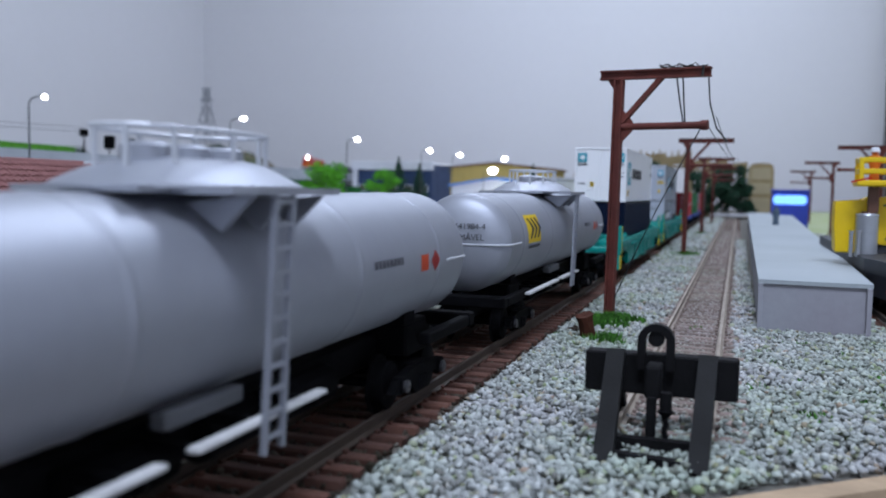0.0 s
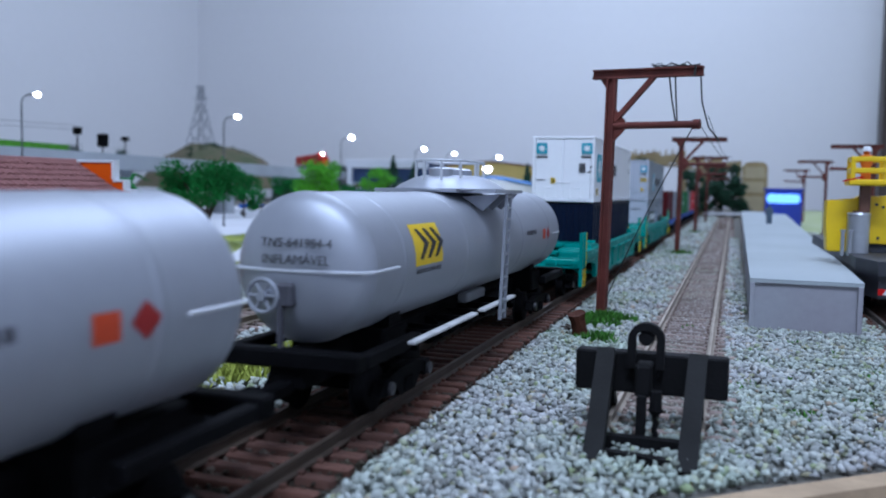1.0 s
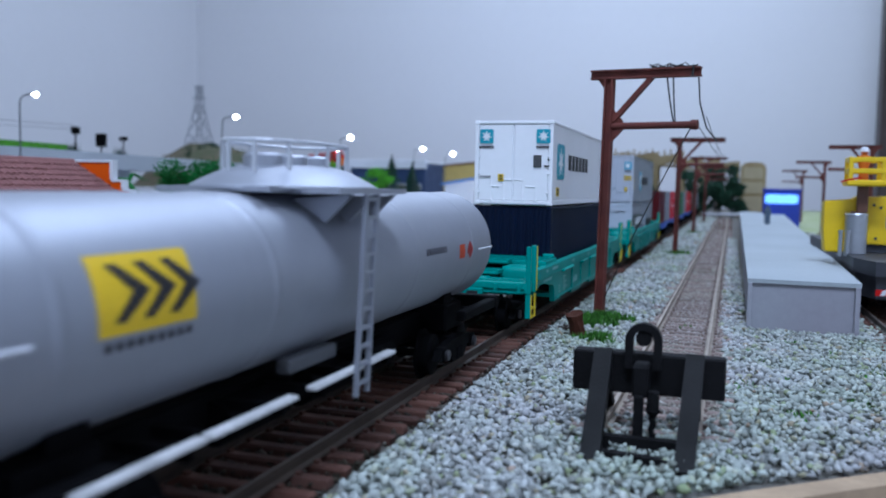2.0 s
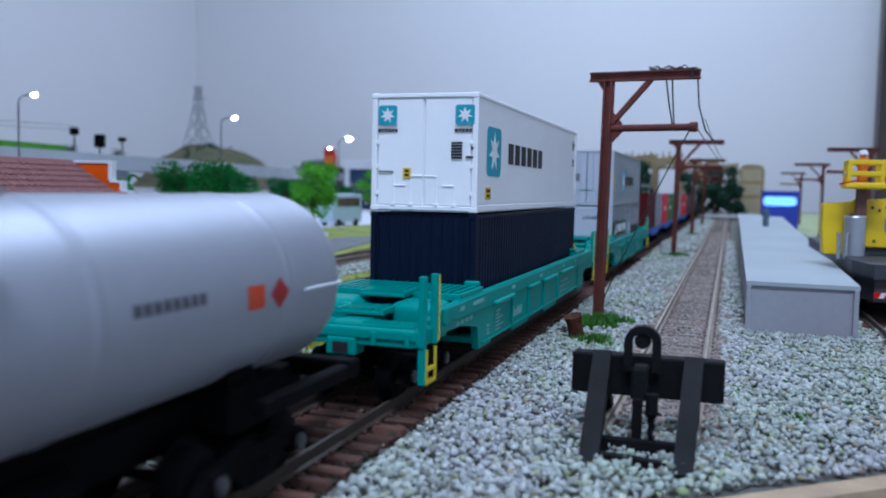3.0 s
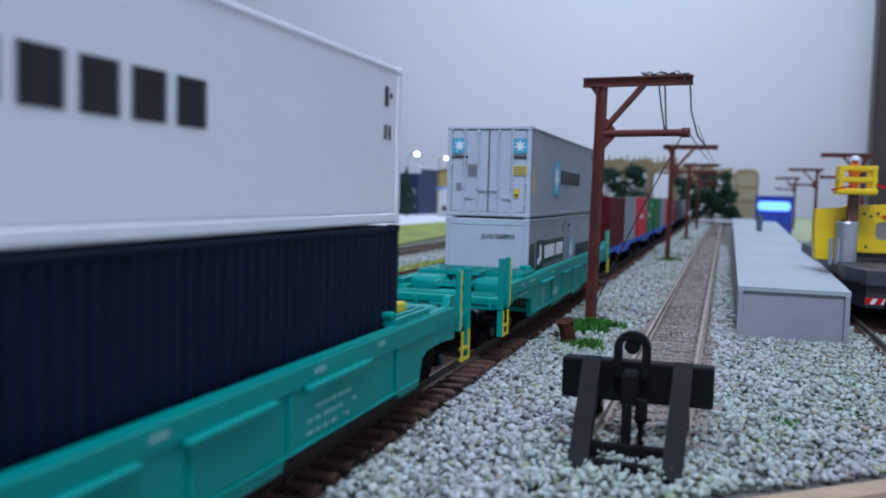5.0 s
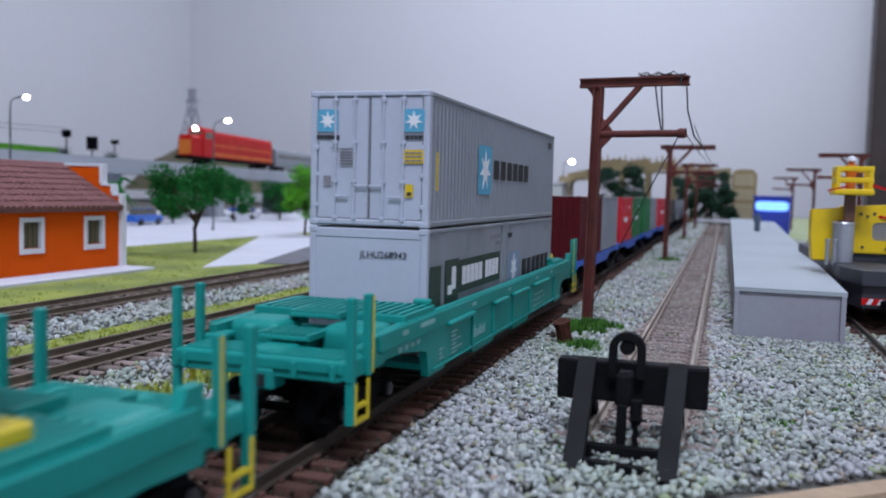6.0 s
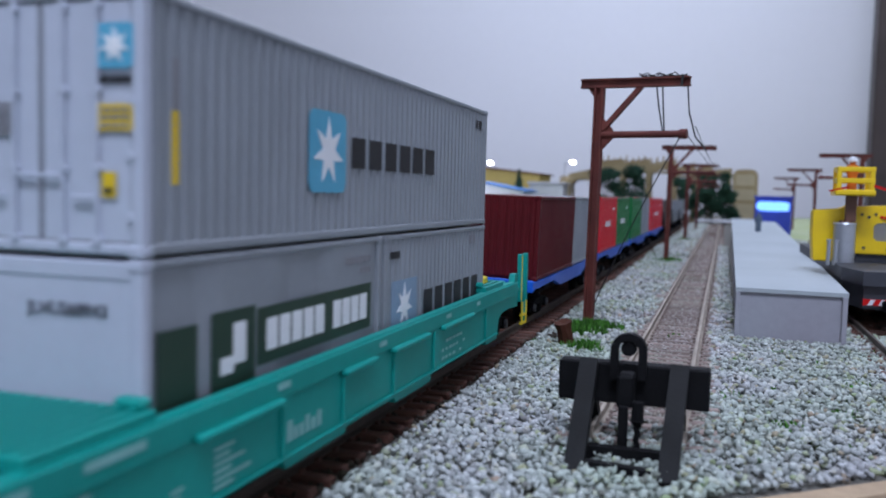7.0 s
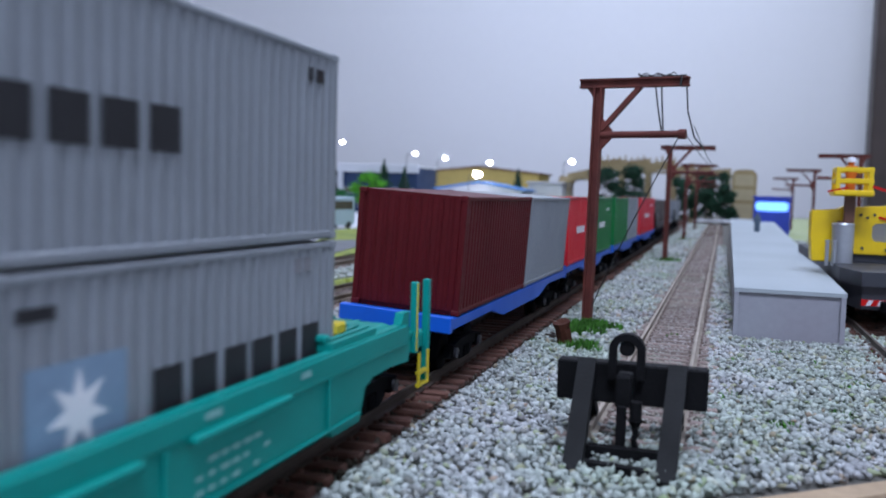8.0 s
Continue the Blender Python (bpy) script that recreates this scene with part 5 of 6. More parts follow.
bars(c, "name_bar", word(23, 64, 6, 0.34), 9.5, 15.2, "x", 13.85, M_decal, "dark lettering drawn as plain bars")
bars(c, "data_bar", [(3.0, 8.0), (4.0, 6.0)], 23.0, 24.4, "x", 13.85, M_decal)
bars(c, "data_bar", [(56.0, 58.0), (59.0, 61.0)], 23.4, 25.6, "x", 13.85, M_decal_soft)
place(c, G0 + 70.4, 8.0)


# ---------------------------------------------------------------- flat wagons with boxes
def flat_wagon(y0, length):
    t = thing("flat_wagon", "blue container flat wagon with black bogies", "flat wagon", "flat wagons of the train")
    for side in (-1, 1):
        bm = bmn()
        prism(bm, [(0, 14.6), (0, 12.2), (38, 12.4), (52, 9.4), (length - 52, 9.4), (length - 38, 12.4), (length, 12.2), (length, 14.6)],
              min(side * 12.4, side * 14.2), max(side * 12.4, side * 14.2), "x")
        part("side_sill", bm, M_blue_frame, t)
    bm = bmn()
    box(bm, -12.4, 12.4, 0, length, 13.4, 14.4)
    part("deck", bm, M_blue_frame, t)
    for y in (0.9, length - 0.9):
        bm = bmn()
        box(bm, -14.3, 14.3, y - 1.2, y + 1.2, 11.4, 15.4, 0.3)
        part("end_beam", bm, M_blue_frame, t)
    bm = bmn()
    box(bm, -3, 3, 2, length - 2, 8, 13.4)
    part("centre_sill", bm, M_black, t)
    for y, e in ((22, -1), (length - 22, 1)):
        bogie(t, y)
        coupler(t, 0 if e < 0 else length, e)
    train.append((t, y0, 0.0))


def small_box(y0, length, material, label, mark=None, z=14.7):
    c = container(length, 29.0, material, label, doors=False, group="boxes on the flat wagons")
    if mark:
        bars(c, "pale_mark", word(length * 0.3, length * 0.6, 4), 13, 16, "x", 13.85, mark)
        bars(c, "pale_mark", [(length * 0.7, length * 0.85)], 22, 23, "x", 13.85, mark)
    train.append((c, y0, z))


rocking = len(train)
flat_wagon(612.0, 154.0)
small_box(618.0, 71.0, M_maroon, "maroon corrugated half-length container")
small_box(690.0, 69.6, M_grey_box, "plain grey half-length container")
ROCKING = [ob for ob, _, _ in train[rocking:]]
flat_wagon(770.0, 150.0)
small_box(775.0, 70.0, M_red_box, "red half-length container with pale marks", M_white_mark)
small_box(846.0, 70.0, M_green_box, "green half-length container with pale marks", M_white_mark)
flat_wagon(930.0, 150.0)
small_box(934.0, 70.0, M_green_box, "plain green half-length container")
small_box(1006.0, 70.0, M_grey_box, "plain grey half-length container")
flat_wagon(1090.0, 150.0)
small_box(1095.0, 140.0, M_red_box, "long red container with pale marks", M_white_mark)


def hopper_wagon(y0, material, label):
    t = thing("hopper_wagon", label, "hopper wagon", "hopper wagons of the train")
    for side in (-1, 1):
        bm = bmn()
        prism(bm, [(2, 42), (2, 30), (30, 14), (118, 14), (146, 30), (146, 42)], min(side * 13.0, side * 13.9), max(side * 13.0, side * 13.9), "x")
        part("side_wall", bm, material, t)
        for k in range(9):
            bm = bmn()
            box(bm, min(side * 13.9, side * 14.8), max(side * 13.9, side * 14.8), 11 + k * 15.5, 12.4 + k * 15.5, 20 if 1 < k < 7 else 30, 41.5)
            part("side_stake", bm, material, t)
    bm = bmn()
    prism(bm, [(3, 41), (3, 30), (31, 14.5), (117, 14.5), (145, 30), (145, 41)], -13, 13, "x")
    part("load_body", bm, material, t)
    bm = bmn()
    box(bm, -13.5, 13.5, 0, 148, 11, 13.6, 0.3)
    part("underframe", bm, M_black, t)
    for y, e in ((22, -1), (126, 1)):
        bogie(t, y)
        coupler(t, 0 if e < 0 else 148, e)
    train.append((t, y0, 0.0))


hopper_wagon(1256.0, M_brown_box, "weathered brown hopper wagon with side stakes")
hopper_wagon(1422.0, M_grey_box, "grey hopper wagon with side stakes")
hopper_wagon(1588.0, M_grey_box, "grey hopper wagon with side stakes")


# ---------------------------------------------------------------- maintenance wagon on the outer track
w = thing("maintenance_wagon", "yellow overhead-line maintenance wagon with a raised basket", "rail vehicle", at=P(131, 360, 0))
bm = bmn()
prism(bm, [(-13, 0), (-8, -20), (13, -20), (13, 190), (-13, 190)], 14.0, 19.3, "z")
part("deck", bm, M_deck_grey, w)
bm = bmn()
prism(bm, [(-12, 2), (-7.4, -18), (12, -18), (12, 188), (-12, 188)], 5.5, 14.0, "z")
part("skirt", bm, M_deck_grey, w)
bm = bmn()
box(bm, -7.9, 13, -20.8, -20.0, 7.2, 9.4)
stripe = part("striped_bar", bm, M_red_paint, w, "red and white striped end bar")
bm = bmn()
for k in range(5):
    prism(bm, [(-6.4 + k * 3.6, 7.3), (-4.9 + k * 3.6, 7.3), (-3.9 + k * 3.6, 9.3), (-5.4 + k * 3.6, 9.3)], -21.1, -20.6, "y")
part("white_stripe", bm, M_trim, stripe)
bogie(w, 20)
bogie(w, 150)
coupler(w, -18, -1)
# frames: a yellow bracket either side of the cylinder
bm = bmn()
prism(bm, [(-20.4, 19.3), (-21.2, 30), (-21.2, 40.7), (-10.4, 41.0), (-8.8, 42.8), (-7.2, 42.8), (-7.2, 36.6), (-11.8, 36.2), (-12.8, 34.4), (-12.8, 19.3)], 31, 43, "y")
bmesh.ops.bevel(bm, geom=bm.edges[:], offset=0.5, segments=2, affect="EDGES")
part("front_frame", bm, M_yellow_body, w)
bm = bmn()
prism(bm, [(-5.8, 42.4), (16, 43.6), (16, 36.2), (3.4, 36.2), (2.0, 34.6), (2.0, 29.6), (3.4, 28.0), (16, 28.0), (16, 22.6), (-4.4, 22.8), (-5.2, 27), (-4.6, 33), (-5.8, 37)], 33, 45, "y")
bmesh.ops.bevel(bm, geom=bm.edges[:], offset=0.45, segments=2, affect="EDGES")
part("rear_frame", bm, M_yellow_body, w)
bm = bmn()
for x, z in ((-1.0, 25.4), (-2.2, 39.2), (0.4, 38.2), (3.0, 39.4), (8, 25)):
    rod(bm, (x, 32.4, z), (x, 33.1, z), 0.6, seg=10)
part("frame_bolt", bm, M_deck_grey, w)
bm = bmn()
box(bm, 1.4, 15.6, 38, 44, 27, 37, 0.3)
part("frame_panel", bm, M_metal_grey, w, "pale grey panel inside the yellow frame")
bm = bmn()
box(bm, -4.2, 15.6, 34.5, 44, 19.3, 22.7, 0.3)
part("frame_foot", bm, M_deck_grey, w)
bm = bmn()
beam(bm, (4.6, 32.6, 38.4), (12, 32.6, 36.8), 0.6, 1.0)
part("red_hose", bm, M_red_paint, w, "thin red hose on the yellow frame")
bm = bmn()
box(bm, -2, 13, 60, 150, 18.2, 38, 1.0)
part("machine_house", bm, M_yellow_body, w)
bm = bmn()
rod(bm, (-9.2, 28, 18.2), (-9.2, 28, 35.0), 4.3, seg=28)
rod(bm, (-9.2, 28, 35.0), (-9.2, 28, 35.8), 4.6, 4.2, seg=28)
part("lift_cylinder", bm, M_metal_grey, w, smooth=True)
for dx in (-15.5, -12.8, 9.5):
    bm = bmn()
    rod(bm, (dx, 22, 18.2), (dx, 22, 28.0), 0.8, seg=10)
    rod(bm, (dx, 22, 28.0), (dx, 22, 28.8), 1.1, seg=10)
    part("grey_bollard", bm, M_metal_grey, w)
bm = bmn()
rod(bm, (-9.0, 28, 35.6), (-9.0, 28, 36.6), 2.6, seg=20)
box(bm, -9.4, -5.2, 26.6, 29.4, 36, 48, 0.4)
part("column", bm, M_brown_arm, w)
bk = part("basket_floor", (lambda q: (box(q, -14.4, 0.9, 21.4, 36.6, 46.9, 49.4, 0.6), q)[1])(bmn()), M_yellow_body, w)
for x in (-12.8, -0.6):
    for y in (22.6, 35.4):
        bm = bmn()
        box(bm, x - 0.9, x + 0.9, y - 0.7, y + 0.7, 49, 58.5, 0.2)
        part("basket_post", bm, M_yellow_body, bk)
for z in (53.0, 57.6):
    for y in (22.4, 35.6):
        bm = bmn()
        box(bm, -13.7, 0.5, y - 0.6, y + 0.5, z - 1.0, z + 1.0, 0.25)
        part("basket_rail", bm, M_yellow_body, bk)
    for x in (-13.0, -0.2):
        bm = bmn()
        box(bm, x - 0.5, x + 0.5, 22.8, 35.2, z - 1.1, z + 1.1, 0.25)
        part("basket_rail", bm, M_yellow_body, bk)
bm = bmn()
beam(bm, (-16.5, 22, 48.6), (-9.0, 22, 50.4), 0.7, 0.7)
beam(bm, (0.0, 22, 51.0), (8.0, 22, 48.4), 0.7, 1.0)
part("red_arm", bm, M_red_paint, w, "red boom arm")
figurine(123.7, 389, 49.2, 12.5, M_orange_paint, "small orange painted toy figurine in the basket")
bm = bmn()
lathe(bm, [(0.01, 2.2), (1.2, 2.0), (1.8, 0.9), (1.9, 0)], 12)
solid("toy_helmet", bm, M_trim, "tiny white painted helmet on the figurine", "helmet", smooth=True, at=P(123.7, 389, 60.9))
bm = bmn()
blades(bm, 0, 0, 4, 4, 0, 9, 160, random.Random(3), 0.8)
tagged(new("dry_bush", mesh_of("dry_bush", bm, M_brown_arm)), "small dry brown bush beside the track", "bush", "", "").matrix_basis = P(158, 900, -3.2)


# ---------------------------------------------------------------- orange house beyond the tracks
h = thing("house", "small orange plastered house with dusty red tiled roof", "house", at=P(-245.5, 399, -2.5))
D, LEN, WALL = 76.0, 196.0, 33.5
bm = bmn()
box(bm, -D, -D + 2.4, -LEN, -2.6, 0, WALL)
box(bm, -D, 0, -LEN - 2.4, -LEN, 0, WALL)
part("back_wall", bm, M_house, h)
front = bmn()
WIN = (-156.0, -110.0, -66.0, -22.5)
prev = -LEN
for yc in WIN:
    box(front, -2.4, 0, prev, yc - 6.2, 0, WALL)
    box(front, -2.4, 0, yc - 6.2, yc + 6.2, 0, 14.2)
    box(front, -2.4, 0, yc - 6.2, yc + 6.2, 27.0, WALL)
    prev = yc + 6.2
box(front, -2.4, 0, prev, -2.6, 0, WALL)
bmesh.ops.remove_doubles(front, verts=front.verts, dist=0.01)
part("front_wall", front, M_house, h)
for yc in WIN:
    bm = bmn()
    for a, b, c, d in ((-7.8, -5.6, 11.4, 29.4), (5.6, 7.8, 11.4, 29.4), (-5.6, 5.6, 11.5, 14.0), (-5.6, 5.6, 27.0, 29.3)):
        box(bm, -1.6, 0.9, yc + a, yc + b, c, d, 0.2)
    wdw = part("window_frame", bm, M_trim, h, "white window surround")
    bm = bmn()
    box(bm, -2.0, -1.4, yc - 6, yc + 6, 14, 27)
    part("pane", bm, M_glass, wdw)
    for k in (-3.0, 0.0, 3.0):
        bm = bmn()
        box(bm, -1.3, -0.8, yc + k - 0.9, yc + k + 0.9, 14, 27, 0.1)
        part("shutter_slat", bm, M_tan, wdw)
bm = bmn()
steps = [(1.4, 0), (1.4, 40.0), (-4.5, 40.0), (-4.5, 45.4), (-12, 45.4), (-12, 56.2), (-64, 56.2), (-64, 45.4), (-71.5, 45.4), (-71.5, 40), (-D - 1.4, 40), (-D - 1.4, 0)]
prism(bm, steps, -2.6, 0, "y")
part("gable_wall", bm, M_house, h)
for x0, x1, z0, z1 in ((-4.5, 2.6, 40, 41.4), (-5.2, -3.0, 41.4, 45.4), (-12, -3.0, 45.4, 46.8), (-12.8, -10.4, 46.8, 56.2), (-64, -10.4, 56.2, 57.6), (0.2, 2.5, 0, 40)):
    bm = bmn()
    box(bm, x0, x1, -3.4, 0.8, z0, z1, 0.2)
    part("gable_coping", bm, M_trim, h, "white stepped gable coping")
ROOF_A = math.atan2(22.0, 41.0)
bm = bmn()
prism(bm, [(3.4, 31.8), (3.4, 33.0), (-D / 2, 56.0), (-D - 3.4, 33.0), (-D - 3.4, 31.8), (-D / 2, 54.4)], -LEN - 5, -3.4, "y")
roof = part("roof", bm, M_tile, h)
TILE_ROWS = 8


def tile(bm, dx=0.0):
    """A half-round pantile lying along the slope."""
    s1 = 1.14 / TILE_ROWS
    p0, p1 = Vector((0, dx, 0.35)), Vector((-41.6 * s1, dx, 22.6 * s1 - 0.1))
    rod(bm, p0, p1, 1.75, 1.4, seg=8)


bm = bmn()
tile(bm)
tile_mesh = mesh_of("roof_tile", bm, M_tile, True)
rest = bmn()
for k in range(52):
    for q in range(TILE_ROWS):
        at = Vector((4.0 - 41.6 * q / TILE_ROWS, -5.2 - k * 3.8, 33.3 + 22.6 * q / TILE_ROWS))
        if k < 37:
            ob = new("roof_tile", tile_mesh)
            ob.parent, ob.matrix_basis = roof, P(at.x + random.uniform(-0.25, 0.25), at.y + random.uniform(-0.15, 0.15), at.z)
        else:
            rod(rest, at, at + Vector((-41.6 * 1.14 / TILE_ROWS, 0, 22.6 * 1.14 / TILE_ROWS)), 1.75, 1.4, seg=6)
tagged(part("far_tiling", rest, M_tile, roof), kind="stuff")
bm = bmn()
rod(bm, (-D / 2, -LEN - 5, 56.2), (-D / 2, -3.4, 56.2), 1.9, seg=8)
part("ridge", bm, M_tile, roof)
bm = bmn()
box(bm, 0.4, 22, -LEN - 20, 0, -1.6, 1.3, 0.3)
solid("house_terrace", bm, M_paving, "pale paved terrace along the orange house", "terrace", at=P(-245.5, 399, -2.6))


# ---------------------------------------------------------------- trees
def tree(x, y, h, crown_w, material, label, seed, trunk=0.4, leaves=1500, leaf=2.2, fir=False, z=-2.6):
    t = thing("tree", label, "tree", at=P(x, y, z))
    r = random.Random(seed)
    bm = bmn()
    rod(bm, (0, 0, 0), (r.uniform(-1, 1), 0, h * 0.3), 1.5, 1.1, seg=8)
    rod(bm, (0, 0, h * 0.29), (0, 0, h * 0.75), 1.1, 0.5, seg=7)
    lumps = []
    if fir:
        for k in range(14):
            u = k / 13
            lumps.append((0, 0, h * (0.12 + 0.86 * u), crown_w * 0.5 * (1.02 - u), h * 0.05))
    else:
        for k in range(13):
            a, q = r.uniform(0, 6.283), r.uniform(0.14, 0.4) * crown_w
            zz = h * r.uniform(trunk + 0.12, 0.9)
            s = crown_w * r.uniform(0.11, 0.23) * (1.15 - 0.5 * abs(zz / h - 0.68))
            lumps.append((q * math.cos(a), q * math.sin(a), zz, s, s * 0.78))
            rod(bm, (0, 0, h * r.uniform(0.26, 0.45)), (q * math.cos(a) * 0.9, q * math.sin(a) * 0.9, zz), 0.7, 0.25, seg=5)
        lumps.append((0, 0, h * 0.88, crown_w * 0.2, h * 0.1))
    part("trunk", bm, M_bark, t)
    verts, faces = [], []
    for _ in range(leaves):
        cx, cy, cz, rx, rz = lumps[r.randrange(len(lumps))]
        d = Vector((r.gauss(0, 1), r.gauss(0, 1), r.gauss(0, 1))).normalized() * (r.uniform(0.2, 1.0) ** 0.5) * r.choice((1.0, 1.0, 1.0, 1.22))
        c = Vector((cx + d.x * rx, cy + d.y * rx, cz + d.z * rz))
        u = Vector((r.gauss(0, 1), r.gauss(0, 1), r.gauss(0, 1))).normalized()
        v = u.cross(Vector((r.gauss(0, 1), r.gauss(0, 1), r.gauss(0, 1)))).normalized()
        w = u.cross(v)
        s = leaf * r.uniform(0.5, 1.2)
        i = len(verts)
        verts += [tuple((c + u * s) * MM), tuple((c - u * s * 0.5 + v * s * 0.8) * MM), tuple((c - u * s * 0.5 - v * s * 0.8) * MM), tuple((c + w * s * 0.7) * MM)]
        faces += [(i, i + 1, i + 2), (i, i + 1, i + 3), (i + 1, i + 2, i + 3), (i, i + 2, i + 3)]
    me = bpy.data.meshes.new("crown")
    me.from_pydata(verts, [], faces)
    me.materials.append(material)
    ob = new("crown", me)
    ob.parent = t
    return t


tree(-276, 514, 63, 62, M_leaf, "round deep green model tree on a thin dark trunk", 1, leaves=5200, leaf=1.25)
tree(-323, 770, 68, 58, M_leaf_lime, "bright lime green model tree on a thin trunk", 2, 0.18, leaves=4600, leaf=1.5)
for i, (x, y, hh, w, m, lab) in enumerate([(-560, 1020, 62, 70, M_leaf, "deep green bushy tree below the viaduct"), (-545, 1120, 55, 60, M_leaf, "deep green bushy tree below the viaduct"),
                                          (-575, 905, 58, 52, M_leaf, "deep green bushy tree below the viaduct"), (-610, 1240, 56, 60, M_leaf_dark, "dark green bushy tree below the viaduct"),
                                          (-530, 1290, 48, 60, M_leaf, "deep green bushy tree below the viaduct"), (-490, 1420, 46, 50, M_leaf_dark, "dark green bushy tree below the viaduct"),
                                          (-600, 1560, 84, 62, M_leaf_lime, "lime green bushy tree beside a dark shop"), (-548, 1480, 74, 46, M_leaf_lime, "lime green bushy tree beside a dark shop")]):
    tree(x, y, hh, w, m, lab, 30 + i, 0.1, leaves=2200, leaf=2.1)
for i, (x, y, hh, w) in enumerate([(-560, 1560, 104, 66), (-528, 1590, 92, 54), (-312, 1650, 94, 50)]):
    tree(x, y, hh, w, M_leaf_dark, "dark green model fir tree", 60 + i, fir=True, leaves=1600, leaf=2.4)
for i, (x, y, hh, w) in enumerate([(-146, 1690, 106, 74), (-92, 1690, 110, 84), (6, 1660, 88, 50), (44, 1670, 98, 84), (74, 1690, 100, 56)]):
    tree(x, y, hh, w, M_leaf_dark, "dark green bushy model tree under the timber bridge", 80 + i, 0.02, leaves=2600, leaf=3.2)
# palm-like plant beside the house gable
pl = thing("palm_plant", "dark green fan-leaved plant behind the house", "plant", at=P(-300, 455, -2.6))
bm = bmn()
rod(bm, (0, 0, 0), (1, 0, 34), 1.6, 1.2)
part("trunk", bm, M_bark, pl)
for k in range(16):
    a = k * 2.4
    bm = bmn()
    p0, p1, p2 = Vector((0, 0, 33)), Vector((9 * math.cos(a), 9 * math.sin(a), 42 + (k % 4) * 3)), Vector((19 * math.cos(a), 19 * math.sin(a), 31 + (k % 4) * 5))
    sd = Vector((-math.sin(a), math.cos(a), 0)) * 1.9
    vs = [bm.verts.new(q) for q in (p0 - sd * 0.3, p0 + sd * 0.3, p1 + sd, p1 - sd, p2)]
    bm.faces.new((vs[0], vs[1], vs[2], vs[3]))
    bm.faces.new((vs[3], vs[2], vs[4]))
    ext = bmesh.ops.extrude_face_region(bm, geom=bm.faces[:])
    bmesh.ops.translate(bm, vec=(0, 0, 0.4), verts=[v for v in ext["geom"] if isinstance(v, bmesh.types.BMVert)])
    part("frond", bm, M_leaf, pl)


# ---------------------------------------------------------------- viaduct with its train
LINE = [(-588, 150), (-592, 400), (-607, 637), (-626, 793), (-650, 1000), (-692, 1264), (-733, 1500), (-772, 1720), (-850, 1920), (-930, 2040), (-1020, 2120), (-1112, 2226), (-1185, 2360), (-1210, 2520), (-1215, 2680), (-1215, 2690)]


def offset_line(d):
    out = []
    for i, (x, y) in enumerate(LINE):
        a, b = LINE[max(0, i - 1)], LINE[min(len(LINE) - 1, i + 1)]
        t = Vector((b[0] - a[0], b[1] - a[1])).normalized()
        out.append((x + t.y * d, y - t.x * d))
    return out


def ribbon(bm, d0, d1, z0, z1):
    a, b = offset_line(d0), offset_line(d1)
    rows = [[bm.verts.new((*p, z)) for p in (a[i], b[i])] for z in (z0, z1) for i in range(len(LINE))]
    k = len(LINE)
    for i in range(k - 1):
        lo, lo2, hi, hi2 = rows[i], rows[i + 1], rows[k + i], rows[k + i + 1]
        bm.faces.new((lo[0], lo2[0], lo2[1], lo[1]))
        bm.faces.new((hi[0], hi[1], hi2[1], hi2[0]))
        bm.faces.new((lo[1], lo2[1], hi2[1], hi[1]))
        bm.faces.new((lo[0], hi[0], hi2[0], lo2[0]))


v = thing("viaduct", "long grey concrete railway viaduct on piers", "viaduct", kind="structure")
bm = bmn()
ribbon(bm, -26, 26, 68, 72)
part("deck", bm, M_concrete, v)
for side in (-1, 1):
    bm = bmn()
    ribbon(bm, side * 26 - 2.2, side * 26 + 2.2, 57, 75.0)
    part("girder", bm, M_concrete, v)
    bm = bmn()
    ribbon(bm, side * 7 - 0.5, side * 7 + 0.5, 72, 74.5)
    part("rail", bm, M_rail, v)
bm = bmn()
green = LINE[:4]
pts = [(x - 22, y) for x, y in green] + [(x - 120, y) for x, y in reversed(green)]
prism(bm, pts, 70, 84, "z")
part("grass_bank", bm, M_leaf_lime, v, "green grass bank along the viaduct")
for i, (x, y) in enumerate([(-592, 330), (-604, 600), (-640, 860), (-668, 1130), (-715, 1400), (-765, 1680), (-905, 2000), (-1100, 2212)]):
    bm = bmn()
    box(bm, x - 18, x + 18, y - 10, y + 10, -4, 68, 2)
    box(bm, x - 25, x + 25, y - 12, y + 12, 58, 67.5, 1)
    part("pier", bm, M_concrete, v)

lo = thing("red_locomotive", "red and yellow toy diesel locomotive on the viaduct", "locomotive")
bm = bmn()
box(bm, -13, 13, -26, 312, 9, 13, 0.5)
part("frame", bm, M_black, lo)
bm = bmn()
prism(bm, [(-12, 13), (12, 13), (12, 51), (8, 56), (-8, 56), (-12, 51)], 14, 52, "y")
part("cab", bm, M_red_paint, lo)
bm = bmn()
prism(bm, [(-10, 13), (10, 13), (10, 40), (7, 43), (-7, 43), (-10, 40)], -20, 14, "y")
part("nose", bm, M_red_paint, lo)
bm = bmn()
prism(bm, [(-10.5, 13), (10.5, 13), (10.5, 48), (8, 53), (-8, 53), (-10.5, 48)], 52, 304, "y")
part("hood", bm, M_red_paint, lo)
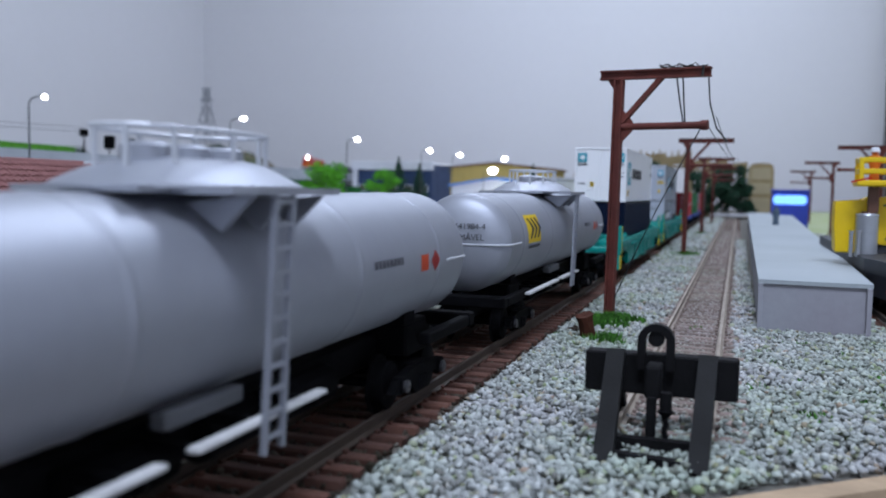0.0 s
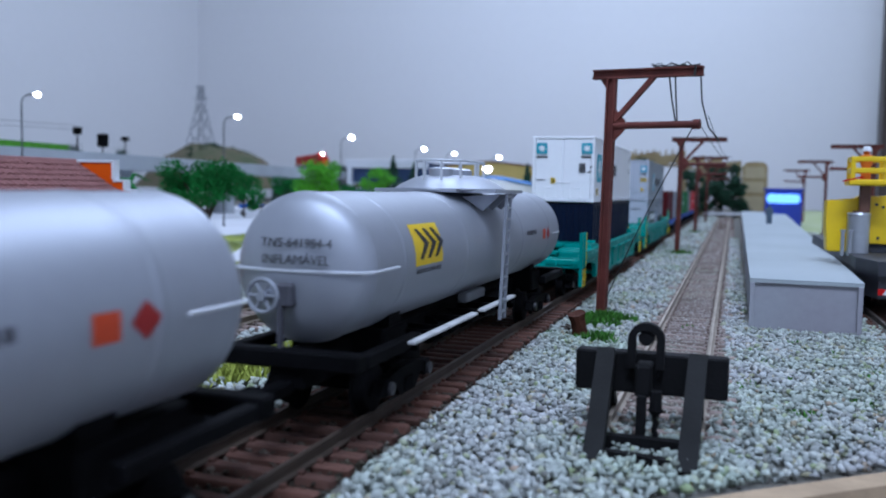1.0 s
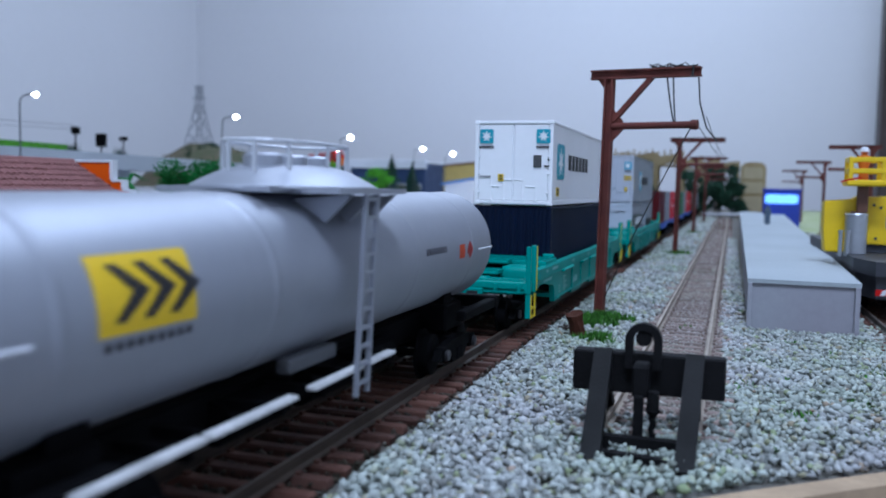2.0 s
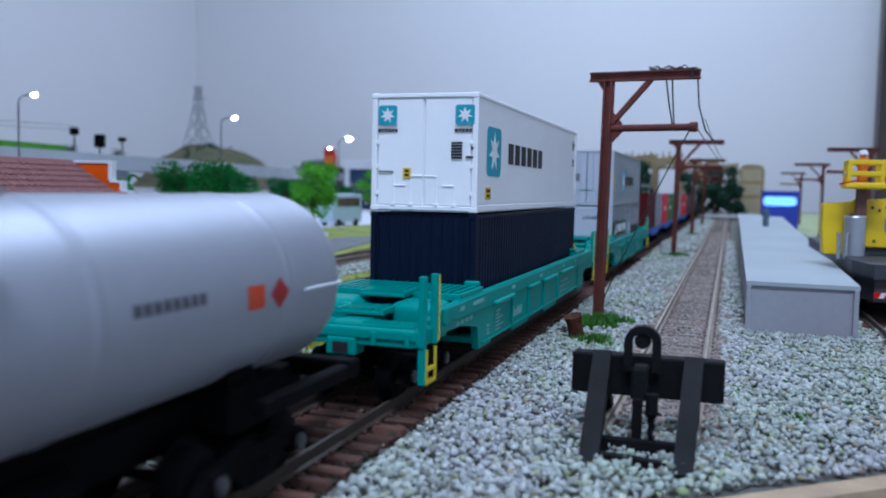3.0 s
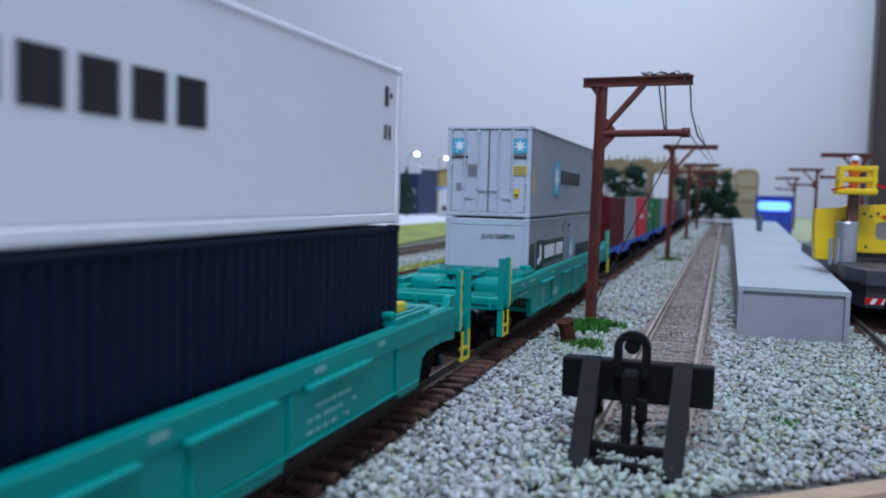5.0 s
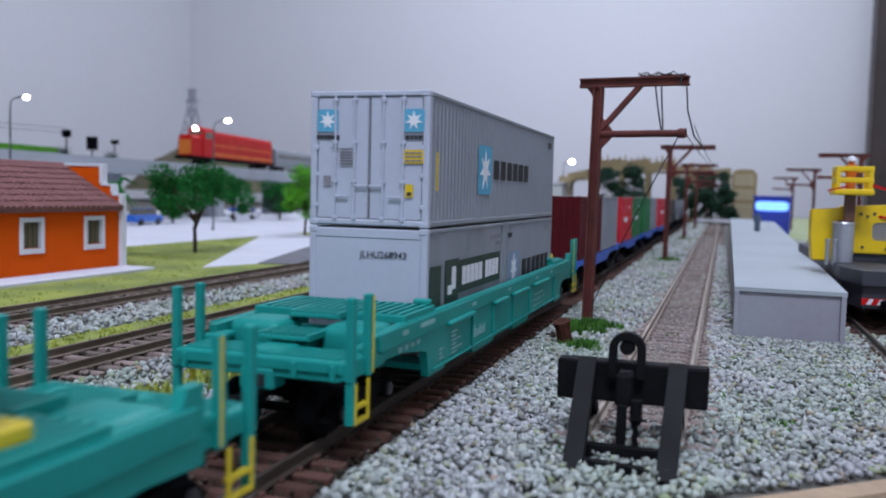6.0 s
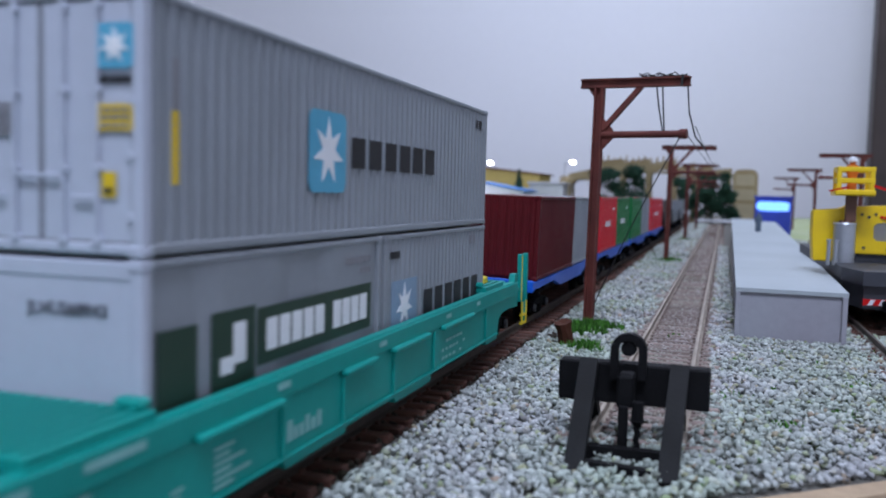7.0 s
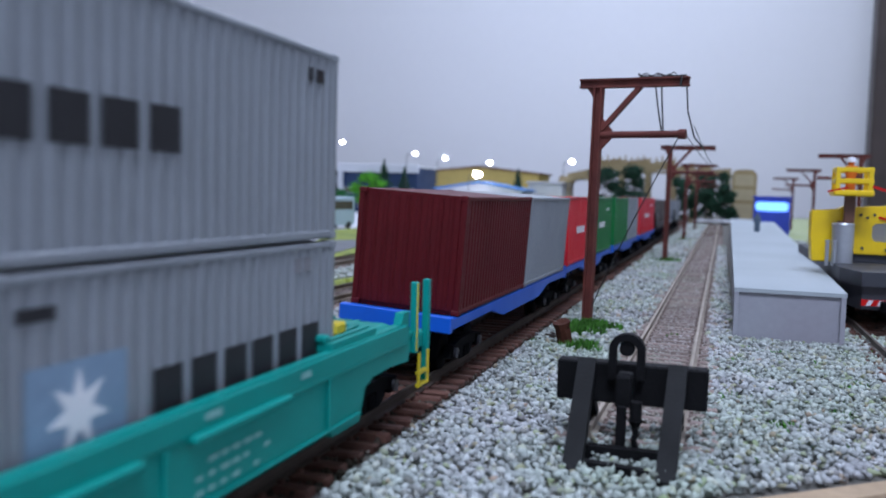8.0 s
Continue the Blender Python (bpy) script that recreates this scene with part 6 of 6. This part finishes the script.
for x in (-1, 1):
    bm = bmn()
    box(bm, min(x * 10.5, x * 11.0), max(x * 10.5, x * 11.0), 54, 303, 16, 20.5)
    box(bm, min(x * 10.5, x * 11.0), max(x * 10.5, x * 11.0), 54, 303, 31, 33.5)
    part("yellow_stripe", bm, M_orange_paint, lo, "yellow-orange stripe")
    bm = bmn()
    box(bm, min(x * 12.0, x * 12.4), max(x * 12.0, x * 12.4), 22, 44, 40, 49)
    part("cab_window", bm, M_glass, lo)
bm = bmn()
box(bm, -9, 9, 13.2, 14.0, 45, 51)
part("windscreen", bm, M_glass, lo)
bm = bmn()
box(bm, -9, 9, -21, -19.8, 15, 36)
part("nose_panel", bm, M_orange_paint, lo)
bm = bmn()
lathe(bm, [(0.01, 0), (2.6, 0), (2.8, 1.6), (0.01, 2.4)], 14, Matrix.Translation((0, 14, 53.5)) @ Matrix.Rotation(radians(90), 4, "X"))
part("headlight", bm, M_lamp_glow, lo, "glowing white headlight")
bogie(lo, 40)
bogie(lo, 262)
car = thing("grey_passenger_car", "grey toy passenger car behind the red locomotive", "railway car")
bm = bmn()
prism(bm, [(-13, 9), (13, 9), (13, 36), (9, 41), (-9, 41), (-13, 36)], 50, 290, "y")
part("body", bm, M_grey_box, car)
for x in (-1, 1):
    for k in range(10):
        bm = bmn()
        box(bm, min(x * 13, x * 13.3), max(x * 13, x * 13.3), 64 + k * 22, 78 + k * 22, 24, 32)
        part("window", bm, M_glass, car)
bogie(car, 90)
bogie(car, 250)


# ---------------------------------------------------------------- street lamps
def street_lamp(x, y, top=115.0, reach=17.0, r=3.2):
    t = thing("street_lamp", "thin grey street lamp with a lit white head", "street lamp", "street lamps along the road", at=P(x, y, -2.6))
    bm = bmn()
    hh = top + 2.6
    rod(bm, (-reach, 0, 0), (-reach, 0, hh - 9), 0.9, 0.7, seg=8)
    pts = [(-reach + 6 * (1 - math.cos(a)), 0, hh - 9 + 8 * math.sin(a)) for a in [radians(15 * k) for k in range(7)]]
    wire(bm, pts + [(-1, 0, hh + 0.4)], 0.6, 6)
    rod(bm, (-reach, 0, 0), (-reach, 0, 3), 1.8, 1.4, seg=10)
    part("pole", bm, M_lamp_pole, t)
    bm = bmn()
    lathe(bm, [(0.01, hh + r * 0.8), (1.6, hh + r * 0.75), (r * 0.8, hh + r * 0.45)], 14, Matrix.Diagonal((1.3, 1, 1, 1)))
    part("hood", bm, M_lamp_pole, t)
    bm = bmn()
    lathe(bm, [(0.01, -r), (r * 0.5, -r * 0.87), (r * 0.87, -r * 0.5), (r, 0), (r * 0.7, r * 0.5), (0.01, r * 0.7)], 14, Matrix.Translation((0, 0, hh - 0.4)) @ Matrix.Diagonal((1.25, 1, 1, 1)))
    part("lit_head", bm, M_lamp_glow, t, "glowing white lamp head")


for x, y, z, r in ((-480.6, 573, 115, 2.6), (-431, 799, 115, 2.9), (-466, 1163, 115, 3.6), (-476, 1505, 115, 3.8), (-479, 1697, 115, 3.8), (-437, 1898, 115, 4.6), (-229, 1782, 115, 4.6), (-352, 1500, 79, 7.4)):
    street_lamp(x, y, z, 17.0, r * 0.85)

# ---------------------------------------------------------------- hill, pylon, poles
bm = bmn()
N = 26
grid = []
for i in range(N + 1):
    row = []
    for j in range(N + 1):
        u, w = i / N * 2 - 1, j / N * 2 - 1
        d = max(0.0, 1 - (u * u + w * w))
        zz = 132 * d ** 0.75 * (1 + 0.16 * noise.noise((u * 3, w * 3, 1))) - 4.5 + 7 * noise.noise((u * 9, w * 9, 2)) * (d > 0)
        row.append(bm.verts.new((-1095 + u * 235, 2290 + w * 200, zz)))
    grid.append(row)
for i in range(N):
    for j in range(N):
        bm.faces.new((grid[i][j], grid[i + 1][j], grid[i + 1][j + 1], grid[i][j + 1]))
solid("hill", bm, M_hill, "brown scrub-covered model hill", "hill", "structure", smooth=True)
ob = bpy.data.objects["hill"]
ob.matrix_basis = P(-360, 0, 34)
bm = bmn()
rr = random.Random(4)
for _ in range(70):
    a, q = rr.uniform(0, 6.28), rr.uniform(0, 0.85)
    x, y = -1455 + 215 * q * math.cos(a), 2290 + 200 * q * math.sin(a)
    d = max(0.0, 1 - q * q)
    blades(bm, x, y, 9, 9, 34 + 132 * d ** 0.75 - 10, 12, 12, rr, 3.0)
tagged(new("scrub", mesh_of("scrub", bm, M_leaf_dark)), "dark green scrub on the hill", "scrub", "", "stuff")


def pylon(x, y, z, h):
    t = thing("pylon", "grey lattice transmission pylon on the hill", "pylon", at=P(x, y, z))
    bm = bmn()
    lev = [(0, 34), (0.25, 24), (0.5, 15), (0.72, 9), (1.0, 6)]
    for sx, sy in ((-1, -1), (-1, 1), (1, -1), (1, 1)):
        for (u0, w0), (u1, w1) in zip(lev, lev[1:]):
            beam(bm, (sx * w0, sy * w0, h * u0), (sx * w1, sy * w1, h * u1), 2.2, 2.2, (0, 1, 0))
    for (u0, w0), (u1, w1) in zip(lev, lev[1:]):
        for s in (-1, 1):
            for q in (-1, 1):
                beam(bm, (q * w0, s * w0, h * u0), (-q * w1, s * w1, h * u1), 1.4, 1.4, (0, 1, 0))
                beam(bm, (s * w0, q * w0, h * u0), (s * w1, -q * w1, h * u1), 1.4, 1.4, (1, 0, 0))
    part("lattice", bm, M_lattice, t)
    for u in (0.8, 0.98):
        bm = bmn()
        beam(bm, (-26 if u < 0.9 else -18, 0, h * u), (26 if u < 0.9 else 18, 0, h * u), 3, 3)
        part("cross_arm", bm, M_lattice, t)


pylon(-1501, 2290, 150, 195)
for x, y, z0, z1, w, hh, lab in ((-612, 790, 75, 104, 9, 8, "dark signal post with a box on the viaduct"), (-598, 815, 75, 98, 12, 15, "dark signal post with a box on the viaduct"), (-640, 905, 75, 100, 9, 5, "dark signal post with a box on the viaduct")):
    t = thing("signal_post", lab, "signal post", "posts on the viaduct", at=P(x - 22, y, z0))
    bm = bmn()
    rod(bm, (0, 0, 0), (0, 0, z1 - z0), 0.8, seg=6)
    part("pole", bm, M_black, t)
    bm = bmn()
    box(bm, -w / 2, w / 2, -3, 3, z1 - z0 - hh, z1 - z0, 0.6)
    part("box", bm, M_black, t)
for x, y in ((-640, 792), (-668, 905)):
    tuft("bush", x, y, 8, 8, 11, 130, M_leaf_dark, "dark round bush on the viaduct bank", int(y), 74)


# ---------------------------------------------------------------- parked car
def toy_car(x, y, rz, material, label, scale=1.0):
    t = thing("toy_car", label, "car", "cars parked on the road", at=P(x, y, -2.3, 0, 0, rz))
    k = scale
    bm = bmn()
    prism(bm, [(-26 * k, 3 * k), (-26 * k, 8.5 * k), (-23 * k, 9.8 * k), (-9 * k, 10.6 * k), (10 * k, 10.6 * k), (24 * k, 9.4 * k), (26 * k, 7.5 * k), (26 * k, 3 * k)], -10 * k, 10 * k, "x")
    bmesh.ops.bevel(bm, geom=bm.edges[:], offset=0.6, segments=2, affect="EDGES")
    part("body", bm, material, t, smooth=True)
    bm = bmn()
    prism(bm, [(-10 * k, 10.4 * k), (-5 * k, 16 * k), (10 * k, 16 * k), (17 * k, 10.4 * k)], -8.4 * k, 8.4 * k, "x")
    part("cabin", bm, M_glass, t)
    bm = bmn()
    box(bm, -8 * k, 8 * k, -4.6 * k, 9.6 * k, 15.9 * k, 16.6 * k, 0.2)
    part("roof", bm, material, t)
    for sx in (-1, 1):
        for yy in (-16, 16):
            bm = bmn()
            rod(bm, (sx * 8.2 * k, yy * k, 3.6 * k), (sx * 10.4 * k, yy * k, 3.6 * k), 3.6 * k, seg=16)
            part("wheel", bm, M_tyre, t)


toy_car(-572, 840, 6, M_blue_car, "bright blue toy car parked on the paving", 1.15)
toy_car(-765, 1378, -25, M_blue_car, "small blue toy car parked below the viaduct", 0.9)
toy_car(-600, 1110, -70, M_trim, "white toy car parked below the viaduct", 0.9)


# ---------------------------------------------------------------- buildings at the far end
def block(name, x0, x1, y0, y1, zt, wall, label, roof=None, ridge=0.0, bands=(), cols=0, win=None, z0=-3.0):
    t = thing(name, label, "building", at=P((x0 + x1) / 2, y0, z0))
    w, d, hh = (x1 - x0) / 2, y1 - y0, zt - z0
    bm = bmn()
    if ridge:
        prism(bm, [(-w, 0), (w, 0), (w, hh - ridge), (0, hh), (-w, hh - ridge)], 0, d, "y")
    else:
        box(bm, -w, w, 0, d, 0, hh)
    part("wall", bm, wall, t)
    if roof:
        bm = bmn()
        if ridge:
            for s in (-1, 1):
                prism(bm, [(0, hh + 3.5), (0, hh), (s * (w + 6), hh - ridge * (w + 6) / w), (s * (w + 6), hh - ridge * (w + 6) / w + 3.5)], -6, d + 6, "y")
        else:
            box(bm, -w - 3, w + 3, -6, d + 3, hh, hh + 4, 0.6)
        part("roof", bm, roof, t)
    for z in bands:
        for k in range(cols):
            x = -w + (k + 0.5) * 2 * w / cols
            bm = bmn()
            box(bm, x - w / cols * 0.6, x + w / cols * 0.6, -0.8, 0.5, z, z + 13, 0.2)
            fr = part("window_frame", bm, M_trim, t)
            bm = bmn()
            box(bm, x - w / cols * 0.48, x + w / cols * 0.48, -1.2, -0.7, z + 1.5, z + 11.5)
            part("pane", bm, win or M_glass, fr)
    return t


b1 = block("shop_building", -690, -520, 1640, 1760, 92, M_navy_wall, "dark navy shop with a white canopy", M_trim, 0, (12, 40), 5)
bm = bmn()
box(bm, -88, -78, -8, 0, 0, 95, 0.5)
part("white_pier", bm, M_trim, b1)
bm = bmn()
box(bm, -90, 90, -10, 0, 84, 101, 0.8)
part("white_fascia", bm, M_trim, b1, "white canopy fascia")
block("long_shed", -900, -705, 1800, 1900, 86, M_grey_wall, "dark grey flat-roofed shed with windows", M_concrete, 0, (30, 55), 7)
block("station_building", -574, -310, 1830, 1960, 101, M_station, "yellow station building with a low brown roof", M_station_roof, 13, (18, 45), 8)
block("market_hall", -450, -282, 1560, 1650, 64, M_paving, "low hall with a sky-blue roof", M_blue_roof, 14, (10,), 6)
block("white_depot", -300, -232, 1690, 1790, 66, M_trim, "low white depot building", M_paving, 0, (16,), 3)
g = thing("timber_gallery", "beige timber trestle bridge with towers over the tracks", "trestle", at=P(0, 1750, -3))
for y in (0, 44):
    for x0, x1, z0, z1 in ((-232, -178, 92, 104), (-178, -124, 118, 124), (-124, -72, 118, 125), (-72, -22, 116, 123), (-22, 16, 108, 118), (16, 50, 106, 114), (50, 86, 104, 108)):
        # a bay with a rounded opening under the beam
        pw, top = 5.0, 104.0 if x0 < -20 else 92.0
        top = min(top, z0 - 10)
        half = (x1 - x0) / 2 - pw
        mid = (x0 + x1) / 2
        arc = [(mid + half * math.cos(math.pi * k / 10), top - 14 + 14 * math.sin(math.pi * k / 10)) for k in range(11)]
        bm = bmn()
        prism(bm, [(x0, 0), (x0, z0), (x1, z1), (x1, 0), (x1 - pw, 0)] + arc + [(x0 + pw, 0)], y, y + 6, "y")
        part("bridge_bay", bm, M_beige, g)
bm = bmn()
for x0, x1, z in ((-232, -178, 84), (-178, -20, 100), (-20, 86, 94)):
    box(bm, x0, x1, 6, 44, z - 4, z, 0.5)
part("deck", bm, M_beige, g)
for k in range(14):
    bm = bmn()
    x = -176 + k * 12
    box(bm, x - 1.6, x + 1.6, 1, 5, 117, 126 + (k % 3) * 2, 0.3)
    part("parapet_post", bm, M_beige, g)
for x0, x1, zt in ((88, 134, 106), (-250, -234, 88)):
    w2, cx = (x1 - x0) / 2, (x0 + x1) / 2
    cap = [(cx + w2 * math.copysign(abs(math.cos(a)) ** 0.5, math.cos(a)), zt - 14 + 14 * math.sin(a)) for a in [math.pi * k / 12 for k in range(13)]]
    bm = bmn()
    prism(bm, [(x0, 0), (x1, 0)] + cap, 2, 48, "y")
    tower = part("tower", bm, M_beige, g)
    for z0, z1 in ((8, 40), (46, 68), (74, zt - 10)):
        bm = bmn()
        box(bm, x0 + 5, x1 - 5, 0.4, 2.2, z0, z1, 0.4)
        part("tower_panel", bm, M_beige_pale, tower, "paler panel on the tower")
    for x in (x0 + 2, x1 - 2):
        bm = bmn()
        box(bm, x - 2, x + 2, -1.2, 2.2, 0, zt - 12, 0.4)
        part("tower_post", bm, M_beige, tower)
s = thing("end_barrier", "low white and grey barrier at the end of the siding", "barrier", at=P(64, 1650, -3))
bm = bmn()
box(bm, -42, 42, -3, 3, 5, 10, 0.5)
part("rail", bm, M_trim, s)
for x in (-36, -12, 12, 36):
    bm = bmn()
    box(bm, x - 2.5, x + 2.5, -2, 2, 0, 16, 0.4)
    part("post", bm, M_grey_wall, s)
k = thing("blue_kiosk", "deep blue kiosk with a lit light-blue sign", "kiosk", at=P(141, 1300, 7))
bm = bmn()
box(bm, -24, 24, 0, 40, -11, 41, 0.8)
part("wall", bm, M_blue_wall, k)
bm = bmn()
prism(bm, round_square(-1, 29, 44, 13, 5), -2.5, 0.2, "y")
part("lit_sign", bm, M_blue_glow, k, "glowing light-blue sign panel")
bm = bmn()
box(bm, -26, 26, -3, 43, 41, 43.5, 0.5)
part("roof", bm, M_blue_wall, k)

# a white booth and a parked van below the viaduct, thin wires along the viaduct
bo = thing("white_booth", "small white roadside booth with a pitched roof", "booth", at=P(-800, 1436, -2.4, 0, 0, 28))
bm = bmn()
prism(bm, [(-12, 0), (12, 0), (12, 36), (0, 48), (-12, 36)], -12, 12, "y")
part("wall", bm, M_trim, bo)
bm = bmn()
box(bm, -4, 4, -12.6, -12.0, 0, 18)
part("door", bm, M_glass, bo)
va = thing("toy_van", "pale blue toy van parked by the road", "van", at=P(-366, 925, -2.4, 0, 0, -12))
bm = bmn()
prism(bm, [(-28, 4), (-28, 20), (-22, 36), (28, 38), (29, 34), (29, 4)], -11, 11, "x")
bmesh.ops.bevel(bm, geom=bm.edges[:], offset=0.8, segments=2, affect="EDGES")
part("body", bm, M_van, va, smooth=True)
for sx in (-1, 1):
    bm = bmn()
    box(bm, min(sx * 11, sx * 11.3), max(sx * 11, sx * 11.3), -20, 24, 23, 33)
    part("side_window", bm, M_glass, va)
    for yy in (-17, 17):
        bm = bmn()
        rod(bm, (sx * 8.6, yy, 4), (sx * 11.2, yy, 4), 4.2, seg=16)
        part("wheel", bm, M_tyre, va)
bm = bmn()
for dz in (0.0, 5.0):
    wire(bm, [(-625, 200, 100 + dz), (-622, 420, 97 + dz), (-628, 620, 97 + dz), (-634, 790, 101 + dz)], 0.25, 4)
solid("power_line", bm, M_wire, "thin dark power lines above the viaduct bank", "power line")


# ---------------------------------------------------------------- what moves
TRAIN_ROWS = [(0, -312.3), (0.5, -271.6), (1, -224.2), (1.5, -180.3), (3, -44.6), (3.5, -0.0), (4, 48.8), (4.5, 94.4), (6, 237.9), (6.5, 283.1), (7, 333.0), (7.5, 376.0), (8, 423.8)]


def on_line(d):
    """The place d millimetres along the viaduct from its near end."""
    for (x0, y0), (x1, y1) in zip(LINE, LINE[1:]):
        k = math.hypot(x1 - x0, y1 - y0)
        if d < k:
            return x0 + (x1 - x0) * d / k, y0 + (y1 - y0) * d / k
        d -= k
    return LINE[-1]


def viaduct_pose(d, length):
    """A vehicle with its front d along the viaduct, lying along the chord of its own length."""
    (x0, y0), (x1, y1) = on_line(d + 30), on_line(d + length)
    h = math.atan2(x0 - x1, y1 - y0)
    return P(x0 + 30 * math.sin(h), y0 - 30 * math.cos(h), 74.5, 0, 0, math.degrees(h))


# seconds, distance of the locomotive from the near end of the viaduct
LOCO_ROWS = [(0.0, 2190), (0.7, 2050), (1.4, 1905), (2.2, 1742), (3.0, 1575), (3.5, 1469), (4.5, 1257), (5.8, 964), (6.3, 856), (7.0, 706), (8.0, 492)]


def roll(t):
    """The blue flat wagon rocks to one side as it comes near, in degrees."""
    return 3.6 * min(1.0, max(0.0, (t - 6.3) / 1.7))


def motions():
    walk(lo, [(t, viaduct_pose(d, 290)) for t, d in LOCO_ROWS])
    walk(car, [(t, viaduct_pose(d + 270, 290)) for t, d in LOCO_ROWS])
    for ob, y0, z in train:
        if ob in ROCKING:
            walk(ob, [(t, P(8, y0 - s, 0, 0, roll(t), 0) @ P(-8, 0, z)) for t, s in TRAIN_ROWS])
        else:
            walk(ob, [(t, P(0, y0 - s, z)) for t, s in TRAIN_ROWS])


motions()
